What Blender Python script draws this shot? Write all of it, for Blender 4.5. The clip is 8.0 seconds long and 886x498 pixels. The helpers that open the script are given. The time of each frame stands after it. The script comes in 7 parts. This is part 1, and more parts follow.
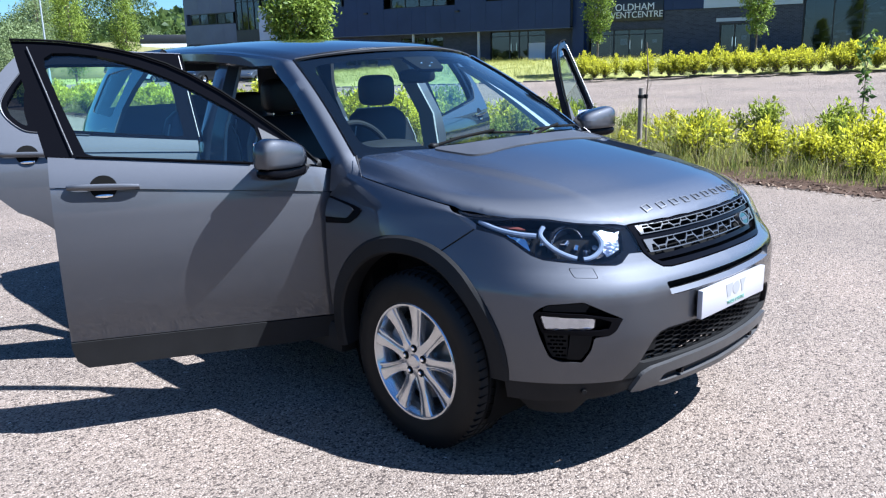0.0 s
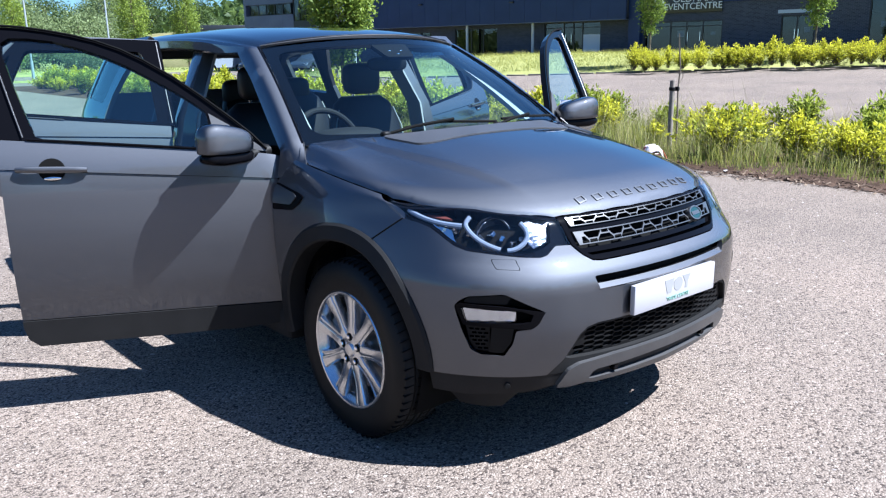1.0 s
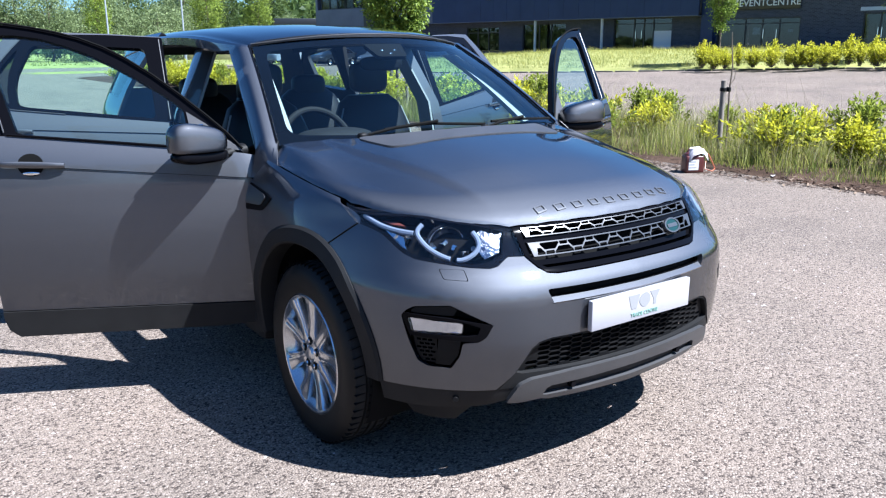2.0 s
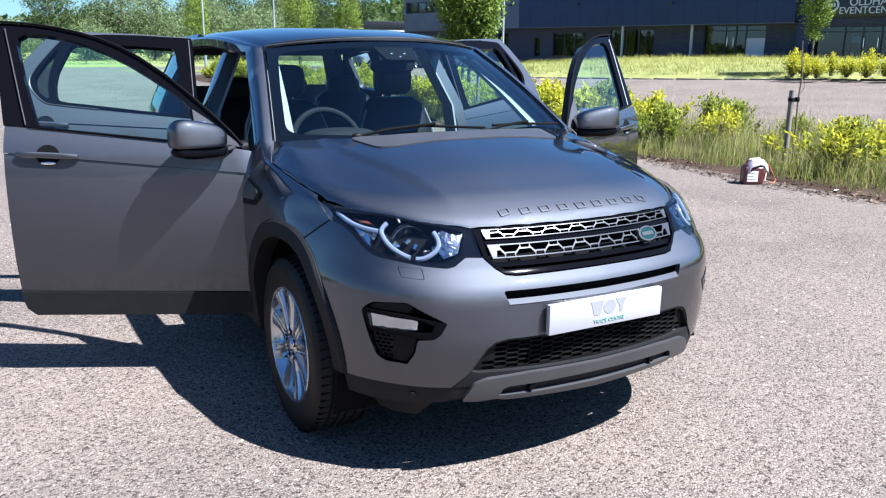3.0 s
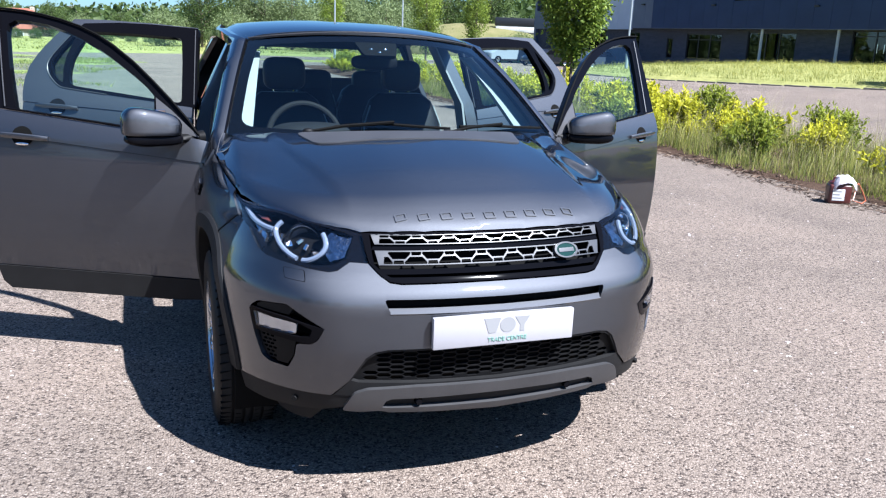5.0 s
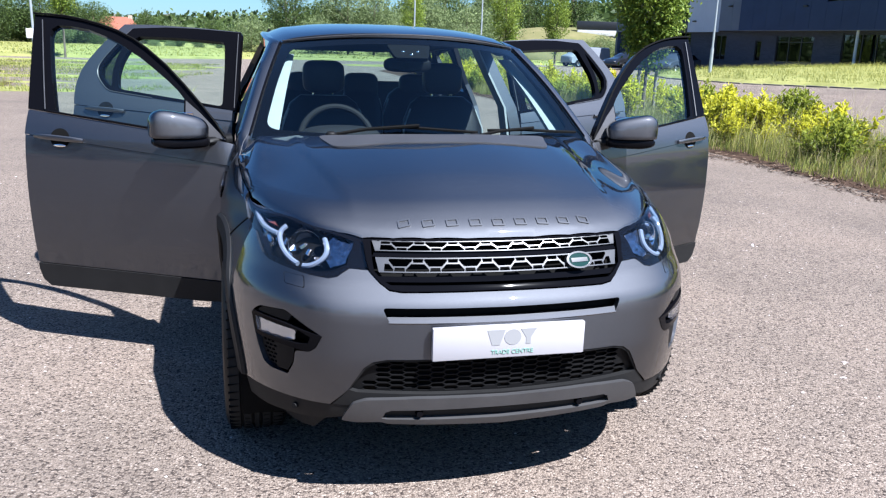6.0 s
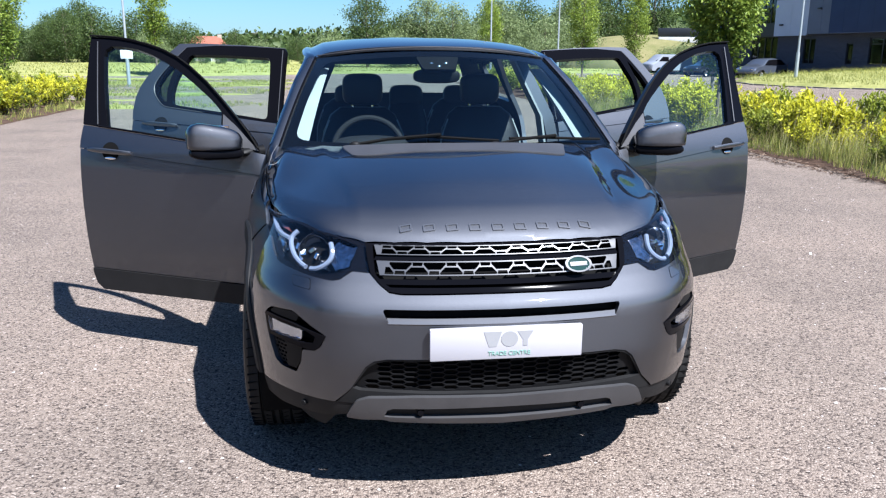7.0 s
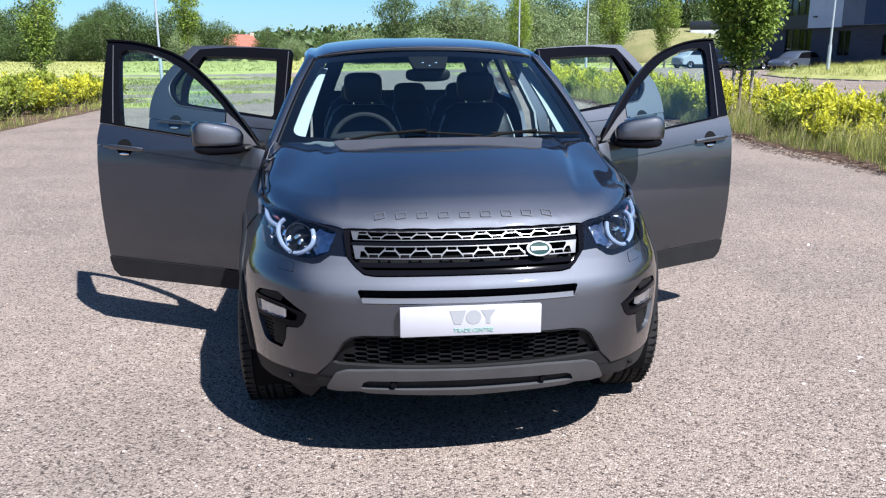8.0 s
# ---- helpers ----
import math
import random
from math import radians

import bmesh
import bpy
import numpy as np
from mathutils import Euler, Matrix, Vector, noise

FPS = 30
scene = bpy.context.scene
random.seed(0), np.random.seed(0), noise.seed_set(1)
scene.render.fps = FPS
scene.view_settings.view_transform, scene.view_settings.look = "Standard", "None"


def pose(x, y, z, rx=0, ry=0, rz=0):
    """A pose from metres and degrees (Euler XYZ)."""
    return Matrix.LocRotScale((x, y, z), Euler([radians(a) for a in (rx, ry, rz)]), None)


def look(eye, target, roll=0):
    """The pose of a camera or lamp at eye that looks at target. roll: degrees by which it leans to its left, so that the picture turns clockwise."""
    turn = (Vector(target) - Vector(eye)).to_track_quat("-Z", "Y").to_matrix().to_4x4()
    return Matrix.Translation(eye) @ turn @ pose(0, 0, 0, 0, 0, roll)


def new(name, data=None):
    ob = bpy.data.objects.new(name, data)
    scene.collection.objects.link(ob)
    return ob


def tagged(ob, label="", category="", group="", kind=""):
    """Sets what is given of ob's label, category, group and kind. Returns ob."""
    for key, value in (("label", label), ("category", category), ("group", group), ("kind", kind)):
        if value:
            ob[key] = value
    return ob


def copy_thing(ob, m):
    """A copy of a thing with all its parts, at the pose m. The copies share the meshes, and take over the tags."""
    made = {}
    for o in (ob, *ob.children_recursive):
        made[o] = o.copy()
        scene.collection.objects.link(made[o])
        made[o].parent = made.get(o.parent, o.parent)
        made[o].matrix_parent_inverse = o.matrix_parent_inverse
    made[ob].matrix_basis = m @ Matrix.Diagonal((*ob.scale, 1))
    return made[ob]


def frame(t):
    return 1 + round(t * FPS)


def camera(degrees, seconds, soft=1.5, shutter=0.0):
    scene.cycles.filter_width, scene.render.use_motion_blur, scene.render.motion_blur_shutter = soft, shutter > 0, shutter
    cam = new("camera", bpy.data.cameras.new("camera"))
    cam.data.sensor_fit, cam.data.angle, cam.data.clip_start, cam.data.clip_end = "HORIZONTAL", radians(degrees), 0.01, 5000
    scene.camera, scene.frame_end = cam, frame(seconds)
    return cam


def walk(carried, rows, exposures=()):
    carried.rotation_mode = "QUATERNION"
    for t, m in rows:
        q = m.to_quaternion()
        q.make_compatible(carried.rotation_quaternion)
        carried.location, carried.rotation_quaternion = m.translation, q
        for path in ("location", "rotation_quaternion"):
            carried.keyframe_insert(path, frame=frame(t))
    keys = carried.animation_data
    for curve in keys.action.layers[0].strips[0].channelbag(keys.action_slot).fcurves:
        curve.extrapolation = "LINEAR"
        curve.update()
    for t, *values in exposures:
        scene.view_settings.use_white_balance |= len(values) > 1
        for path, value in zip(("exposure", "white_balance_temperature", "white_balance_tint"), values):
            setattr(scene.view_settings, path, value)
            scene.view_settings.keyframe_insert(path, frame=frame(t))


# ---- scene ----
cam = camera(58.1, 8.0, soft=1.2)
PATH = [
    (0, (-2.916, -2.247, 1.54), (-1.562, -0.85, 1.075), -1.2),
    (0.5, (-2.762, -2.474, 1.537), (-1.463, -1.029, 1.062), -1.2),
    (1, (-2.551, -2.542, 1.514), (-1.303, -1.055, 1.032), -0.9),
    (1.5, (-2.343, -2.587, 1.534), (-1.154, -1.055, 1.043), -0.6),
    (3, (-1.863, -3.005, 1.539), (-0.922, -1.308, 1.055), 0.5),
    (3.5, (-1.633, -3.057, 1.545), (-0.778, -1.314, 1.064), 1.0),
    (4, (-1.425, -3.254, 1.562), (-0.651, -1.474, 1.081), 1.3),
    (5.5, (-0.954, -3.207, 1.56), (-0.368, -1.363, 1.053), 2.3),
    (6, (-0.819, -3.203, 1.556), (-0.347, -1.324, 1.061), 1.8),
    (6.5, (-0.632, -3.247, 1.555), (-0.281, -1.337, 1.08), 1.0),
    (7, (-0.57, -3.342, 1.559), (-0.295, -1.418, 1.087), 0.4),
    (7.5, (-0.547, -3.492, 1.571), (-0.318, -1.563, 1.095), 0.0),
    (8, (-0.38, -3.614, 1.581), (-0.184, -1.683, 1.099), -0.2),
]
walk(cam, [(t, look(eye, target, roll)) for t, eye, target, roll in PATH], [(0.0, 1.97, 5620, 9), (4.0, 1.89, 5800, 10.5), (8.0, 1.75, 5960, 11.5)])


# ---- light ----
SUN = Vector((0.41, -0.60, 1.0)).normalized()
world = bpy.data.worlds.new("sky")
scene.world = world
world.use_nodes = True
wt = world.node_tree
sky = wt.nodes.new("ShaderNodeTexSky")
sky.sky_type, sky.sun_disc = "NISHITA", False
sky.sun_elevation = math.asin(SUN.z)
sky.sun_rotation = math.atan2(SUN.x, SUN.y)
sky.air_density, sky.dust_density, sky.ozone_density, sky.altitude = 1.0, 0.4, 3.0, 0
tint = wt.nodes.new("ShaderNodeMix")
tint.data_type, tint.blend_type = "RGBA", "MULTIPLY"
tint.inputs["Factor"].default_value = 1.0
tint.inputs[7].default_value = (0.66, 0.95, 1.22, 1)
wt.links.new(sky.outputs["Color"], tint.inputs[6])
wt.links.new(tint.outputs[2], wt.nodes["Background"].inputs["Color"])
wt.nodes["Background"].inputs["Strength"].default_value = 0.037
lamp_data = bpy.data.lights.new("sun", "SUN")
lamp_data.energy, lamp_data.angle, lamp_data.color = 5.0, radians(0.53), (1.0, 0.97, 0.93)
sun_ob = new("sun", lamp_data)
sun_ob.matrix_basis = Matrix.Translation((20, -30, 50)) @ (-SUN).to_track_quat("-Z", "Y").to_matrix().to_4x4()


# ---- materials ----
def material(name, colour=(0.5, 0.5, 0.5), rough=0.5, metal=0.0, coat=0.0, spec=0.5):
    m = bpy.data.materials.new(name)
    m.use_nodes = True
    b = m.node_tree.nodes["Principled BSDF"]
    b.inputs["Base Color"].default_value = (*colour, 1)
    b.inputs["Roughness"].default_value = rough
    b.inputs["Metallic"].default_value = metal
    b.inputs["Coat Weight"].default_value = coat
    b.inputs["Coat Roughness"].default_value = 0.04
    b.inputs["Specular IOR Level"].default_value = spec
    return m


def node(m, kind, **values):
    n = m.node_tree.nodes.new(kind)
    for key, value in values.items():
        n.inputs[key.replace("_", " ")].default_value = value
    return n


def join(m, a, out, b, into):
    m.node_tree.links.new(a.outputs[out], b.inputs[into])


def bsdf(m):
    return m.node_tree.nodes["Principled BSDF"]


def ramp(m, stops):
    r = m.node_tree.nodes.new("ShaderNodeValToRGB")
    e = r.color_ramp.elements
    while len(e) < len(stops):
        e.new(0.5)
    for k, (p, c) in zip(e, stops):
        k.position, k.color = p, (*c, 1)
    return r


def mottled(name, dark, light, scale=8.0, rough=0.7, bump=0.2, fine=120.0, metal=0.0, coat=0.0, spec=0.5, distance=0.004):
    """A surface with variation at two scales and fine relief."""
    m = material(name, light, rough, metal, coat, spec)
    co = node(m, "ShaderNodeTexCoord")
    big, small = node(m, "ShaderNodeTexNoise", Scale=scale, Detail=6.0, Roughness=0.6), node(m, "ShaderNodeTexNoise", Scale=fine, Detail=3.0)
    join(m, co, "Object", big, "Vector")
    join(m, co, "Object", small, "Vector")
    mix = node(m, "ShaderNodeMath")
    mix.operation = "MULTIPLY_ADD"
    join(m, big, "Fac", mix, 0)
    mix.inputs[1].default_value = 0.65
    half = node(m, "ShaderNodeMath")
    half.operation = "MULTIPLY"
    half.inputs[1].default_value = 0.35
    join(m, small, "Fac", half, 0)
    join(m, half, 0, mix, 2)
    r = ramp(m, [(0.3, dark), (0.7, light)])
    join(m, mix, 0, r, "Fac")
    join(m, r, "Color", bsdf(m), "Base Color")
    if bump:
        b = node(m, "ShaderNodeBump", Strength=bump, Distance=distance)
        join(m, small, "Fac", b, "Height")
        join(m, b, "Normal", bsdf(m), "Normal")
    return m


def sheen(m, base, steep=5.0):
    """The share of light that a clear surface throws back: base seen head-on, all of it at a glance."""
    weight, power, add = node(m, "ShaderNodeLayerWeight", Blend=0.5), node(m, "ShaderNodeMath"), node(m, "ShaderNodeMath")
    power.operation, add.operation = "POWER", "MULTIPLY_ADD"
    power.inputs[1].default_value = steep
    add.inputs[1].default_value, add.inputs[2].default_value = 1.0 - base, base
    join(m, weight, "Facing", power, 0)
    join(m, power, 0, add, 0)
    return add


def car_paint(name="grey_metallic_paint", depth=1.0):
    """Metallic paint: flakes that lean up to some 40 degrees under a smooth clear coat."""
    m = material(name)
    t = m.node_tree
    t.nodes.remove(bsdf(m))
    co, fl = node(m, "ShaderNodeTexCoord"), node(m, "ShaderNodeTexVoronoi", Scale=2500.0)
    join(m, co, "Object", fl, "Vector")
    tone = node(m, "ShaderNodeSeparateColor")
    join(m, fl, "Color", tone, "Color")
    r = ramp(m, [(0.0, (0.070 * depth, 0.073 * depth, 0.084 * depth)), (1.0, (0.100 * depth, 0.105 * depth, 0.119 * depth))])
    join(m, tone, "Red", r, "Fac")

    def vector(operation, a, b=None, scale=None):
        n = node(m, "ShaderNodeVectorMath")
        n.operation = operation
        join(m, a, "Normal" if a == geo else 0, n, 0)
        if isinstance(b, tuple):
            n.inputs[1].default_value = b
        elif b is not None:
            join(m, b, "Normal" if b == geo else 0, n, 1)
        if scale is not None:
            n.inputs["Scale"].default_value = scale
        return n

    geo = node(m, "ShaderNodeNewGeometry")
    across = vector("NORMALIZE", vector("CROSS_PRODUCT", geo, (0.31, 0.22, 0.93)))
    along = vector("CROSS_PRODUCT", geo, across)
    layer, total = None, 0.0
    for k in range(7):
        lobe = t.nodes.new("ShaderNodeBsdfGlossy")
        lobe.distribution = "BECKMANN"
        lobe.inputs["Roughness"].default_value = 0.51
        join(m, r, "Color", lobe, "Color")
        weight = 0.34 if k == 0 else 0.11
        total += weight
        if k == 0:
            layer = lobe
            continue
        a = 2 * math.pi * k / 6
        side = vector("ADD", vector("SCALE", across, scale=0.47 * math.cos(a)), vector("SCALE", along, scale=0.47 * math.sin(a)))
        join(m, vector("NORMALIZE", vector("ADD", geo, side)), 0, lobe, "Normal")
        mix = t.nodes.new("ShaderNodeMixShader")
        mix.inputs[0].default_value = weight / total
        t.links.new(layer.outputs[0], mix.inputs[1])
        t.links.new(lobe.outputs[0], mix.inputs[2])
        layer = mix
    coat, top = t.nodes.new("ShaderNodeBsdfGlossy"), t.nodes.new("ShaderNodeMixShader")
    dust, rr = node(m, "ShaderNodeTexNoise", Scale=5.0, Detail=8.0), ramp(m, [(0.35, (0.01, 0.01, 0.01)), (0.8, (0.07, 0.07, 0.07))])
    join(m, co, "Object", dust, "Vector")
    join(m, dust, "Fac", rr, "Fac")
    join(m, rr, "Color", coat, "Roughness")
    join(m, sheen(m, 0.05, 3.2), 0, top, 0)
    t.links.new(layer.outputs[0], top.inputs[1])
    join(m, coat, "BSDF", top, 2)
    join(m, top, "Shader", t.nodes["Material Output"], "Surface")
    return m


def pane(name, tint, gloss=1.0, ior=1.5):
    """Thin clear glass: what lies behind shows through it, tinted, under a sheen that grows at the rim."""
    m = material(name)
    t = m.node_tree
    t.nodes.remove(bsdf(m))
    clear, shine, mix = t.nodes.new("ShaderNodeBsdfTransparent"), t.nodes.new("ShaderNodeBsdfGlossy"), t.nodes.new("ShaderNodeMixShader")
    clear.inputs["Color"].default_value = (*tint, 1)
    shine.inputs["Roughness"].default_value = 0.01
    shine.inputs["Color"].default_value = (gloss, gloss, gloss, 1)
    join(m, sheen(m, ((ior - 1) / (ior + 1)) ** 2), 0, mix, 0)
    t.links.new(clear.outputs[0], mix.inputs[1])
    t.links.new(shine.outputs[0], mix.inputs[2])
    join(m, mix, "Shader", t.nodes["Material Output"], "Surface")
    return m


PAINT = car_paint()
# The body paint again, flake colour scaled to 0.7, for the mirror shells.
MIRROR_PAINT = car_paint("darker_body_paint", 0.7)
BLACK_GLOSS = material("gloss_black_trim", (0.003, 0.003, 0.004), 0.08, 0, 0.0, 0.06)
BLACK = mottled("satin_black_plastic", (0.0028, 0.0028, 0.0033), (0.0065, 0.0065, 0.007), 10, 0.55, 0.12, 700, spec=0.15, distance=0.001)
RIBBED = mottled("ribbed_lamp_reflector", (0.45, 0.47, 0.51), (0.72, 0.74, 0.78), 30, 0.16, 0.1, 200, metal=0.95)
CLADDING = mottled("textured_dark_cladding", (0.007, 0.007, 0.0075), (0.013, 0.013, 0.0135), 6, 0.6, 0.3, 900, spec=0.2, distance=0.001)
# Near-black: shade painted into gaps and recesses, and the wipers' own black.
VOID = material("shade_and_wiper_black", (0.004, 0.004, 0.004), 0.9, spec=0.1)
SILVER = mottled("satin_silver_paint", (0.098, 0.098, 0.101), (0.135, 0.135, 0.139), 4, 0.34, 0.0, 300, metal=0.75, coat=0.3)
SKID = mottled("grey_satin_skid_paint", (0.0656, 0.0656, 0.0695), (0.0952, 0.0952, 0.1), 5, 0.4, 0.05, 500, metal=0.6, distance=0.001)
LETTER_METAL = mottled("brushed_letter_metal", (0.22, 0.22, 0.225), (0.28, 0.28, 0.285), 8, 0.32, 0.0, 300, metal=0.9)
CHROME = material("chrome", (0.8, 0.8, 0.82), 0.08, 1.0)
ALLOY = mottled("silver_alloy", (0.50, 0.515, 0.535), (0.58, 0.595, 0.615), 9, 0.2, 0.0, 300, metal=0.9, coat=0.5)
SAIL = mottled("dark_grey_door_plastic", (0.045, 0.045, 0.048), (0.065, 0.065, 0.07), 8, 0.42, 0.1, 500, distance=0.001)
RUBBER = mottled("tyre_rubber", (0.0022, 0.0022, 0.0024), (0.0055, 0.0055, 0.0058), 12, 0.5, 0.2, 260, spec=0.22, distance=0.002)
TREAD = mottled("dusty_tread_rubber", (0.010, 0.010, 0.010), (0.020, 0.019, 0.018), 14, 0.85, 0.25, 260, spec=0.2, distance=0.002)
LEATHER = mottled("black_leather", (0.0035, 0.0035, 0.0042), (0.007, 0.007, 0.0084), 7, 0.45, 0.25, 260, spec=0.3, distance=0.002)
SOFT = mottled("black_soft_trim", (0.0056, 0.0056, 0.0063), (0.0112, 0.0112, 0.0126), 9, 0.8, 0.2, 400, spec=0.2, distance=0.001)
PALE_TRIM = mottled("pale_grey_trim", (0.20, 0.212, 0.21), (0.25, 0.262, 0.26), 9, 0.75, 0.1, 400, distance=0.001)
SCREEN_GLASS = pane("windscreen_glass", (0.66, 0.86, 0.88), ior=1.6)
SIDE_GLASS = pane("side_glass", (0.78, 0.98, 0.94), ior=1.7)
PRIVACY_GLASS = pane("rear_glass", (0.80, 0.88, 0.90), ior=1.6)
DARK_GLASS = pane("dark_quarter_glass", (0.10, 0.13, 0.14))
LAMP_GLASS = pane("lamp_cover", (0.93, 0.95, 0.97))
LIGHT_GUIDE = material("white_light_guide", (0.135, 0.165, 0.225), 0.12, 0, 0.6)
REFLECTOR = material("lamp_reflector", (0.70, 0.715, 0.745), 0.14, 1.0)
LAMP_BACK = mottled("lamp_inner_metal", (0.04, 0.045, 0.06), (0.50, 0.53, 0.60), 60, 0.16, 0.3, 90, metal=1.0, distance=0.01)
LENS = material("lamp_lens", (0.014, 0.015, 0.019), 0.10, 0, 0.0, 0.3)
AMBER = material("amber_reflector", (0.17, 0.05, 0.035), 0.25, 0.3, 0.5)
PLATE = material("white_plate", (0.335, 0.328, 0.350), 0.3, 0, 0.3)
GREY_INK = material("grey_ink", (0.24, 0.242, 0.25), 0.4)
GREEN_INK = material("green_ink", (0.18, 0.33, 0.28), 0.4)
BADGE = material("green_badge", (0.008, 0.028, 0.020), 0.15, 0, 0.6)
MIRROR = material("mirror_glass", (0.85, 0.87, 0.9), 0.02, 1.0)
DISC = mottled("brake_disc_steel", (0.22, 0.21, 0.20), (0.36, 0.35, 0.34), 14, 0.4, 0, 300, metal=0.9)


# ---- curves and the car's skin ----
def spline(rows):
    """A smooth curve through rows (t, values...), as a function of an array."""
    a = np.array(rows, float)
    t, y = a[:, 0], a[:, 1:]
    h, d = np.diff(t), np.diff(y, axis=0) / np.diff(t)[:, None]
    m = np.zeros_like(y)
    w1, w2 = (2 * h[1:] + h[:-1])[:, None], (h[1:] + 2 * h[:-1])[:, None]
    safe = d[1:] * d[:-1] > 0
    with np.errstate(divide="ignore", invalid="ignore"):
        m[1:-1] = np.where(safe, (w1 + w2) / (w1 / d[:-1] + w2 / d[1:]), 0)
    m[0], m[-1] = d[0], d[-1]

    def f(x):
        x = np.clip(np.asarray(x, float), t[0], t[-1])
        i = np.clip(np.searchsorted(t, x, side="right") - 1, 0, len(h) - 1)
        u = ((x - t[i]) / h[i])[..., None]
        hh = h[i][..., None]
        out = (y[i] * (1 + 2 * u) * (1 - u) ** 2 + m[i] * hh * u * (1 - u) ** 2
               + y[i + 1] * u * u * (3 - 2 * u) + m[i + 1] * hh * u * u * (u - 1))
        return out[..., 0] if out.shape[-1] == 1 else out
    return f


def cubic(rows):
    """A natural cubic spline through rows (t, values...)."""
    a = np.array(rows, float)
    t, y = a[:, 0], a[:, 1:]
    n, h = len(t), np.diff(t)
    big = np.eye(n)
    rhs = np.zeros_like(y)
    for i in range(1, n - 1):
        big[i, i - 1:i + 2] = h[i - 1], 2 * (h[i - 1] + h[i]), h[i]
        rhs[i] = 6 * ((y[i + 1] - y[i]) / h[i] - (y[i] - y[i - 1]) / h[i - 1])
    k = np.linalg.solve(big, rhs)

    def f(x):
        x = np.clip(np.asarray(x, float), t[0], t[-1])
        i = np.clip(np.searchsorted(t, x, side="right") - 1, 0, n - 2)
        hh, a1, b1 = h[i][..., None], (t[i + 1] - x)[..., None], (x - t[i])[..., None]
        out = (k[i] * a1 ** 3 + k[i + 1] * b1 ** 3) / (6 * hh) + (y[i] / hh - k[i] * hh / 6) * a1 + (y[i + 1] / hh - k[i + 1] * hh / 6) * b1
        return out[..., 0] if out.shape[-1] == 1 else out
    return f


def ease(a, b, x):
    u = np.clip((np.asarray(x, float) - a) / (b - a), 0, 1)
    return u * u * (3 - 2 * u)


PLAN = [(0, -0.868), (0.26, -0.852), (0.43, -0.822), (0.60, -0.762), (0.70, -0.685), (0.78, -0.59), (0.85, -0.465), (0.90, -0.30),
        (0.928, -0.10), (0.938, 0.15), (0.938, 0.6), (0.938, 1.3), (0.938, 2.0), (0.936, 2.6), (0.925, 3.0), (0.89, 3.32), (0.80, 3.52), (0.60, 3.62), (0.3, 3.655), (0, 3.665)]
_c = np.concatenate([[0], np.cumsum([math.hypot(b[0] - a[0], b[1] - a[1]) for a, b in zip(PLAN, PLAN[1:])])])
_plan = cubic([(s, *p) for s, p in zip(_c, PLAN)])
_ss = np.linspace(0, _c[-1], 1200)
_pp = _plan(_ss)
_front, _side = _pp[:, 1] < 0.15, (_pp[:, 1] > -0.8) & (_pp[:, 1] < 3.6)


def at_x(x):
    """The girth at which the nose stands at x from the middle (x may be negative)."""
    return np.sign(x) * np.interp(np.abs(x), _pp[_front, 0], _ss[_front])


def at_y(y):
    """The girth at which the flank stands at y."""
    return np.interp(y, _pp[_side, 1], _ss[_side])


_setback = spline([(0.15, 0.16), (0.24, 0.10), (0.30, 0.055), (0.36, 0.03), (0.45, 0.012), (0.57, 0), (0.70, 0.0), (0.75, 0.012), (0.80, 0.055), (0.865, 0.09), (0.93, 0.13), (0.98, 0.2), (1.05, 0.3)])
_pf = spline([(0.15, 0.92, 0.15), (0.3, 0.965, 0.3), (0.4, 0.985, 0.4), (0.6, 1, 0.6), (0.7, 0.995, 0.7), (0.8, 0.965, 0.8), (0.87, 0.935, 0.87), (0.92, 0.905, 0.92), (0.97, 0.875, 0.96), (1.02, 0.845, 0.985), (1.12, 0.78, 1.0), (1.75, 0.5, 1.02)])
_pm = spline([(0.15, 0.945, 0.15), (0.4, 0.985, 0.4), (0.6, 1, 0.6), (0.8, 1.0, 0.8), (0.88, 0.99, 0.88), (0.95, 0.975, 0.945), (1.0, 0.953, 0.988), (1.05, 0.922, 1.022), (1.1, 0.885, 1.043), (1.2, 0.80, 1.06), (1.75, 0.5, 1.1)])
_pd = spline([(0.15, 0.94, 0.15), (0.3, 0.962, 0.3), (0.42, 0.972, 0.42), (0.6, 0.995, 0.6), (0.8, 1.004, 0.8), (0.95, 1.0, 0.95), (1.06, 0.988, 1.06), (1.12, 0.972, 1.12), (1.19, 0.940, 1.19), (1.3, 0.88, 1.3), (1.45, 0.797, 1.45), (1.6, 0.71, 1.6), (1.66, 0.672, 1.66), (1.75, 0.6, 1.74)])


def skin(s, v):
    """The body's flank and nose: girth s from the middle of the nose, height-like v."""
    s, v = np.asarray(s, float), np.asarray(v, float)
    p = _plan(np.abs(s))
    d = _plan(np.abs(s) + 1e-3) - _plan(np.maximum(np.abs(s) - 1e-3, 0))
    facing = np.clip(d[..., 0] / np.maximum(np.hypot(d[..., 0], d[..., 1]), 1e-9), -1, 1)
    y = p[..., 1]
    a, b = ease(-0.3, 0.2, y), ease(0.35, 0.62, y)
    prof = _pf(v) * (1 - a)[..., None] + _pm(v) * (a * (1 - b))[..., None] + _pd(v) * (a * b)[..., None]
    x = p[..., 0] * prof[..., 0]
    y = y + _setback(v) * np.clip(facing, 0, 1) * (y < 1) + np.clip(-facing, 0, 1) * (-0.30 * ease(1.15, 1.7, v) - 0.03 * ease(0.5, 0.2, v)) * (y > 2)
    return np.stack([np.sign(s) * x, y, prof[..., 1]], -1)


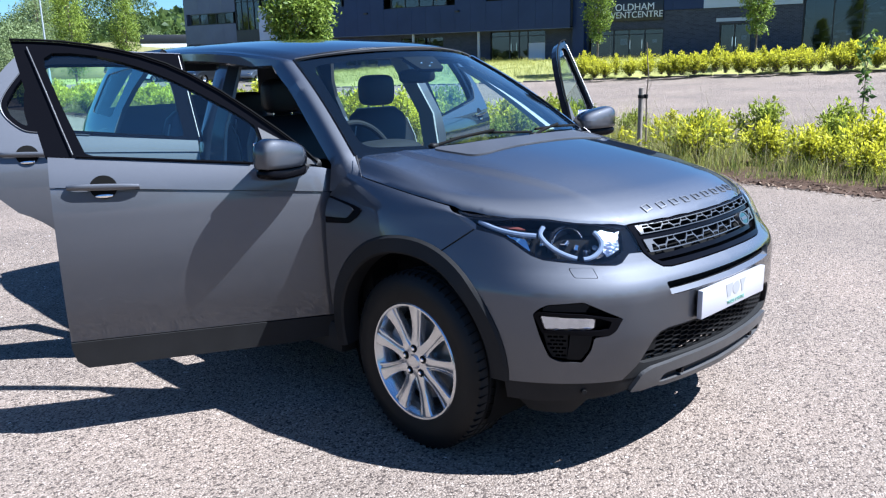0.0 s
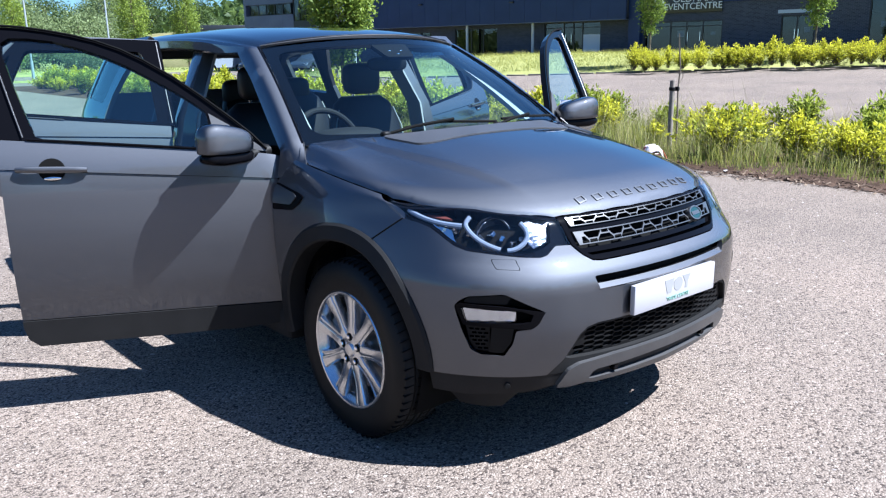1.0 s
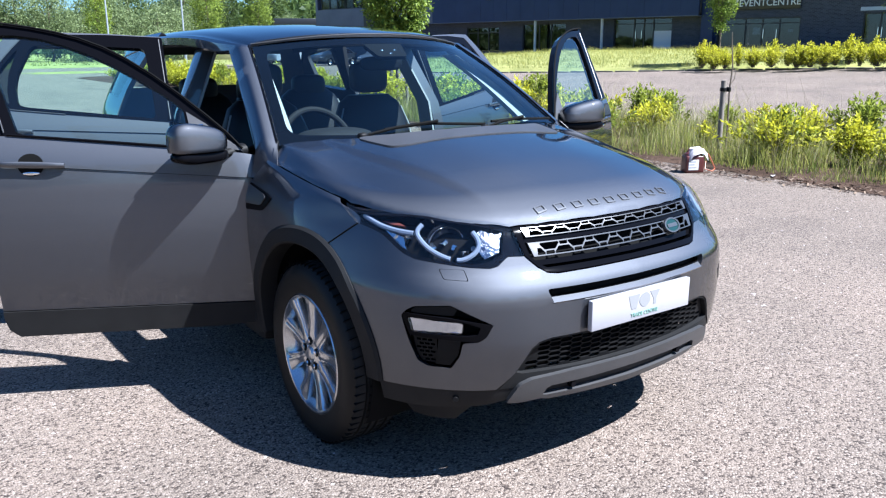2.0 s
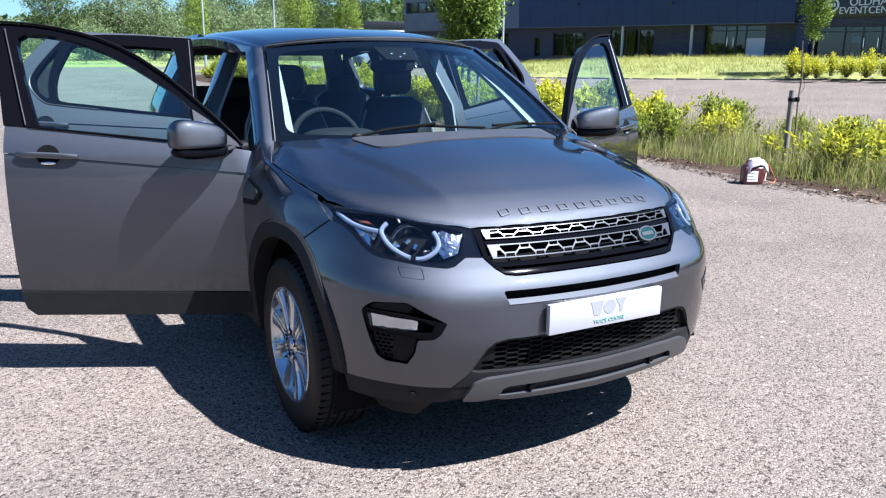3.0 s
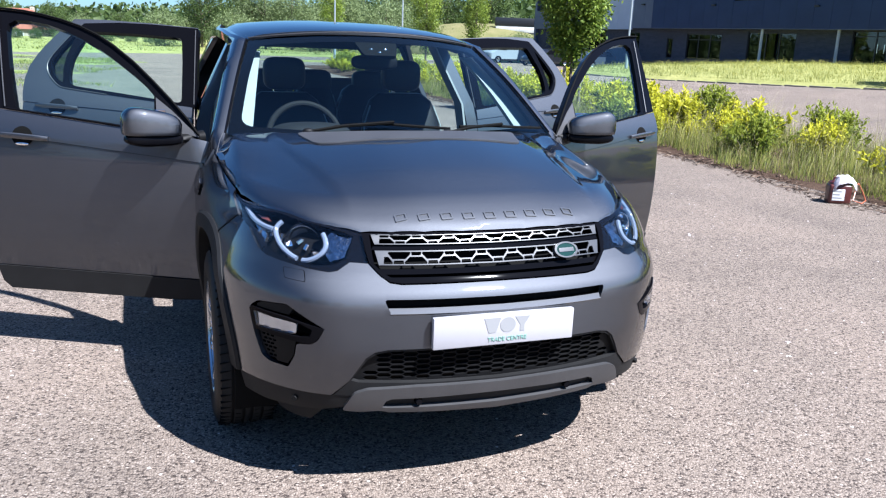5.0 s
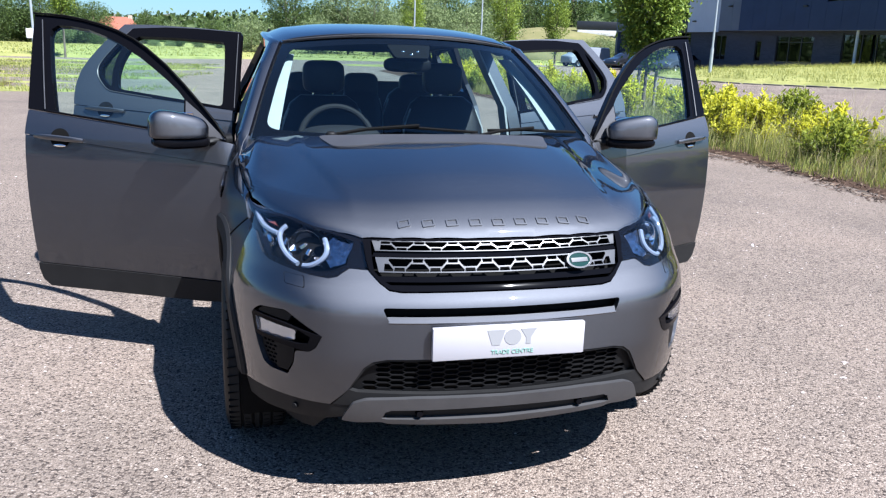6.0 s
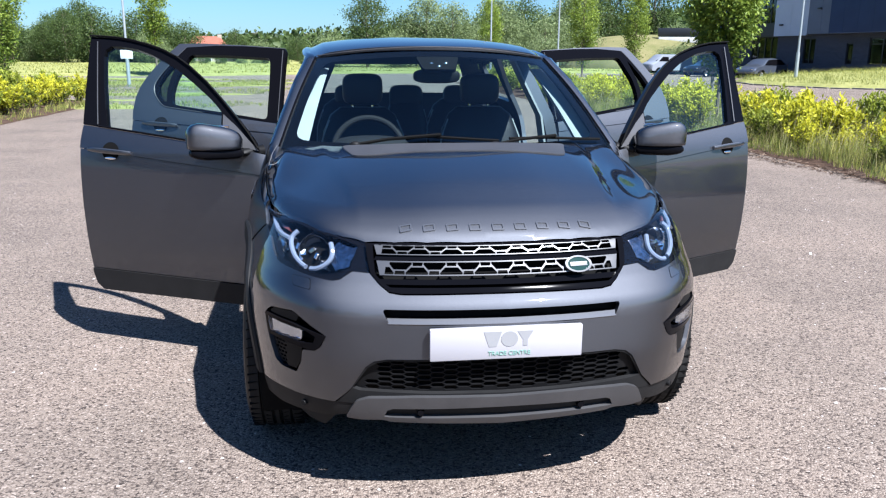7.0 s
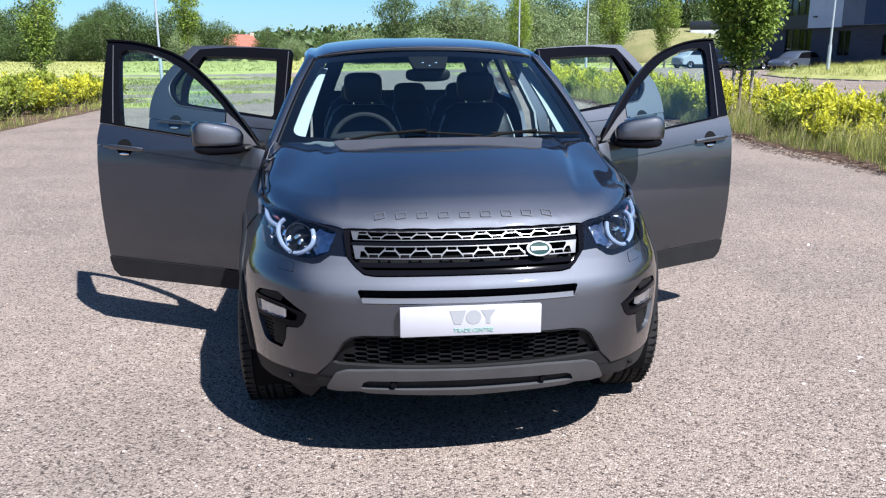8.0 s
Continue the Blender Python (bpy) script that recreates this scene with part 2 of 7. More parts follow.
_lip = cubic([(0, -0.738, 0.941), (0.25, -0.722, 0.940), (0.457, -0.664, 0.934), (0.60, -0.56, 0.940), (0.72, -0.37, 0.958), (0.80, -0.17, 0.980), (0.84, 0.05, 1.0), (0.86, 0.3, 1.03), (0.88, 0.6, 1.06)])
_rise = spline([(-0.02, -0.03), (0, 0), (0.012, 0.019), (0.035, 0.037), (0.07, 0.056), (0.11, 0.0735), (0.16, 0.090), (0.22, 0.1035), (0.5, 0.159), (0.85, 0.213), (1.25, 0.262), (1.6, 0.28)])
_ease_k = spline([(0, 1), (0.457, 0.97), (0.6, 0.87), (0.72, 0.72), (0.8, 0.60), (0.88, 0.5)])


def bonnet(x, y):
    """The bonnet's skin over the plan."""
    x, y = np.asarray(x, float), np.asarray(y, float)
    ax = np.abs(x)
    lip = _lip(ax)
    z = lip[..., 1] + _rise(y - lip[..., 0]) * _ease_k(ax)
    dome = 0.46 + 0.13 * ease(-0.6, 0.4, y)
    z = z + 0.010 * ease(0.05, 0.0, ax - dome) * ease(-0.66, -0.3, y)
    z = z + 0.040 * ease(0.52, 0.80, ax) * ease(-0.15, 0.44, y) * (1 - ease(0.765, 0.852, ax))
    return np.stack([x, y, z], -1)


def screen(u, w):
    """The windscreen's skin; u from -1 to 1 across, w from 0 at the foot to 1 at the head."""
    u, w = np.asarray(u, float), np.asarray(w, float)
    x = u * (0.800 - 0.170 * w)
    y = 0.47 + 0.67 * w - 0.17 * (1 - u * u)
    z = 1.137 + 0.406 * w + 0.05 * w * (1 - u * u) + 0.022 * np.sin(np.pi * np.clip(w, 0, 1))
    return np.stack([x, y, z], -1)


_roofz = cubic([(0.9, 1.49), (1.14, 1.553), (1.4, 1.590), (1.7, 1.612), (2.2, 1.62), (2.8, 1.605), (3.3, 1.565), (3.6, 1.52)])
_roofw = cubic([(0.9, 0.63), (1.14, 0.640), (1.35, 0.660), (1.7, 0.672), (2.2, 0.668), (2.8, 0.655), (3.3, 0.63), (3.6, 0.6)])


def roof(u, y):
    """The roof's skin; u from -1 to 1 across, y along the car."""
    u, y = np.asarray(u, float), np.asarray(y, float)
    z = _roofz(y) + 0.05 * (1 - np.abs(u) ** 2.6) - 0.02 * ease(0.9, 1.0, np.abs(u))
    return np.stack([u * _roofw(y), y - 0.17 * (1 - u * u) * ease(2.0, 1.1, y), z], -1)


# ---- mesh helpers ----
from mathutils import geometry

CAR_HEART = np.array((0.0, 1.4, 0.6))


def part(name, shape, mat, parent=None, label="", normals=None, sharp=35):
    """One mesh object from (vertices, faces), under a thing or a part."""
    v, f = shape
    me = bpy.data.meshes.new(name)
    me.from_pydata([tuple(map(float, p)) for p in v], [], [tuple(map(int, q)) for q in f])
    me.materials.append(mat)
    me.polygons.foreach_set("use_smooth", [True] * len(me.polygons))
    if normals is not None:
        me.normals_split_custom_set_from_vertices([tuple(map(float, n)) for n in normals])
    else:
        me.set_sharp_from_angle(angle=radians(sharp))
    ob = new(name, me)
    if parent:
        ob.parent = parent
    if label:
        ob["label"] = label
    return ob


def thing(name, label, category, group="", at=(0, 0, 0), turn=0.0):
    ob = tagged(new(name), label, category, group)
    ob.empty_display_size = 0.2
    ob.matrix_basis = pose(*at, 0, 0, turn)
    return ob


def merge(*shapes):
    v, f = [], []
    for a, b in shapes:
        k = len(v)
        v.extend(a)
        f.extend([tuple(i + k for i in q) for q in b])
    return v, f


def moved(shape, m):
    return [tuple(m @ Vector(p)) for p in shape[0]], shape[1]


def flipped(shape):
    """The same shape on the other flank."""
    return [(-p[0], p[1], p[2]) for p in shape[0]], [tuple(reversed(q)) for q in shape[1]]


def loft(rows, ring=False, caps=False):
    """A skin over rows of points, all of one length; ring closes each row on itself."""
    n = len(rows[0])
    v = [tuple(p) for r in rows for p in r]
    f = []
    for i in range(len(rows) - 1):
        for j in range(n if ring else n - 1):
            k = (j + 1) % n
            f.append((i * n + j, i * n + k, (i + 1) * n + k, (i + 1) * n + j))
    if caps:
        f.append(tuple(reversed(range(n))))
        f.append(tuple((len(rows) - 1) * n + j for j in range(n)))
    return v, f


def tube(path, r, sides=8, taper=None):
    """A round bar along a path."""
    pts = [Vector(p) for p in path]
    rows = []
    for i, p in enumerate(pts):
        d = (pts[min(i + 1, len(pts) - 1)] - pts[max(i - 1, 0)]).normalized()
        a = d.orthogonal().normalized() if i == 0 else (rows_a - d * rows_a.dot(d)).normalized()
        rows_a = a
        b = d.cross(a)
        rr = r if taper is None else r * (1 + (taper - 1) * i / max(len(pts) - 1, 1))
        rows.append([p + rr * (a * math.cos(q) + b * math.sin(q)) for q in (2 * math.pi * k / sides for k in range(sides))])
    return loft(rows, True, True)


def box(x0, x1, y0, y1, z0, z1):
    v = [(x, y, z) for z in (z0, z1) for y in (y0, y1) for x in (x0, x1)]
    return v, [(0, 2, 3, 1), (4, 5, 7, 6), (0, 1, 5, 4), (2, 6, 7, 3), (0, 4, 6, 2), (1, 3, 7, 5)]


def soft_box(x0, x1, y0, y1, z0, z1, r=0.01, seg=2):
    bm = bmesh.new()
    bmesh.ops.create_cube(bm, size=1)
    for p in bm.verts:
        p.co = Vector(((x0 + x1) / 2 + p.co.x * (x1 - x0), (y0 + y1) / 2 + p.co.y * (y1 - y0), (z0 + z1) / 2 + p.co.z * (z1 - z0)))
    bmesh.ops.bevel(bm, geom=bm.edges[:], offset=r, segments=seg, affect="EDGES", profile=0.5)
    bm.verts.index_update()
    out = [tuple(p.co) for p in bm.verts], [tuple(p.index for p in q.verts) for q in bm.faces]
    bm.free()
    return out


def lathe(profile, sides=48, axis="x"):
    """Turned about the x axis: profile rows (radius, x)."""
    rows = []
    for r, x in profile:
        rows.append([(x, r * math.cos(a), r * math.sin(a)) for a in (2 * math.pi * k / sides for k in range(sides))])
    return loft(rows, True)


def lump(c, size, power=2.6, n=20):
    """A rounded block (superellipsoid)."""
    rows = []
    for i in range(n + 1):
        a = -math.pi / 2 + math.pi * i / n
        row = []
        for j in range(2 * n):
            b = math.pi * j / n
            sg = lambda q: math.copysign(abs(q) ** (2 / power), q)
            row.append((c[0] + size[0] * sg(math.cos(a)) * sg(math.cos(b)), c[1] + size[1] * sg(math.cos(a)) * sg(math.sin(b)), c[2] + size[2] * sg(math.sin(a))))
        rows.append(row)
    return loft(rows, True)


def rounded(poly, r, n=4):
    """A polygon with its corners rounded."""
    out = []
    for i, p in enumerate(poly):
        a, b, c = np.array(poly[i - 1], float), np.array(p, float), np.array(poly[(i + 1) % len(poly)], float)
        la, lc = np.linalg.norm(a - b), np.linalg.norm(c - b)
        p0, p1 = b + (a - b) / la * min(r, la * 0.45), b + (c - b) / lc * min(r, lc * 0.45)
        for k in range(n + 1):
            u = k / n
            out.append(tuple(p0 * (1 - u) ** 2 + 2 * b * u * (1 - u) + p1 * u * u))
    return out


def inside(px, py, poly):
    a = np.array(poly)
    x0, y0 = a[:, 0], a[:, 1]
    x1, y1 = np.roll(x0, -1), np.roll(y0, -1)
    c = (y0[None] > py[:, None]) != (y1[None] > py[:, None])
    with np.errstate(divide="ignore", invalid="ignore"):
        xi = x0 + (py[:, None] - y0) * (x1 - x0) / (y1 - y0)
    return (np.sum(c & (px[:, None] < xi), axis=1) % 2) == 1


def normals_of(f, a, b, h=0.003):
    n = np.cross(f(a + h, b) - f(a - h, b), f(a, b + h) - f(a, b - h))
    n /= np.maximum(np.linalg.norm(n, axis=-1, keepdims=True), 1e-12)
    p = f(a, b)
    away = np.sum(n * (p - CAR_HEART), axis=-1)
    return p, n * np.where(away < 0, -1, 1)[..., None]


def dense(poly, step):
    out = []
    for p, q in zip(poly, list(poly[1:]) + [poly[0]]):
        k = max(1, int(math.ceil(math.hypot(q[0] - p[0], q[1] - p[1]) / step)))
        out.extend([(p[0] + (q[0] - p[0]) * i / k, p[1] + (q[1] - p[1]) * i / k) for i in range(k)])
    return out


def patch(name, f, outer, mat, parent, holes=(), step=0.04, off=0.0, rim=0.012, flank=1, hub=None, label="", grow=None):
    """A panel: the piece of the skin f inside the outline, less its holes, with turned-in edges of depth rim.
    flank -1 mirrors the outline; hub: the point about which the panel's mesh is built."""
    sides = [dense([(flank * a, b) for a, b in outer], step)] + [dense([(flank * a, b) for a, b in h], step) for h in holes]
    pts, edges = [], []
    for poly in sides:
        k = len(pts)
        pts += poly
        edges += [(k + i, k + (i + 1) % len(poly)) for i in range(len(poly))]
    rimpts = np.array(pts)
    lo, hi = rimpts.min(0), rimpts.max(0)
    ga, gb = np.meshgrid(np.arange(lo[0] + step / 2, hi[0], step), np.arange(lo[1] + step / 2, hi[1], step), indexing="ij")
    ga, gb = ga.ravel(), gb.ravel()
    ok = inside(ga, gb, sides[0])
    for h in sides[1:]:
        ok &= ~inside(ga, gb, h)
    ga, gb = ga[ok], gb[ok]
    if len(ga):
        near = np.full(len(ga), 9.0)
        for chunk in np.array_split(rimpts, max(1, len(rimpts) // 200)):
            near = np.minimum(near, np.sqrt(((ga[:, None] - chunk[:, 0]) ** 2 + (gb[:, None] - chunk[:, 1]) ** 2).min(1)))
        ga, gb = ga[near > step * 0.45], gb[near > step * 0.45]
        pts += list(zip(ga, gb))
    v2, _, faces, *_ = geometry.delaunay_2d_cdt([Vector((float(a), float(b))) for a, b in pts], edges, [], 0, 1e-6)
    uv = np.array([tuple(p) for p in v2])
    tri = np.array([t for t in faces if len(t) == 3])
    mid = uv[tri].mean(1)
    keep = inside(mid[:, 0], mid[:, 1], sides[0])
    for h in sides[1:]:
        keep &= ~inside(mid[:, 0], mid[:, 1], h)
    tri = tri[keep]
    p, n = normals_of(f, uv[:, 0], uv[:, 1])
    p = p + (off if grow is None else grow(uv[:, 0], uv[:, 1])[:, None]) * n
    e0 = np.cross(p[tri[:, 1]] - p[tri[:, 0]], p[tri[:, 2]] - p[tri[:, 0]])
    back = np.sum(e0 * n[tri[:, 0]], axis=1) < 0
    tri[back] = tri[back][:, ::-1]
    used = np.unique(tri)
    remap = -np.ones(len(uv), int)
    remap[used] = np.arange(len(used))
    tri, p, n, count = remap[tri], p[used], n[used], len(used)
    verts, norms, quads = list(p), list(n), [tuple(t) for t in tri]
    if rim:
        seen = {}
        for t in tri:
            for a, b in ((t[0], t[1]), (t[1], t[2]), (t[2], t[0])):
                seen[(a, b)] = True
        for a, b in list(seen):
            if (b, a) not in seen:
                q = [p[a], p[b], p[b] - rim * n[b], p[a] - rim * n[a]]
                m = np.cross(q[0] - q[1], q[2] - q[1])
                m = m / max(np.linalg.norm(m), 1e-12)
                k = len(verts)
                verts += q
                norms += [m, m, m, m]
                quads.append((k + 1, k, k + 3, k + 2))
    if hub is not None:
        verts = [q - np.array(hub) for q in verts]
    return part(name, (verts, quads), mat, parent, label, norms)


# ---- ground ----
def rise(x, y):
    """The lie of the land: level round the car, climbing towards the building's near end."""
    x, y = np.asarray(x, float), np.asarray(y, float)
    return 1.05 * ease(10, 42, x) * ease(-30, -5, y) * (1 - ease(36, 54, y))


def tarmac():
    m = material("worn_chip_tarmac", (0.3, 0.27, 0.25), 0.9, spec=0.25)
    co = node(m, "ShaderNodeTexCoord")
    warp = node(m, "ShaderNodeTexNoise", Scale=60.0, Detail=2.0)
    join(m, co, "Object", warp, "Vector")
    put = node(m, "ShaderNodeMix")
    put.data_type = "VECTOR"
    put.inputs["Factor"].default_value = 0.012
    join(m, co, "Object", put, "A")
    join(m, warp, "Color", put, "B")
    chips = node(m, "ShaderNodeTexVoronoi", Scale=112.0)
    join(m, put, "Result", chips, "Vector")
    tone = node(m, "ShaderNodeSeparateColor")
    join(m, chips, "Color", tone, "Color")
    stone = ramp(m, [(0.0, (0.036, 0.029, 0.026)), (0.12, (0.092, 0.076, 0.068)), (0.26, (0.176, 0.150, 0.129)), (0.5, (0.206, 0.175, 0.150)), (0.85, (0.236, 0.201, 0.173)), (1.0, (0.33, 0.29, 0.255))])
    join(m, tone, "Red", stone, "Fac")
    # Darkens the chips' rims: shade between the stones put into the colour.
    gap = ramp(m, [(0.0, (1, 1, 1)), (0.45, (1, 1, 1)), (0.85, (0.52, 0.49, 0.47))])
    join(m, chips, "Distance", gap, "Fac")
    times = node(m, "ShaderNodeMix")
    times.data_type, times.blend_type = "RGBA", "MULTIPLY"
    times.inputs["Factor"].default_value = 1.0
    join(m, stone, "Color", times, 6)
    join(m, gap, "Color", times, 7)
    patchy = node(m, "ShaderNodeTexNoise", Scale=0.55, Detail=7.0, Roughness=0.62)
    join(m, co, "Object", patchy, "Vector")
    worn = ramp(m, [(0.30, (0.70, 0.67, 0.66)), (0.5, (0.93, 0.885, 0.86)), (0.72, (1.09, 1.02, 0.98))])
    join(m, patchy, "Fac", worn, "Fac")
    last = node(m, "ShaderNodeMix")
    last.data_type, last.blend_type = "RGBA", "MULTIPLY"
    last.inputs["Factor"].default_value = 1.0
    join(m, times, 2, last, 6)
    join(m, worn, "Color", last, 7)
    join(m, last, 2, bsdf(m), "Base Color")
    b = node(m, "ShaderNodeBump", Strength=0.85, Distance=0.007)
    high = node(m, "ShaderNodeMath")
    high.operation = "MULTIPLY_ADD"
    high.inputs[1].default_value = -1.0
    join(m, chips, "Distance", high, 0)
    join(m, tone, "Green", high, 2)
    join(m, high, 0, b, "Height")
    join(m, b, "Normal", bsdf(m), "Normal")
    return m


TARMAC = tarmac()
SOIL = mottled("dark_bark_soil", (0.0298, 0.0187, 0.0136), (0.0935, 0.0595, 0.0425), 5, 0.95, 0.8, 60, spec=0.1, distance=0.02)
TURF = mottled("rough_turf", (0.125, 0.142, 0.040), (0.30, 0.29, 0.11), 0.9, 0.95, 0.5, 25, spec=0.1, distance=0.05)
DRY_TURF = mottled("dry_bank_turf", (0.09, 0.10, 0.035), (0.19, 0.165, 0.085), 0.5, 0.95, 0.5, 25, spec=0.1, distance=0.05)
# Concrete darkened in colour for the overhanging grass's shadow and the soil edge.
KERB = mottled("shade_dark_concrete_kerb", (0.07, 0.065, 0.05), (0.16, 0.15, 0.13), 3, 0.9, 0.4, 80)


def big_mesh(name, verts, faces, mat, parent=None):
    """A mesh from arrays: vertices (n, 3) and faces (m, k)."""
    me = bpy.data.meshes.new(name)
    verts, faces = np.asarray(verts, np.float32), np.asarray(faces, np.int32)
    n, (m, k) = len(verts), faces.shape
    me.vertices.add(n)
    me.vertices.foreach_set("co", verts.ravel())
    me.loops.add(m * k)
    me.loops.foreach_set("vertex_index", faces.ravel())
    me.polygons.add(m)
    me.polygons.foreach_set("loop_start", np.arange(0, m * k, k, dtype=np.int32))
    me.update(calc_edges=True)
    me.materials.append(mat)
    ob = new(name, me)
    if parent:
        ob.parent = parent
    return ob


g = np.concatenate([np.linspace(-900, -60, 16), np.linspace(-50, 70, 61), np.linspace(85, 900, 16)])
tagged(part("ground", loft([[(x, y, float(rise(x, y))) for x in g] for y in g]), TARMAC), "worn pinkish grey chip tarmac", "ground", kind="structure")
rng = np.random.default_rng(7)


def bed(name, edge, mat, lift, label, category, kind="structure"):
    """A low, slightly domed bed of soil or turf over the ground, inside an outline (x, y)."""
    pts = dense(edge, 0.8)
    a = np.array(pts)
    c = a.mean(0)
    wob = np.array([0.12 * noise.noise(Vector((p[0] * 0.9, p[1] * 0.9, 3.1))) for p in pts])
    out = a - c
    a = a + out / np.maximum(np.linalg.norm(out, axis=1, keepdims=True), 1e-6) * wob[:, None]
    lo, hi = a.min(0), a.max(0)
    step = max(0.4, (hi - lo).max() / 90)
    gx, gy = np.meshgrid(np.arange(lo[0], hi[0], step), np.arange(lo[1], hi[1], step))
    gx, gy = gx.ravel(), gy.ravel()
    ok = inside(gx, gy, a)
    d = np.sqrt(((gx[:, None] - a[:, 0]) ** 2 + (gy[:, None] - a[:, 1]) ** 2).min(1))
    ok &= d > step * 0.4
    v2 = [Vector((float(x), float(y))) for x, y in a] + [Vector((float(x), float(y))) for x, y in zip(gx[ok], gy[ok])]
    v, _, f, *_ = geometry.delaunay_2d_cdt(v2, [(i, (i + 1) % len(a)) for i in range(len(a))], [], 0, 1e-5)
    uv = np.array([tuple(p) for p in v])
    tri = np.array([t for t in f if len(t) == 3])
    mid = uv[tri].mean(1)
    tri = tri[inside(mid[:, 0], mid[:, 1], a)]
    near = np.sqrt(((uv[:, None, :] - a[None]) ** 2).sum(2).min(1))
    z = rise(uv[:, 0], uv[:, 1]) + lift * np.clip(near / 0.5, 0, 1) + 0.004 + np.array([0.03 * noise.noise(Vector((p[0] * 1.7, p[1] * 1.7, 0))) * min(1, q) for p, q in zip(uv, near)])
    ob = big_mesh(name, np.column_stack([uv, z]), tri, mat)
    ob.data.polygons.foreach_set("use_smooth", [True] * len(tri))
    return tagged(ob, label, category, kind=kind)


STRIP = [(6.15, -14), (6.2, 0), (6.45, 4), (6.5, 10), (6.6, 18), (6.8, 44), (10.4, 44), (10.2, 10), (10.1, 0), (10.0, -14)]
bed("planting_bed", STRIP, SOIL, 0.07, "long bed of dark bark and soil", "planting bed")
VERGE = [(36.5, -12), (31.6, 6), (27.3, 15.5), (23.6, 22.6), (20.9, 29), (20.2, 34), (20.9, 37.6), (27, 42), (33, 46), (37.6, 47), (38.5, 42), (41.5, 27.5), (44.3, 14), (46, -12)]
bed("grass_verge", VERGE, TURF, 0.22, "raised rough grass verge before the building", "grass verge")
LEFT_BED = [(-7.8, 6), (-7.75, 14), (-7.6, 22), (-7.9, 25), (-11.5, 25), (-11.5, 6)]
bed("planting_bed", LEFT_BED, SOIL, 0.06, "bed of bark and soil under shrubs", "planting bed")
FIELD = [(-120, 60), (-120, 300), (160, 300), (160, 75), (60, 72), (20, 70), (2, 66), (-10, 56), (-60, 52)]
bed("field", FIELD, TURF, 0.25, "sunlit rough meadow", "meadow")
def weed_patch(x, y, rx, ry, seed):
    """An uneven patch of weeds over the broken tarmac."""
    out = []
    for k in range(36):
        a = 2 * math.pi * k / 36
        e = 1 + 0.55 * noise.noise(Vector((math.cos(a) * 1.6, math.sin(a) * 1.6, seed * 3.7))) + 0.25 * noise.noise(Vector((math.cos(a) * 5, math.sin(a) * 5, seed * 1.3)))
        out.append((x + rx * e * math.cos(a), y + ry * e * math.sin(a)))
    bed("grass_patch", out, TURF, 0.04, "patch of weeds and grass on broken tarmac", "grass patch")


for i, (x, y, rx, ry) in enumerate(((-18, 30, 7, 1.8), (-8, 29.6, 4, 1.3), (-22, 41, 8, 2.6), (-10, 42, 7, 2.4), (-6, 38.6, 3, 0.8), (-8, 21.6, 2.8, 0.8), (11, 54, 7, 2.2), (-16, 35, 4, 0.7), (-9, 25.4, 3, 0.5), (-20, 49, 12, 2.0))):
    weed_patch(x, y, rx, ry, i)
for (x0, y0), (x1, y1) in zip(VERGE[0:7], VERGE[1:7]):
    n = max(1, int(math.hypot(x1 - x0, y1 - y0) / 0.915))
    for i in range(n):
        x, y = x0 + (x1 - x0) * (i + 0.5) / n, y0 + (y1 - y0) * (i + 0.5) / n
        k = math.hypot(x1 - x0, y1 - y0) / n
        if i == 0 and x0 == VERGE[0][0]:
            kerb_thing = tagged(new("kerb"), "low concrete kerb along the grass verge, darkened for the shadow of the grass", "kerb", kind="structure")
            kerb_mesh = part("kerb_stone", soft_box(-0.45, 0.45, -0.06, 0.06, -0.15, 0.11, 0.015, 1), KERB, kerb_thing).data
            bpy.data.objects.remove(bpy.data.objects["kerb_stone"])
        ob = new("kerb_stone", kerb_mesh)
        ob.parent = kerb_thing
        ob.matrix_basis = pose(x - 0.10 * (y1 - y0) / (k * n), y + 0.10 * (x1 - x0) / (k * n), float(rise(x, y)) - 0.06 + rng.uniform(-0.008, 0.008), 0, 0, math.degrees(math.atan2(y1 - y0, x1 - x0)) + rng.uniform(-0.6, 0.6))

# loose stones on the tarmac
stone_v, stone_f = [], []
ico = [(0, 0, 1), (0.894, 0, 0.447), (0.276, 0.851, 0.447), (-0.724, 0.526, 0.447), (-0.724, -0.526, 0.447), (0.276, -0.851, 0.447)]
for i in range(2600):
    x, y = rng.uniform(-4.5, 6.3), rng.uniform(-3.4, 6.5)
    r = rng.uniform(0.003, 0.008) * (2.0 if rng.random() < 0.04 else 1)
    if r > 0.009 and -1.1 < x < 1.1 and -1 < y < 4:
        continue
    a, k = rng.uniform(0, 6.28), len(stone_v)
    sx, sy, sz = r * rng.uniform(0.8, 1.6), r, r * rng.uniform(0.5, 0.9)
    stone_v += [(x + sx * p[0] * math.cos(a) - sy * p[1] * math.sin(a), y + sx * p[0] * math.sin(a) + sy * p[1] * math.cos(a), sz * (p[2] - 0.3) * 1.2) for p in ico]
    stone_f += [(k, k + 1 + j, k + 1 + (j + 1) % 5) for j in range(5)]


def chipped(name, stops, rough=0.9):
    """Colour by piece."""
    m = material(name, (0.3, 0.3, 0.3), rough, spec=0.3)
    geo = node(m, "ShaderNodeNewGeometry")
    r = ramp(m, stops)
    join(m, geo, "Random Per Island", r, "Fac")
    join(m, r, "Color", bsdf(m), "Base Color")
    return m


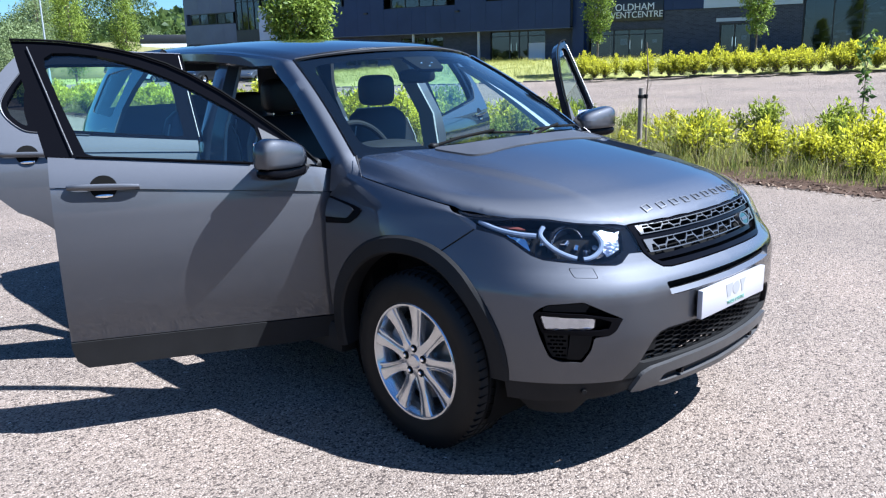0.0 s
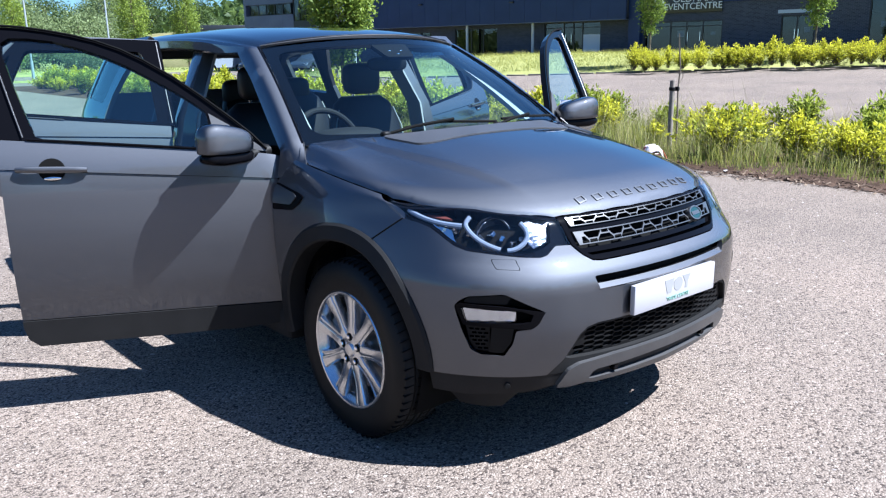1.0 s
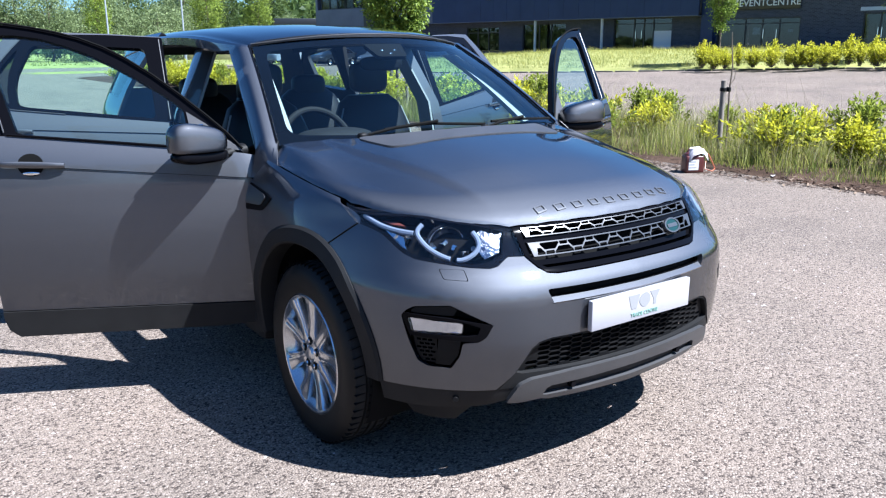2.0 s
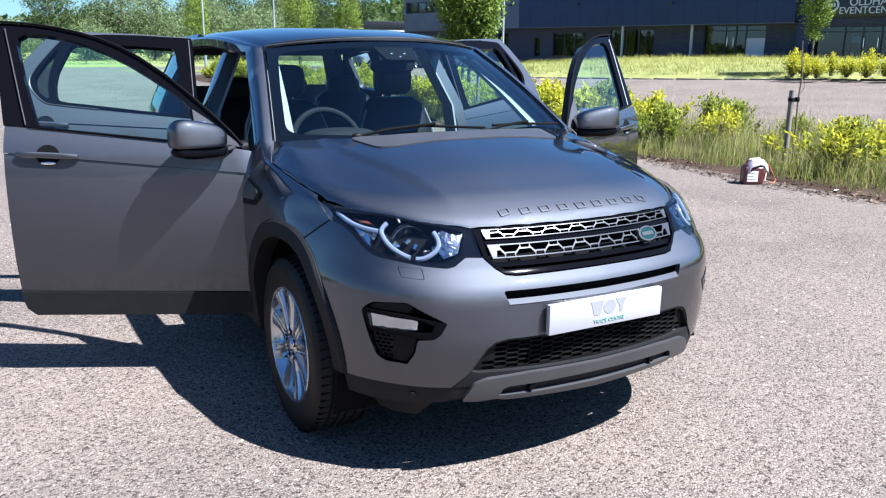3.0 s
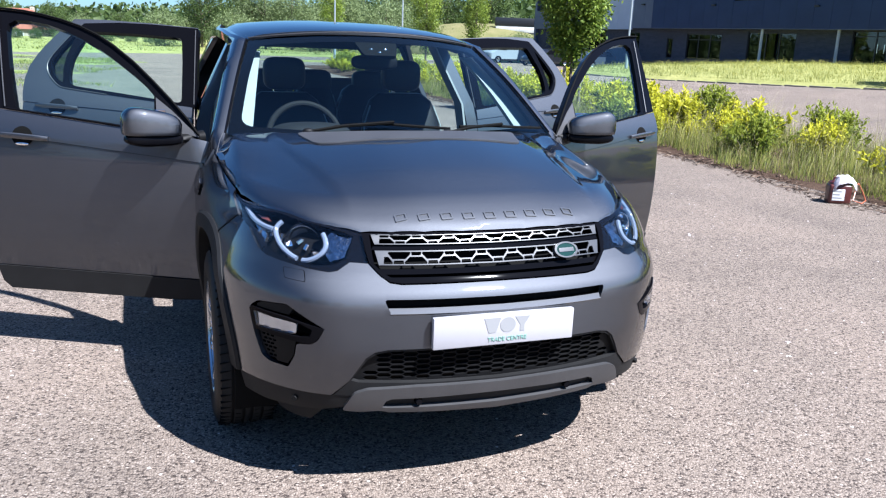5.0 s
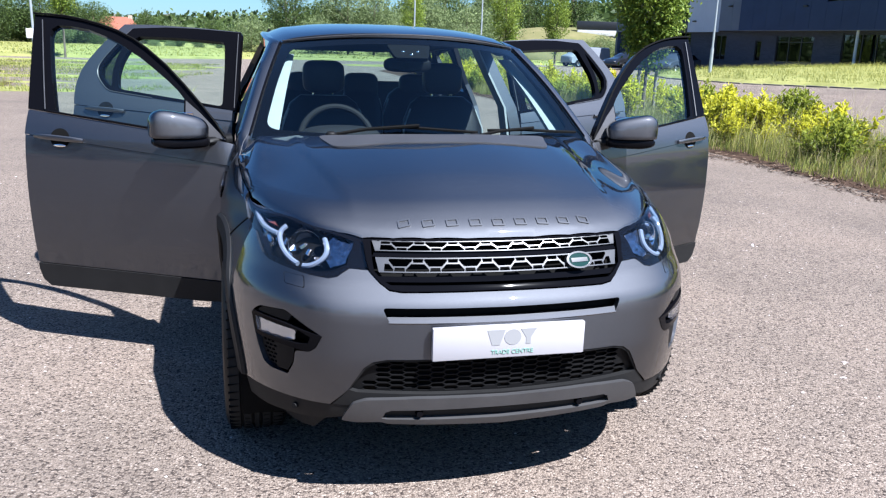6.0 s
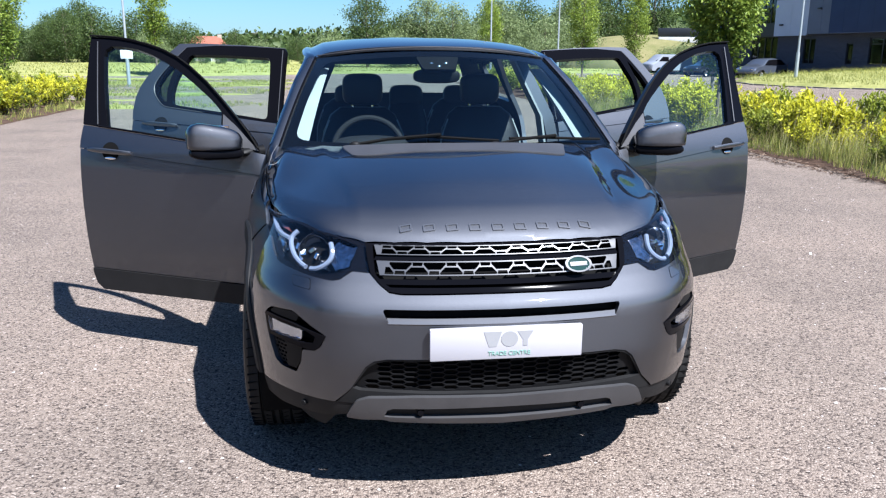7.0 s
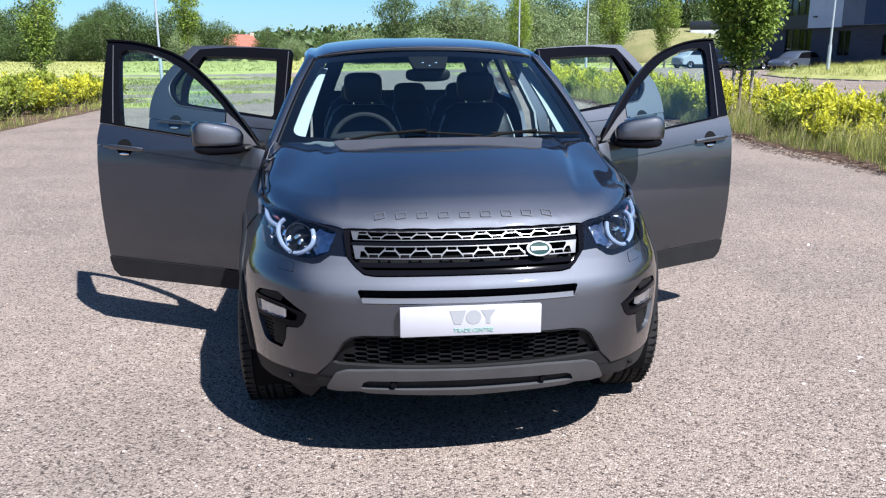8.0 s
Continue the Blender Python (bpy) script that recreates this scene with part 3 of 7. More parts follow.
tagged(big_mesh("loose_stones", stone_v, stone_f, chipped("stone_chips", [(0, (0.14, 0.12, 0.11)), (0.5, (0.34, 0.30, 0.28)), (1, (0.58, 0.54, 0.51))])), "scattered pale stone chips on the tarmac", "stones", kind="stuff")
bark_v, bark_f = [], []
for i in range(5200):
    y = rng.uniform(-6, 24)
    x = 6.22 + 0.016 * max(0, y) + rng.normal(0.02, 0.13) + 0.12 * math.sin(y * 1.3)
    if x < 5.6:
        continue
    a, l, w = rng.uniform(0, 6.28), rng.uniform(0.012, 0.045), rng.uniform(0.004, 0.012)
    z0, t, k = 0.006 + max(0, x - 6.3) * 0.09, rng.uniform(0, 0.02), len(bark_v)
    for u, v, h in ((-1, -1, 0), (1, -1, t), (1, 1, t + 0.004), (-1, 1, 0.004)):
        bark_v.append((x + u * l * math.cos(a) - v * w * math.sin(a), y + u * l * math.sin(a) + v * w * math.cos(a), z0 + h))
    bark_f.append((k, k + 1, k + 2, k + 3))
tagged(big_mesh("bark_litter", bark_v, bark_f, chipped("bark_chips", [(0, (0.022, 0.014, 0.010)), (0.7, (0.075, 0.046, 0.032)), (1, (0.19, 0.14, 0.10))])), "brown bark and dry litter along the bed", "litter", kind="stuff")


# ---- the car ----
def arch(cy, cz, r, a0, a1, n=18):
    """Points (y, z) on a wheel arch, by angles in degrees from straight back over the top to the front."""
    return [(cy + r * math.cos(radians(a0 + (a1 - a0) * k / n)), cz + r * math.sin(radians(a0 + (a1 - a0) * k / n))) for k in range(n + 1)]


def flank_poly(points):
    """An outline given by (y, height), as (girth, height)."""
    return [(float(at_y(y)), z) for y, z in points]


_edge = spline([(y, x) for x, y in ((0.70, -0.42), (0.765, -0.27), (0.800, -0.17), (0.822, -0.06), (0.836, 0.06), (0.846, 0.20), (0.852, 0.34), (0.850, 0.46), (0.850, 0.60))])


def wing(s, v):
    """The flank's skin, drawn up to meet the bonnet's edge."""
    s, v = np.asarray(s, float), np.asarray(v, float)
    p, top = skin(s, v), skin(s, np.full(np.shape(v), 1.06))
    ey = np.clip(top[..., 1], -0.42, 0.6)
    ex = _edge(ey) + 0.003
    goal = bonnet(ex - 0.003, ey)
    goal = np.stack([np.sign(s) * ex, top[..., 1], goal[..., 2] - 0.002], -1)
    return p + (goal - top) * ease(0.90, 1.06, v)[..., None] * ease(-0.42, -0.2, ey)[..., None]


car = thing("car", "dark grey metallic off-road estate car with all four doors open", "car")

# bonnet
HOOD_EDGE = [(0.800, -0.17), (0.822, -0.06), (0.836, 0.06), (0.846, 0.20), (0.851, 0.34)]
LAMP_TOP = [(0.0, -0.738), (0.12, -0.735), (0.25, -0.722), (0.36, -0.698), (0.457, -0.664), (0.53, -0.618), (0.60, -0.56), (0.66, -0.475), (0.72, -0.37), (0.765, -0.27)]
half = LAMP_TOP + HOOD_EDGE + [(0.838, 0.385), (0.814, 0.440), (0.76, 0.452), (0.70, 0.448), (0.64, 0.412), (0.57, 0.345), (0.51, 0.287), (0.35, 0.232), (0.2, 0.205), (0.0, 0.192)]
hood = patch("bonnet", bonnet, half + [(-x, y) for x, y in reversed(half[1:-1])], PAINT, car, step=0.018, rim=0.02)
patch("airbag_cover", bonnet, rounded([(-0.515, 0.286), (-0.50, 0.20), (-0.47, 0.085), (-0.40, 0.068), (0.40, 0.062), (0.46, 0.07), (0.49, 0.20), (0.515, 0.286), (0.35, 0.228), (0.2, 0.200), (0.0, 0.188), (-0.2, 0.200), (-0.35, 0.228)], 0.03), SKID, hood, off=0.005, rim=0.006, label="satin grey panel")
for i in range(9):
    x = -0.318 + 0.0795 * i
    y = float(_lip(abs(x))[0]) + 0.043
    slab = lambda w, d: [(x - w, y - d), (x + w, y - d), (x + w, y + d), (x - w, y + d)]
    patch("letter_bar", bonnet, rounded(slab(0.021, 0.015), 0.004, 2), LETTER_METAL, hood, holes=[slab(0.0155, 0.0095)], step=0.01, off=0.004, rim=0.004)

# nose
ARCH_C, ARCH_R = (0.03, 0.392), 0.475
FOG = [(0.935, 0.652), (0.915, 0.672), (0.885, 0.688), (0.76, 0.700), (0.725, 0.685), (0.612, 0.633), (0.635, 0.590), (0.66, 0.573), (0.715, 0.568), (0.725, 0.520), (0.755, 0.472), (0.84, 0.476), (0.875, 0.492), (0.905, 0.56)]
WASH = [(0.797, 0.812), (0.703, 0.811), (0.693, 0.777), (0.782, 0.780)]
LAMP_LOW = [(0.475, 0.842), (0.54, 0.845), (0.56, 0.832), (0.58, 0.818), (0.61, 0.812), (0.69, 0.817), (0.77, 0.825), (0.89, 0.836), (0.94, 0.850), (1.01, 0.883), (1.06, 0.902), (1.12, 0.913), (1.205, 0.922)]
front_arch = [(float(at_y(y)), z) for y, z in arch(*ARCH_C, ARCH_R, 112, 181, 10)]
half = ([(0.0, 0.782), (0.36, 0.780), (0.40, 0.785), (0.43, 0.803)] + LAMP_LOW + front_arch
        + [(0.80, 0.388), (0.595, 0.390), (0.545, 0.435), (0.53, 0.450), (0.475, 0.535), (0.445, 0.557), (0.40, 0.566), (0.0, 0.570)])
mirror2 = lambda p: [(-a, b) for a, b in reversed(p)]
both = half + [(-a, b) for a, b in reversed(half[1:-1])]
slot = rounded([(0.0, 0.7385), (0.420, 0.7385), (0.392, 0.687), (0.0, 0.687)], 0.014, 4)[5:-5]
slot = slot + [(-a, b) for a, b in reversed(slot)]
bumper = patch("front_bumper", skin, both, PAINT, car, holes=[rounded(FOG, 0.01), mirror2(rounded(FOG, 0.01)), rounded(WASH, 0.008), mirror2(rounded(WASH, 0.008)), slot], step=0.028, rim=0.022)
xs = [-0.395 + 0.79 * k / 30 for k in range(31)]


def on_nose(x, v, off=0.0):
    p, n = normals_of(skin, np.array([float(at_x(x))]), np.array([v]))
    return tuple(p[0] + off * n[0])


part("slot_shelf", loft([[on_nose(x * k, v, o) for x in xs] for k, v, o in ((0.985, 0.687, 0.0), (1.0, 0.692, 0.003), (1.035, 0.708, -0.016), (1.05, 0.711, -0.040))]), PAINT, bumper)
# Near-black sheet in place of the shade deep in the slot.
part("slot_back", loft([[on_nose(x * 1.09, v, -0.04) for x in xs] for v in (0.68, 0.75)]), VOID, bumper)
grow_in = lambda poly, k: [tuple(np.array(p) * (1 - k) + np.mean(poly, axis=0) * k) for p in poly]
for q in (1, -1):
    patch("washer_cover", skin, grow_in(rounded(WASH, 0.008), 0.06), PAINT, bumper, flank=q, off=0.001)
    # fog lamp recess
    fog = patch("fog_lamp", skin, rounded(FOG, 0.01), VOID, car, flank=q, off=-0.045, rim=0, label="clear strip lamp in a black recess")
    patch("bezel", skin, [(0.932, 0.652), (0.915, 0.662), (0.76, 0.655), (0.612, 0.633), (0.64, 0.588), (0.665, 0.573), (0.90, 0.585)], BLACK_GLOSS, fog, flank=q, step=0.02, off=0.002, rim=0.04,
          holes=[[(0.912, 0.648), (0.70, 0.640), (0.655, 0.625), (0.665, 0.600), (0.70, 0.594), (0.893, 0.596)]])
    patch("lamp_strip", skin, rounded([(0.906, 0.645), (0.715, 0.637), (0.718, 0.604), (0.890, 0.600)], 0.006, 2), RIBBED, fog, flank=q, step=0.02, off=-0.008, rim=0.01,
          grow=lambda a, b: -0.006 + 0.004 * np.sin(a * 120))
    patch("lamp_strip_cover", skin, rounded([(0.908, 0.647), (0.712, 0.639), (0.715, 0.602), (0.892, 0.598)], 0.006, 2), LAMP_GLASS, fog, flank=q, step=0.02, off=0.003, rim=0.01).visible_shadow = False
    patch("upper_blank", skin, [(0.90, 0.672), (0.88, 0.684), (0.762, 0.695), (0.735, 0.685), (0.75, 0.662), (0.90, 0.664)], BLACK, fog, flank=q, step=0.02, off=-0.006, rim=0.02)
    patch("lower_blank", skin, [(0.80, 0.580), (0.722, 0.575), (0.732, 0.522), (0.76, 0.482), (0.81, 0.483)], BLACK, fog, flank=q, step=0.02, off=-0.006, rim=0.02)
    cells = []
    for i in range(6):
        for j in range(3):
            a, b = 0.822 + 0.021 * j + 0.010 * (i % 2), 0.495 + 0.0145 * i
            if a < 0.83 + 0.055 * min(1, (b - 0.44) / 0.09):
                cells.append([(a - 0.008, b - 0.004), (a + 0.008, b - 0.004), (a + 0.008, b + 0.004), (a - 0.008, b + 0.004)])
    patch("lower_mesh", skin, [(0.808, 0.580), (0.896, 0.580), (0.882, 0.520), (0.862, 0.488), (0.808, 0.483)], BLACK, fog, flank=q, step=0.02, off=-0.014, rim=0.012, holes=cells)

# lower grille, valance and skid plate
half = [(0.0, 0.562), (0.40, 0.558), (0.44, 0.549), (0.468, 0.532), (0.525, 0.449), (0.50, 0.442), (0.25, 0.436), (0.0, 0.434)]
outline = half + [(-a, b) for a, b in reversed(half[1:-1])]
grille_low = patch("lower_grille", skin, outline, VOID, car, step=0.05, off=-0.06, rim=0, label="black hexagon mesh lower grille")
cells = []
for j in range(11):
    for i in range(-6, 7):
        a, b = (i + 0.5 * (j % 2)) * 0.092, 0.4485 + 0.0100 * j
        lim = 0.505 - 0.62 * max(0.0, b - 0.452)
        if abs(a) + 0.028 < lim and b + 0.009 < 0.558 - 0.03 * max(0, abs(a) - 0.38):
            cells.append([(a - 0.0268, b), (a - 0.0165, b - 0.0082), (a + 0.0165, b - 0.0082), (a + 0.0268, b), (a + 0.0165, b + 0.0082), (a - 0.0165, b + 0.0082)])
patch("mesh", skin, outline, BLACK, grille_low, holes=cells, step=0.06, off=-0.022, rim=0.014)
patch("surround", skin, [(0.59, 0.388), (0.545, 0.433), (0.53, 0.449), (0.475, 0.534), (0.445, 0.556), (0.40, 0.5645), (-0.40, 0.5645), (-0.445, 0.556), (-0.475, 0.534), (-0.53, 0.449), (-0.545, 0.433), (-0.59, 0.388)],
      CLADDING, grille_low, holes=[outline], step=0.04, off=-0.004, rim=0.02)
low = [(0.0, 0.322), (0.40, 0.332), (0.55, 0.338), (0.62, 0.322), (0.70, 0.314), (0.90, 0.302), (1.035, 0.305), (1.045, 0.384), (0.80, 0.384), (0.592, 0.386), (0.30, 0.42), (0.0, 0.42)]
valance = patch("front_valance", skin, low + [(-a, b) for a, b in reversed(low[1:-1])], CLADDING, car, off=-0.006, rim=0.03, step=0.035, label="dark textured plastic valance")
skid_half = [(0.0, 0.428), (0.30, 0.430), (0.47, 0.422), (0.515, 0.405), (0.558, 0.338), (0.50, 0.333), (0.42, 0.338), (0.40, 0.330), (0.0, 0.318)]
hole_half = [(0.0, 0.388), (0.385, 0.384), (0.405, 0.376), (0.418, 0.352), (0.40, 0.349), (0.0, 0.345)]
skid = patch("skid_plate", skin, rounded(skid_half + [(-a, b) for a, b in reversed(skid_half[1:-1])], 0.012, 2), SKID, car, step=0.035, off=0.012, rim=0.03,
             holes=[hole_half + [(-a, b) for a, b in reversed(hole_half[1:-1])]], label="satin silver skid plate")
for x in (-0.29, 0.29):
    c = Vector(on_nose(x, 0.366, 0.0))
    part("parking_sensor", moved(lathe([(0.0, -0.012), (0.011, -0.012), (0.013, -0.006), (0.013, 0.012)], 14), Matrix.Translation(c) @ Matrix.Rotation(radians(90), 4, "Z")), BLACK_GLOSS, skid)
for q in (1, -1):
    c = Vector(on_nose(q * 0.70, 0.352, -0.002))
    part("parking_sensor", moved(lathe([(0.0, -0.008), (0.009, -0.008), (0.011, -0.004), (0.011, 0.010)], 14), Matrix.Translation(c) @ Matrix.Rotation(radians(90 + q * 38), 4, "Z")), BLACK, valance)
    # air deflector ahead of the wheel
    p0 = [skin(np.array([q * s]), np.array([0.31]))[0] for s in (0.70, 0.76, 0.82, 0.88, 0.94, 1.0)]
    part("air_deflector", merge(loft([[(p[0] * 0.90, p[1] + 0.05, 0.31) for p in p0], [(p[0] * 0.885, p[1] + 0.075, 0.212 + 0.05 * max(0.0, abs(i - 2.5) - 1.4)) for i, p in enumerate(p0)]]),
                                loft([[(p[0] * 0.89, p[1] + 0.062, 0.31) for p in p0], [(p[0] * 0.875, p[1] + 0.087, 0.212 + 0.05 * max(0.0, abs(i - 2.5) - 1.4)) for i, p in enumerate(p0)]])), CLADDING, valance)

# grille
half = [(0.0, 0.938), (0.25, 0.937), (0.43, 0.934), (0.515, 0.932), (0.472, 0.842), (0.43, 0.806), (0.40, 0.788), (0.36, 0.783), (0.0, 0.785)]
outline = half + [(-a, b) for a, b in reversed(half[1:-1])]
# The sheet behind the bars is coloured near-black for the shade there.
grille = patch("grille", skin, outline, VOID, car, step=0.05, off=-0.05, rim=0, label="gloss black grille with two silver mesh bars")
inner = [(0.0, 0.930), (0.485, 0.927), (0.455, 0.840), (0.42, 0.812), (0.395, 0.800), (0.0, 0.800)]
patch("grille_frame", skin, outline, BLACK_GLOSS, grille, holes=[inner + [(-a, b) for a, b in reversed(inner[1:-1])]], step=0.03, off=0.004, rim=0.05)
patch("centre_blade", skin, [(-0.47, 0.884), (0.47, 0.884), (0.466, 0.897), (-0.466, 0.897)], BLACK_GLOSS, grille, step=0.03, off=-0.004, rim=0.03)
patch("lower_blade", skin, [(-0.44, 0.812), (0.44, 0.812), (0.45, 0.828), (-0.45, 0.828)], BLACK_GLOSS, grille, step=0.03, off=-0.01, rim=0.03)
for v0, v1, e0, e1 in ((0.899, 0.929, 0.462, 0.480), (0.837, 0.881, 0.438, 0.458)):
    cells, h = [], v1 - v0
    for i in range(-8, 9):
        a, up = i * 0.0615, i % 2 == 0
        at = lambda u: v0 + h * (u if up else 1 - u)
        e = min(e0, e1) - 0.016
        cell = [(-0.039, 0.92), (0.039, 0.92), (0.041, 0.80), (0.023, 0.42), (-0.023, 0.42), (-0.041, 0.80)]
        slot_cell = [(-0.0165, 0.33), (0.0165, 0.33), (0.019, 0.08), (-0.019, 0.08)]
        for poly in (cell, slot_cell):
            poly = [(max(-e, min(e, a + p)), at(u)) for p, u in poly]
            if max(p[0] for p in poly) - min(p[0] for p in poly) > 0.02 and len(set(poly)) == len(poly):
                cells.append(poly)
    patch("mesh_bar", skin, [(-e0, v0), (e0, v0), (e1, v1), (-e1, v1)], SILVER, grille, holes=cells, step=0.05, off=0.004, rim=0.006)
ring = [(0.285 + 0.052 * math.cos(a), 0.858 + 0.026 * math.sin(a)) for a in (2 * math.pi * k / 28 for k in range(28))]
patch("badge", skin, ring, SILVER, grille, step=0.02, off=0.016, rim=0.02, holes=[grow_in(ring, 0.18)], label="oval green badge")
patch("badge_face", skin, grow_in(ring, 0.16), BADGE, grille, step=0.02, off=0.014, rim=0.01)
patch("badge_bar", skin, [(0.252, 0.852), (0.318, 0.852), (0.318, 0.864), (0.252, 0.864)], SILVER, grille, step=0.02, off=0.016, rim=0.002)

# number plate: dealer's blank
plate = part("number_plate", soft_box(-0.26, 0.26, -0.884, -0.862, 0.571, 0.682, 0.004), PLATE, car, "white dealer show plate")
part("plate_holder", soft_box(-0.250, 0.250, -0.864, -0.835, 0.575, 0.678, 0.004), BLACK, plate)
flat = lambda poly, y: ([(a, y, b) for a, b in poly] + [(a, y + 0.002, b) for a, b in poly], [tuple(range(len(poly)))] + [(i, len(poly) + i, len(poly) + (i + 1) % len(poly), (i + 1) % len(poly)) for i in range(len(poly))])
part("logo_shape", flat([(-0.080, 0.669), (-0.018, 0.669), (-0.036, 0.616), (-0.062, 0.616)], -0.8852), GREY_INK, plate)
part("logo_shape", flat([(0.008 + 0.029 * math.cos(a), 0.642 + 0.027 * math.sin(a)) for a in (2 * math.pi * k / 20 for k in range(20))], -0.8852), GREY_INK, plate)
part("logo_shape", flat([(0.034, 0.669), (0.090, 0.669), (0.070, 0.638), (0.070, 0.616), (0.054, 0.616), (0.054, 0.638)], -0.8852), GREY_INK, plate)


def lettering(words, size, mat, parent, m, depth=0.001):
    c = bpy.data.curves.new("lettering", "FONT")
    c.body, c.size, c.align_x, c.align_y, c.extrude = words, size, "CENTER", "CENTER", depth
    c.materials.append(mat)
    ob = new("lettering", c)
    ob.parent = parent
    ob.matrix_basis = m
    return ob


lettering("TRADE CENTRE", 0.0205, GREEN_INK, plate, pose(0.008, -0.8855, 0.592, 90))

# flanks
for q in (1, -1):
    side = "left" if q > 0 else "right"
    seam = [(float(at_y(y)), 1.06) for y in (-0.15, -0.05, 0.06, 0.2, 0.34, 0.42, 0.49)]
    rear_arch = [(float(at_y(y)), z) for y, z in arch(*ARCH_C, ARCH_R, -8, 112, 18)]
    fender = patch("front_wing", wing, [(1.205, 0.922), (1.25, 0.955), (1.285, 1.0)] + seam + flank_poly([(0.512, 1.06), (0.512, 0.34), (0.50, 0.33)]) + rear_arch, PAINT, car, flank=q, step=0.02, rim=0.02)
    # Painted sheet added beneath the gap between wing, lamp and bonnet to hide it.
    patch("wing_gap_filler", wing, [(1.20, 0.90), (1.36, 0.93), (1.36, 1.045), (1.26, 1.03), (1.20, 0.95)], PAINT, fender, flank=q, step=0.02, off=-0.008, rim=0)
    patch("side_vent", wing, rounded(flank_poly([(0.508, 0.968), (0.33, 0.953), (0.285, 0.945), (0.31, 0.915), (0.36, 0.880), (0.508, 0.866)]), 0.012, 3), BLACK_GLOSS, fender, flank=q, off=0.006, step=0.03)
    patch("vent_blade", wing, rounded(flank_poly([(0.506, 0.962), (0.36, 0.948), (0.33, 0.938), (0.37, 0.902), (0.506, 0.894)]), 0.01, 3), PAINT, fender, flank=q, off=0.010, step=0.03, rim=0.006)
    # wheel arch cladding, front and rear
    for cy, a0, a1 in ((ARCH_C[0], -10, 181), (2.741, -6, 186)):
        rows = []
        for r, off, dz in ((0.40, -0.07, 0.006), (0.405, 0.002, 0.004), (0.415, 0.010, 0.002), (0.468, 0.012, 0), (0.480, 0.004, 0), (0.480, -0.01, 0)):
            row = []
            for y, z in arch(cy, ARCH_C[1] + dz, r, a0, a1, 40):
                p, n = normals_of(skin, np.array([q * float(at_y(y))]), np.array([max(z, 0.16)]))
                row.append(p[0] + off * n[0])
            rows.append(row)
        part("wheel_arch_trim", loft(rows) if q < 0 else flipped(loft([[(-p[0], p[1], p[2]) for p in r] for r in rows])), CLADDING, car, "dark textured plastic arch trim")
        x0, x1 = q * 0.86, q * 0.50
        liner = loft([[(x, y, z) for y, z in arch(cy, ARCH_C[1], 0.425, -30, 210, 30)] for x in (x0, x1)])
        wall = [(x1, y, z) for y, z in arch(cy, ARCH_C[1], 0.43, -30, 210, 30)]
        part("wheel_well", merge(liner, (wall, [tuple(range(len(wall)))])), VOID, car)

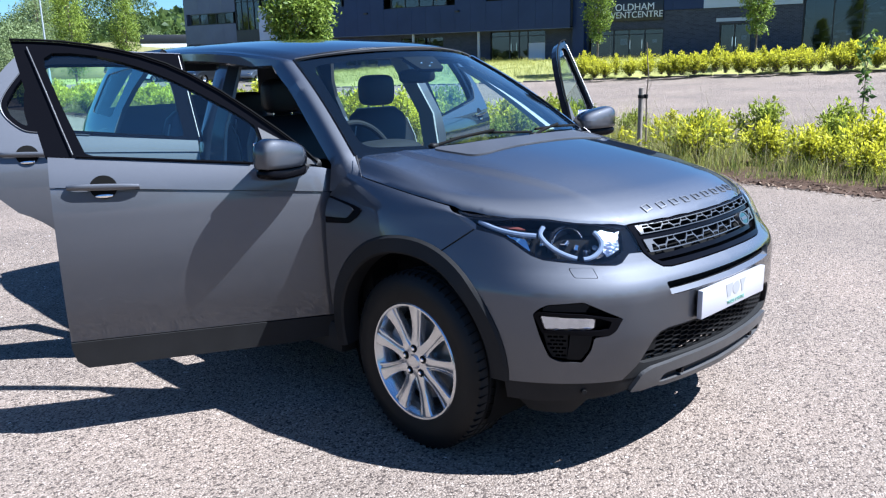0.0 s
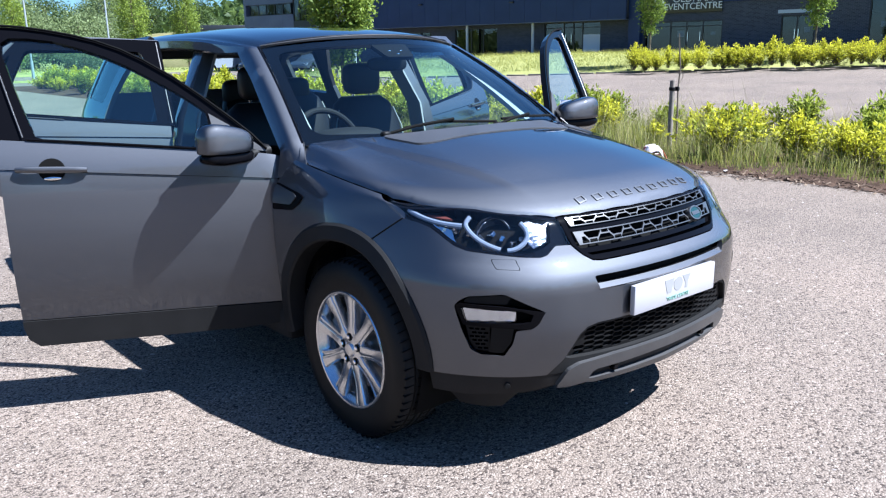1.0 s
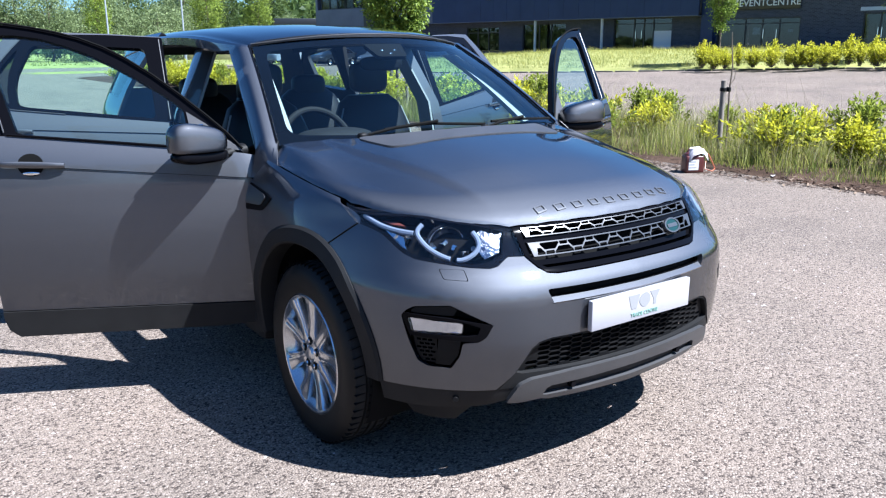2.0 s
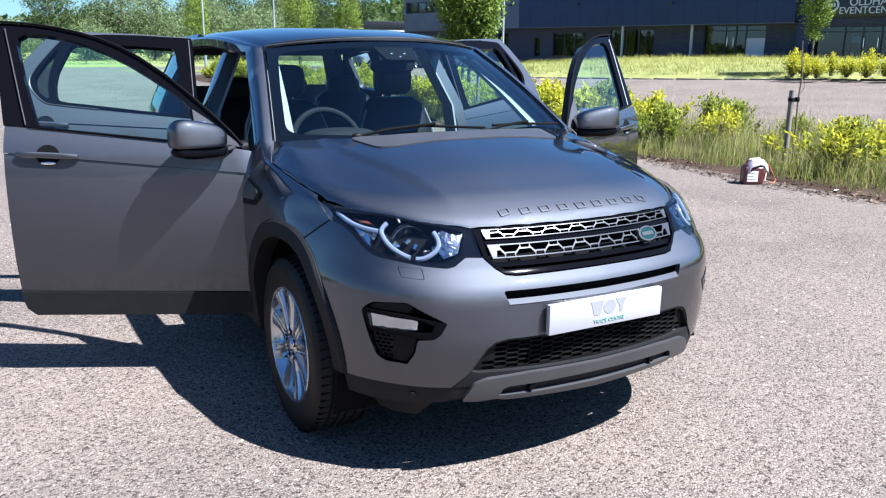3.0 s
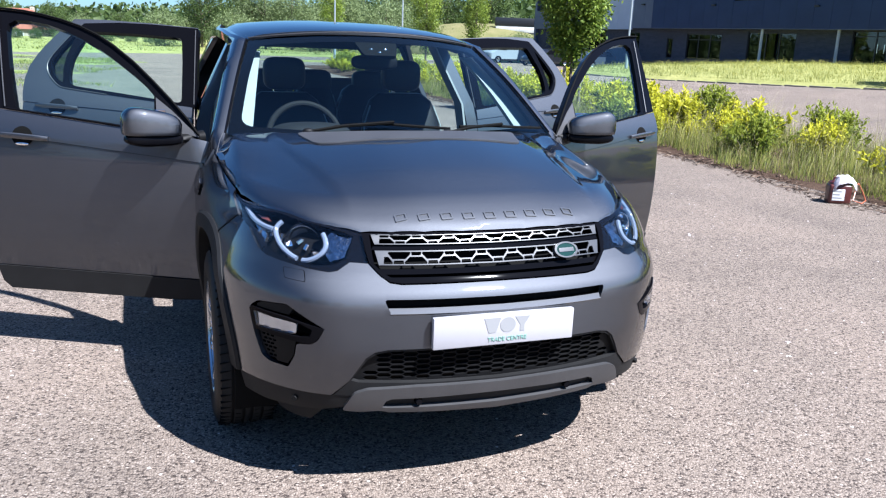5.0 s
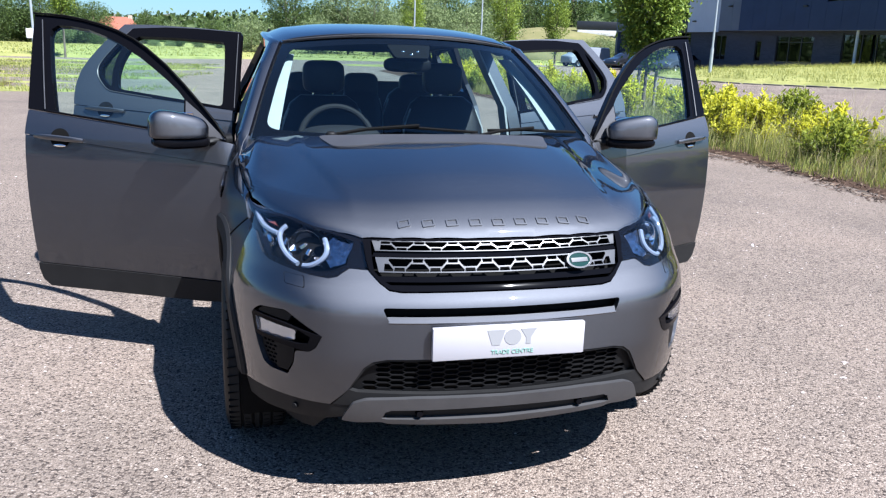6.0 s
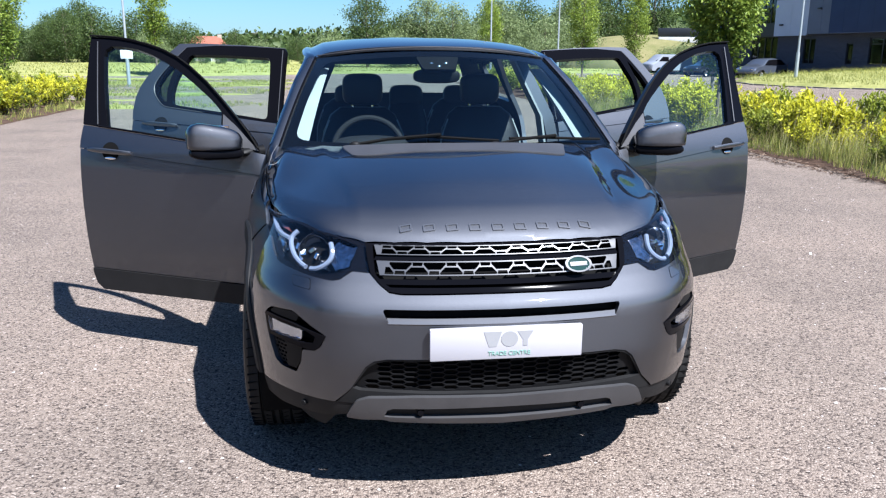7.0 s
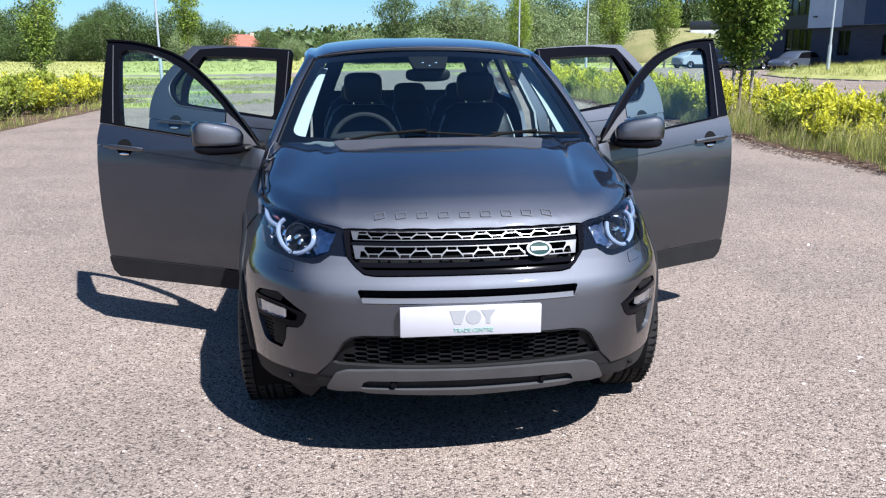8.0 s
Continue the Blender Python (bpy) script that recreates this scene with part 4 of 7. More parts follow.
# headlamps
for q in (1, -1):
    tip = [(1.285, 1.052), (1.22, 1.040), (1.161, 1.026), (1.01, 1.008), (0.92, 0.996), (0.848, 0.990), (0.78, 0.978), (0.727, 0.970), (0.616, 0.960), (0.517, 0.943)]
    outline = LAMP_LOW + tip
    lamp = patch("headlamp", wing, outline, VOID, car, flank=q, off=-0.060, rim=0, label="clear headlamp with a white light ring")
    patch("bezel", wing, outline, BLACK_GLOSS, lamp, flank=q, step=0.03, off=-0.010, rim=0.05,
          holes=[[(0.556, 0.858), (0.60, 0.838), (0.66, 0.830), (0.78, 0.838), (0.89, 0.850), (0.95, 0.868), (1.02, 0.902), (1.12, 0.925), (1.19, 0.94), (1.235, 0.985), (1.1, 0.992), (0.95, 0.990), (0.80, 0.972), (0.66, 0.955), (0.59, 0.942), (0.545, 0.928)]])
    patch("cover", wing, grow_in(outline, 0.004), LAMP_GLASS, lamp, flank=q, step=0.03, off=0.003, rim=0.008).visible_shadow = False

    def in_lamp(s, v, o):
        p, n = normals_of(wing, np.array([q * s]), np.array([v]))
        return p[0] + o * n[0]
    sweep = cubic([(0, 1.185, 0.982), (1, 1.135, 0.950), (2, 1.06, 0.932), (3, 0.99, 0.925), (4, 0.925, 0.922)])(np.linspace(0, 4, 24))
    part("light_guide", tube([in_lamp(a, b, -0.022) for a, b in sweep], 0.010, 8), LIGHT_GUIDE, lamp)
    loop = cubic([(0, 0.885, 0.958), (1, 0.908, 0.925), (2, 0.872, 0.890), (3, 0.815, 0.862), (4, 0.735, 0.842), (5, 0.675, 0.857), (6, 0.647, 0.890), (7, 0.672, 0.935)])
    for a0, a1 in ((0, 3.72), (4.05, 7)):
        part("light_ring", tube([in_lamp(a, b, -0.018) for a, b in loop(np.linspace(a0, a1, 28))], 0.009, 8), LIGHT_GUIDE, lamp)
    c, fwd = Vector(in_lamp(0.775, 0.897, -0.085)), Vector((q * 0.42, -0.9, 0.05)).normalized()
    turn = fwd.to_track_quat("X", "Z").to_matrix().to_4x4()
    part("lamp_disc", moved(lathe([(0.0, -0.022), (0.05, -0.014), (0.088, 0.0), (0.090, -0.01)], 32), Matrix.Translation(c) @ turn), LENS, lamp)
    c = Vector(in_lamp(0.79, 0.908, -0.066))
    part("projector_bowl", moved(lathe([(0.012, -0.034), (0.036, -0.027), (0.052, -0.011), (0.059, 0.007), (0.062, 0.009), (0.064, 0.002), (0.062, -0.02)], 24), Matrix.Translation(c) @ turn), REFLECTOR, lamp, "chrome reflector bowl")
    part("bulb_shield", moved(merge(lathe([(0.0, 0.004), (0.012, 0.002), (0.016, -0.006), (0.016, -0.03)], 16), soft_box(-0.028, 0.0, -0.006, 0.006, -0.05, -0.012, 0.002, 1)), Matrix.Translation(c) @ turn), REFLECTOR, lamp)
    c2 = in_lamp(0.665, 0.885, -0.045)
    part("inner_reflector", moved(lathe([(0.012, -0.035), (0.022, -0.028), (0.036, -0.008), (0.042, 0.012)], 8), Matrix.Translation(c2) @ turn), REFLECTOR, lamp)
    part("bulb", moved(lump((0, 0, 0), (0.014, 0.010, 0.010), 2, 8), Matrix.Translation(c2) @ turn), LIGHT_GUIDE, lamp)
    c3 = in_lamp(0.99, 0.905, -0.040)
    part("side_reflector", moved(lathe([(0.010, -0.02), (0.024, -0.006), (0.032, 0.010)], 6), Matrix.Translation(c3) @ turn), REFLECTOR, lamp)
    patch("inner_wedge", wing, [(0.550, 0.928), (0.650, 0.944), (0.655, 0.880), (0.62, 0.848), (0.565, 0.866)], LAMP_BACK, lamp, flank=q, step=0.02, rim=0.01, grow=lambda a, b: -0.024 + 0.010 * np.sin(a * 260) * np.cos(b * 190))
    patch("side_wedge", wing, [(1.08, 0.928), (0.97, 0.905), (0.945, 0.868), (1.02, 0.898)], REFLECTOR, lamp, flank=q, step=0.02, rim=0.01, grow=lambda a, b: -0.026 + 0.010 * np.sin(a * 230) * np.cos(b * 170))
    patch("amber_marker", wing, [(1.10, 0.975), (1.00, 0.972), (0.97, 0.955), (1.05, 0.958)], AMBER, lamp, flank=q, step=0.03, off=-0.030, rim=0.01)
    for k in range(7):
        p = in_lamp(0.70 + 0.05 * k, 0.872 + 0.012 * (k % 3) + 0.006 * k, -0.058)
        part("facet", moved(soft_box(-0.014, 0.014, -0.008, 0.008, -0.012, 0.012, 0.003, 1), Matrix.Translation(p) @ Matrix.Rotation(0.5 * k, 4, "Y") @ Matrix.Rotation(0.7 * k, 4, "Z")), REFLECTOR, lamp)

# windscreen, pillars and roof
wide = lambda a, b: screen(a / 0.8, b / 0.8)
edge = [(-0.792, -0.01), (-0.792, 0.40), (-0.785, 0.785), (-0.4, 0.778), (0, 0.775), (0.4, 0.778), (0.785, 0.785), (0.792, 0.40), (0.792, -0.01), (0.4, -0.02), (0, -0.02), (-0.4, -0.02)]
wind = patch("windscreen", wide, edge, SCREEN_GLASS, car, step=0.06, rim=0.004, label="clear windscreen with a black edge band")
wind.visible_shadow = False
clear = rounded([(-0.745, 0.055), (-0.742, 0.40), (-0.725, 0.725), (0.725, 0.725), (0.742, 0.40), (0.745, 0.055), (0.4, 0.035), (0, 0.03), (-0.4, 0.035)], 0.07, 5)
patch("edge_band", wide, edge, BLACK_GLOSS, wind, holes=[clear], step=0.05, off=-0.004, rim=0.0)
patch("sensor_patch", wide, rounded([(-0.14, 0.73), (-0.10, 0.60), (0.10, 0.60), (0.14, 0.73)], 0.02), VOID, wind, off=-0.006, rim=0.02)
for x in (-0.045, 0.045, 0.0):
    c = wide(np.array([x]), np.array([0.655 if x else 0.625]))[0]
    part("sensor_window", moved(lump((0, 0, 0), (0.010, 0.004, 0.005), 2, 6), Matrix.Translation(Vector(c) + Vector((0, 0.006, -0.004)))), REFLECTOR, wind)
patch("roof", lambda a, b: roof(a / 0.66, b), [(-0.66, 1.152), (0.66, 1.152), (0.66, 3.46), (0.3, 3.50), (-0.3, 3.50), (-0.66, 3.46)], PAINT, car, step=0.05, rim=0.02, label="dark grey painted roof reflecting the sky")
# Silver bead along the roof's front edge paints in a thin bright highlight.
part("head_highlight", tube([tuple(screen(np.array([u]), np.array([1.005]))[0] + np.array((0, -0.004, 0.006))) for u in np.linspace(-0.99, 0.99, 31)], 0.003, 6), SILVER, car)
for q in (1, -1):
    line = [normals_of(skin, np.array([q * s]), np.array([v])) for s, v in zip(np.linspace(1.205, front_arch[0][0], 8), np.linspace(0.922, front_arch[0][1], 8))]
    part("panel_gap", tube([p[0] + 0.0005 * n[0] for p, n in line], 0.0028, 5), VOID, car)
    rows, flange = [[] for _ in range(6)], [[] for _ in range(4)]
    for k in range(-5, 33):
        w = k / 22
        if k < 0:
            i = screen(np.array([1.0]), np.array([0.0]))[0] * (1 + k / 5) - np.array((0.842, 0.362, 1.030)) * k / 5
            o = np.array((0.866, 0.550, 1.105)) * (1 + k / 5) - np.array((0.905, 0.520, 0.995)) * k / 5
        elif k <= 22:
            i = screen(np.array([1.0]), np.array([w]))[0]
            o = np.array((0.866 - 0.164 * w, 0.550 + 0.670 * w, 1.105 + 0.462 * w - 0.02 * (1 - w) * w - 0.044 * float(ease(0.6, 1.0, w))))
        else:
            y = 1.14 + (3.3 - 1.14) * (k - 22) / 10
            i = roof(np.array([1.0]), np.array([y]))[0]
            o = np.array((i[0] + 0.046, y + 0.05, i[2] - 0.046))
        bulge = np.array((0.024, -0.004, 0.014)) * (1 if k >= 0 else 1 + k / 5)
        lip, low_in = o + np.array((-0.010, 0.012, -0.010)), o + np.array((-0.075, 0.015, -0.015))
        for r, p in zip(rows, (i + np.array((-0.03, 0.03, -0.03)), i + np.array((0.002, -0.004, 0.003)), i * 0.84 + o * 0.16 + bulge * 0.9, i * 0.55 + o * 0.45 + bulge, o, lip)):
            r.append((q * p[0], p[1], p[2]))
        for r, p in zip(flange, (lip, lip + np.array((-0.012, 0.006, 0.0)), low_in, low_in + np.array((-0.03, 0.0, 0.05)))):
            r.append((q * p[0], p[1], p[2]))
    part("pillar_and_rail", loft(rows) if q > 0 else loft(list(reversed(rows))), PAINT, car)
    part("door_seal_flange", loft(flange) if q > 0 else loft(list(reversed(flange))), SOFT, car, "black rubber-edged flange round the door opening")
    part("screen_trim", tube([(q * p[0], p[1] - 0.006, p[2] + 0.004) for p in (screen(np.array([1.003]), np.array([w]))[0] for w in np.linspace(0.0, 1.0, 16))], 0.005, 6), BLACK_GLOSS, car)
    part("foot_trim", tube([(q * x, y, z) for x, y, z in ((0.812, 0.440, 1.147), (0.832, 0.403, 1.114), (0.850, 0.362, 1.058))], 0.0018, 5), SKID, car)
    part("roof_ditch_trim", tube([(q * (p[0] - 0.035), p[1], p[2] + 0.006) for p in (roof(np.array([1.0]), np.array([y]))[0] for y in np.linspace(1.16, 3.3, 20))], 0.007, 6), BLACK_GLOSS, car)
    # pale inner trim of the windscreen pillar
    rows = [[], [], [], []]
    for k in range(13):
        w = 0.05 + 0.85 * k / 12
        c = screen(np.array([1.0]), np.array([w]))[0]
        fat = 0.105 - 0.04 * w
        for r, (dx, dy) in zip(rows, ((-0.018, 0.050), (-0.018 - fat * 0.3, 0.042), (-0.018 - fat, 0.065), (-0.018 - fat, 0.12))):
            r.append((q * (c[0] + dx), c[1] + dy, c[2] - 0.02))
    part("pillar_trim", loft(rows) if q < 0 else loft(list(reversed(rows))), PALE_TRIM, car, "pale grey inner pillar trim")
    # middle pillar and its pale trim, sill
    rows = []
    for z, x in ((0.36, 0.86), (0.7, 0.875), (1.05, 0.872), (1.19, 0.838), (1.4, 0.735), (1.58, 0.645)):
        s = 0.22 * max(0.0, z - 1.15)
        rows.append([(q * x, 1.61 + s, z), (q * (x + 0.008), 1.67 + s, z), (q * x, 1.73 + s, z), (q * (x - 0.07), 1.73 + s, z), (q * (x - 0.07), 1.61 + s, z)])
    part("middle_pillar", loft(rows if q > 0 else [list(reversed(r)) for r in rows], True), PAINT, car)
    rows = [[(q * (x - 0.085), 1.60 + 0.22 * max(0.0, z - 1.15), z), (q * (x - 0.072), 1.60 + 0.22 * max(0.0, z - 1.15), z), (q * (x - 0.072), 1.74 + 0.22 * max(0.0, z - 1.15), z), (q * (x - 0.085), 1.74 + 0.22 * max(0.0, z - 1.15), z)] for z, x in ((0.95, 0.875), (1.19, 0.838), (1.4, 0.735), (1.56, 0.66))]
    part("middle_pillar_trim", loft(rows if q > 0 else [list(reversed(r)) for r in rows], True, True), PALE_TRIM, car)
    part("sill", soft_box(min(q * 0.74, q * 0.90), max(q * 0.74, q * 0.90), 0.50, 2.32, 0.25, 0.40, 0.03), CLADDING, car, "dark plastic sill")
    # rear quarter with its side window
    quarter = flank_poly([(2.30, 0.33)] + [(y, z) for y, z in reversed(arch(2.741, 0.392, 0.475, 100, 186, 10))][1:] + [(2.70, 0.98), (2.735, 1.12), (2.732, 1.28), (2.69, 1.40), (2.60, 1.53), (2.50, 1.63), (3.20, 1.60), (3.42, 1.40), (3.46, 1.1), (3.46, 0.42), (3.215, 0.36)]
                         + arch(2.741, 0.392, 0.475, 0, 88, 10))
    patch("rear_quarter", skin, quarter, PAINT, car, flank=q, holes=[rounded(flank_poly([(2.86, 1.22), (3.24, 1.24), (3.24, 1.48), (2.80, 1.53)]), 0.03)], step=0.045, rim=0.03)
    patch("quarter_window", skin, rounded(flank_poly([(2.85, 1.21), (3.25, 1.23), (3.25, 1.49), (2.79, 1.54)]), 0.03), PRIVACY_GLASS, car, flank=q, step=0.08, off=-0.006, rim=0).visible_shadow = False

# tail
sx = [0.80, 0.6, 0.3, 0.0, -0.3, -0.6, -0.80]
back = lambda x, z: (x * (1 - 0.22 * ease(1.15, 1.6, z)), 3.60 - 0.10 * (x / 0.8) ** 2 - 0.26 * float(ease(1.1, 1.62, z)), z)
part("tailgate", merge(loft([[back(x, z) for x in sx] for z in (0.36, 0.6, 0.9, 1.1, 1.25)]), loft([[back(x, z) for x in sx] for z in (1.485, 1.56, 1.62)]),
                       *[loft([[back(x, z) for x in xx] for z in (1.25, 1.33, 1.41, 1.485)]) for xx in ((0.80, 0.62), (-0.62, -0.80))]), PAINT, car)
part("rear_window", loft([[back(x, z) for x in (0.62, 0.3, 0, -0.3, -0.62)] for z in (1.25, 1.33, 1.41, 1.485)]), PRIVACY_GLASS, car).visible_shadow = False

# wheels
TYRE = [(0.235, -0.100), (0.245, -0.112), (0.280, -0.120), (0.315, -0.119), (0.343, -0.111), (0.357, -0.098), (0.3625, -0.080), (0.3650, -0.062), (0.3520, -0.060), (0.3520, -0.052), (0.3652, -0.050), (0.3655, -0.022), (0.3520, -0.020), (0.3520, -0.010),
        (0.3657, -0.008), (0.3657, 0.008), (0.3520, 0.010), (0.3520, 0.020), (0.3655, 0.022), (0.3652, 0.050), (0.3520, 0.052), (0.3520, 0.060), (0.3650, 0.062), (0.3625, 0.080), (0.357, 0.098), (0.343, 0.111), (0.315, 0.119), (0.280, 0.120), (0.245, 0.112), (0.235, 0.100)]


def spoke(a):
    """A blade with a groove along one flank, flaring into its neighbours at the hub."""
    rows = []
    for r, w, x, d in ((0.045, 0.028, -0.098, 0.03), (0.075, 0.030, -0.101, 0.030), (0.095, 0.0245, -0.101, 0.030), (0.13, 0.0240, -0.099, 0.030), (0.17, 0.0275, -0.101, 0.028), (0.205, 0.033, -0.106, 0.026), (0.232, 0.042, -0.109, 0.022)):
        g = w if r > 0.08 else 0.5 * w
        rows.append([(x + d, r, -w), (x + 0.006, r, -w), (x, r, -w * 0.86), (x - 0.001, r, -w * 0.2), (x, r, w * 0.30), (x + 0.001, r, w * 0.36), (x + 0.008 * g / w, r, w * 0.44), (x + 0.008 * g / w, r, w * 0.60), (x + 0.002, r, w * 0.70), (x + 0.003, r, w * 0.92), (x + 0.010, r, w), (x + d, r, w)])
    return moved(loft(rows, True, True), Matrix.Rotation(a, 4, "X"))


def build_wheel():
    """The wheel on the car's right, its face towards -x."""
    w = part("wheel", lathe([(0.236, -0.108), (0.230, -0.106), (0.222, -0.088), (0.205, -0.055), (0.200, 0.07), (0.225, 0.10), (0.236, 0.105)], 56), ALLOY, car, "silver nine-spoke alloy wheel with a worn black tyre")
    part("rim_lip", lathe([(0.226, -0.104), (0.231, -0.113), (0.238, -0.114), (0.243, -0.108)], 56), ALLOY, w)
    tyre = part("tyre", merge(lathe(TYRE[:6], 64), lathe(TYRE[-6:], 64)), RUBBER, w)
    part("tread", lathe(TYRE[5:-5], 64), TREAD, tyre, "dusty grey ribbed tread")
    # Thin proud near-black bars paint the shade inside the tread's sipes.
    sipe_shades = []
    for k in range(64):
        for x0, x1, lean in ((-0.104, -0.064, 9), (0.064, 0.104, -9), (-0.047, -0.026, -16), (0.026, 0.047, 16)):
            sipe_shades.append(moved(box(x0, x1, -0.0016, 0.0016, 0.352, 0.3668 if abs(x0 + x1) < 0.1 else 0.3652), Matrix.Rotation(2 * math.pi * (k + 0.5 * (x0 > 0)) / 64, 4, "X") @ Matrix.Rotation(radians(lean), 4, "Z")))
    tagged(part("tread_pattern", merge(*sipe_shades), VOID, tyre), kind="stuff")
    for k in range(9):
        part("spoke", spoke(2 * math.pi * (k + 0.35) / 9), ALLOY, w)
    part("hub", lathe([(0.0, -0.106), (0.028, -0.107), (0.031, -0.102), (0.050, -0.101), (0.068, -0.098), (0.072, -0.07), (0.072, -0.02)], 40), ALLOY, w)
    part("centre_cap", lathe([(0.0, -0.111), (0.024, -0.110), (0.028, -0.106)], 30), ALLOY, w)
    for k in range(5):
        a = 2 * math.pi * (k + 0.2) / 5
        m = Matrix.Rotation(a, 4, "X") @ Matrix.Translation((0, 0.053, 0))
        # Flat near-black disc paints the shade of the recess round each nut.
        part("nut_well_shade", moved(lathe([(0.0, -0.1025), (0.0165, -0.1032)], 16), m), VOID, w)
        part("wheel_nut", moved(lathe([(0.0, -0.111), (0.007, -0.111), (0.0095, -0.108), (0.0095, -0.10)], 6), m), CHROME, w)
    part("brake_disc", lathe([(0.04, -0.045), (0.165, -0.045), (0.168, -0.04), (0.168, -0.02), (0.04, -0.02)], 40), DISC, w)
    part("brake_caliper", moved(soft_box(-0.075, -0.005, -0.05, 0.05, 0.10, 0.185, 0.012), Matrix.Rotation(radians(-60), 4, "X")), DISC, w)
    part("wheel_backing", lathe([(0.0, 0.02), (0.21, 0.02), (0.21, 0.03)], 40), VOID, w)
    return w


wheel = build_wheel()
wheel.matrix_basis = pose(-0.808, 0, 0.360, 0, 0, 0)
for x, y, q in ((0.808, 0, -1), (-0.812, 2.741, 1), (0.812, 2.741, -1)):
    copy_thing(wheel, pose(x, y, 0.360, 0, 0, 0 if q > 0 else 180))

# doors
HINGE_F, HINGE_R = (0.905, 0.60), (0.905, 1.695)
OPEN_F, OPEN_R = 63.5, 66.0


def door_axis(q, hinge, angle):
    return (q * hinge[0], hinge[1], 0.0), pose(q * hinge[0], hinge[1], 0, 0, 0, -q * angle)


def handle(parent, q, y0, y1, v, hub):
    """A pull handle over a near-black disc that paints the shade of its round cup."""
    cup = [(float(at_y((y0 + y1) / 2 + 0.052 * math.cos(a))), v + 0.046 * math.sin(a)) for a in (2 * math.pi * k / 24 for k in range(24))]
    patch("cup_shade", skin, cup, VOID, parent, flank=q, step=0.03, off=0.0065, rim=0.004, hub=hub)
    rows = []
    for k in range(13):
        y = y0 + (y1 - y0) * k / 12
        e = math.sin(math.pi * k / 12) ** 0.5 if 0 < k < 12 else 0.25
        p, n = normals_of(skin, np.array([q * float(at_y(y))]), np.array([v + 0.010 * (k / 12 - 0.5)]))
        o, up = p[0] + n[0] * (0.005 + 0.014 * min(1, 1.6 * e)), np.array((0, 0, 1))
        rows.append([o + n[0] * 0.010 * math.cos(a) + up * (0.009 + 0.005 * e) * math.sin(a) - np.array(hub) for a in (2 * math.pi * j / 10 for j in range(10))])
    part("door_handle", loft(rows, True, True), PAINT, parent)
    # Small chrome lump painted in as the highlight below the handle.
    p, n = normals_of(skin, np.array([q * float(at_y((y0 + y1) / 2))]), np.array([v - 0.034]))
    part("cup_highlight", moved(lump((0, 0, 0), (0.004, 0.034, 0.008), 2, 8), Matrix.Translation(p[0] + n[0] * 0.006 - np.array(hub))), CHROME, parent)


def seal(parent, q, pts, hub, r=0.006, mat=None):
    out = []
    for y, z in pts:
        p, n = normals_of(skin, np.array([q * float(at_y(y))]), np.array([z]))
        out.append(p[0] + n[0] * 0.008 - np.array(hub))
    part("window_seal", tube(out, r, 6), mat or BLACK_GLOSS, parent)


def mirror_parts(door, q, place):
    """A door mirror: painted shell, tallest at its outer end, on a flat black foot whose arm reaches the door."""
    raw, faces = lump((0, 0, 0), (0.130, 0.074, 0.092), 3.3, 22)
    pts = []
    for x, y, z in raw:
        o = x * q / 0.130
        pts.append((x, y * (0.92 - 0.16 * o) - 0.012 * (1 - o * o), z * (0.86 + 0.10 * o - 0.7 * max(0.0, o - 0.55) ** 2) - 0.016 * (1 - o) if z > 0 else max(z, -0.046) - 0.002 * (1 - o)))
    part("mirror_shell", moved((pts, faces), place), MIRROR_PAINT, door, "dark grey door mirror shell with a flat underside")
    foot = lump((0, 0, 0), (0.127, 0.069, 0.030), 3.4, 14)
    foot = ([(x - q * 0.006, y * (0.9 - 0.1 * x * q / 0.12) - 0.006, z - 0.070 + 0.10 * max(0.0, x * q - 0.05) * (z < 0)) for x, y, z in foot[0]], foot[1])
    part("mirror_foot", moved(foot, place), BLACK_GLOSS, door, "flat gloss black mirror foot")
    part("mirror_glass", moved(soft_box(-0.085, 0.085, 0.050, 0.058, -0.040, 0.055, 0.002, 1), place), MIRROR, door)
    rows = []
    for k in range(9):
        u = k / 8
        c = np.array((-q * (0.09 + 0.14 * u), 0.005 - 0.02 * u, -0.078 + 0.012 * u))
        a, b = 0.040 - 0.012 * math.sin(math.pi * u), 0.015 + 0.016 * u
        rows.append([c + np.array((0, a * math.cos(t), b * math.sin(t))) for t in (2 * math.pi * j / 12 for j in range(12))])
    part("mirror_arm", moved(loft(rows if q < 0 else [list(reversed(r)) for r in rows], True, True), place), BLACK, door)


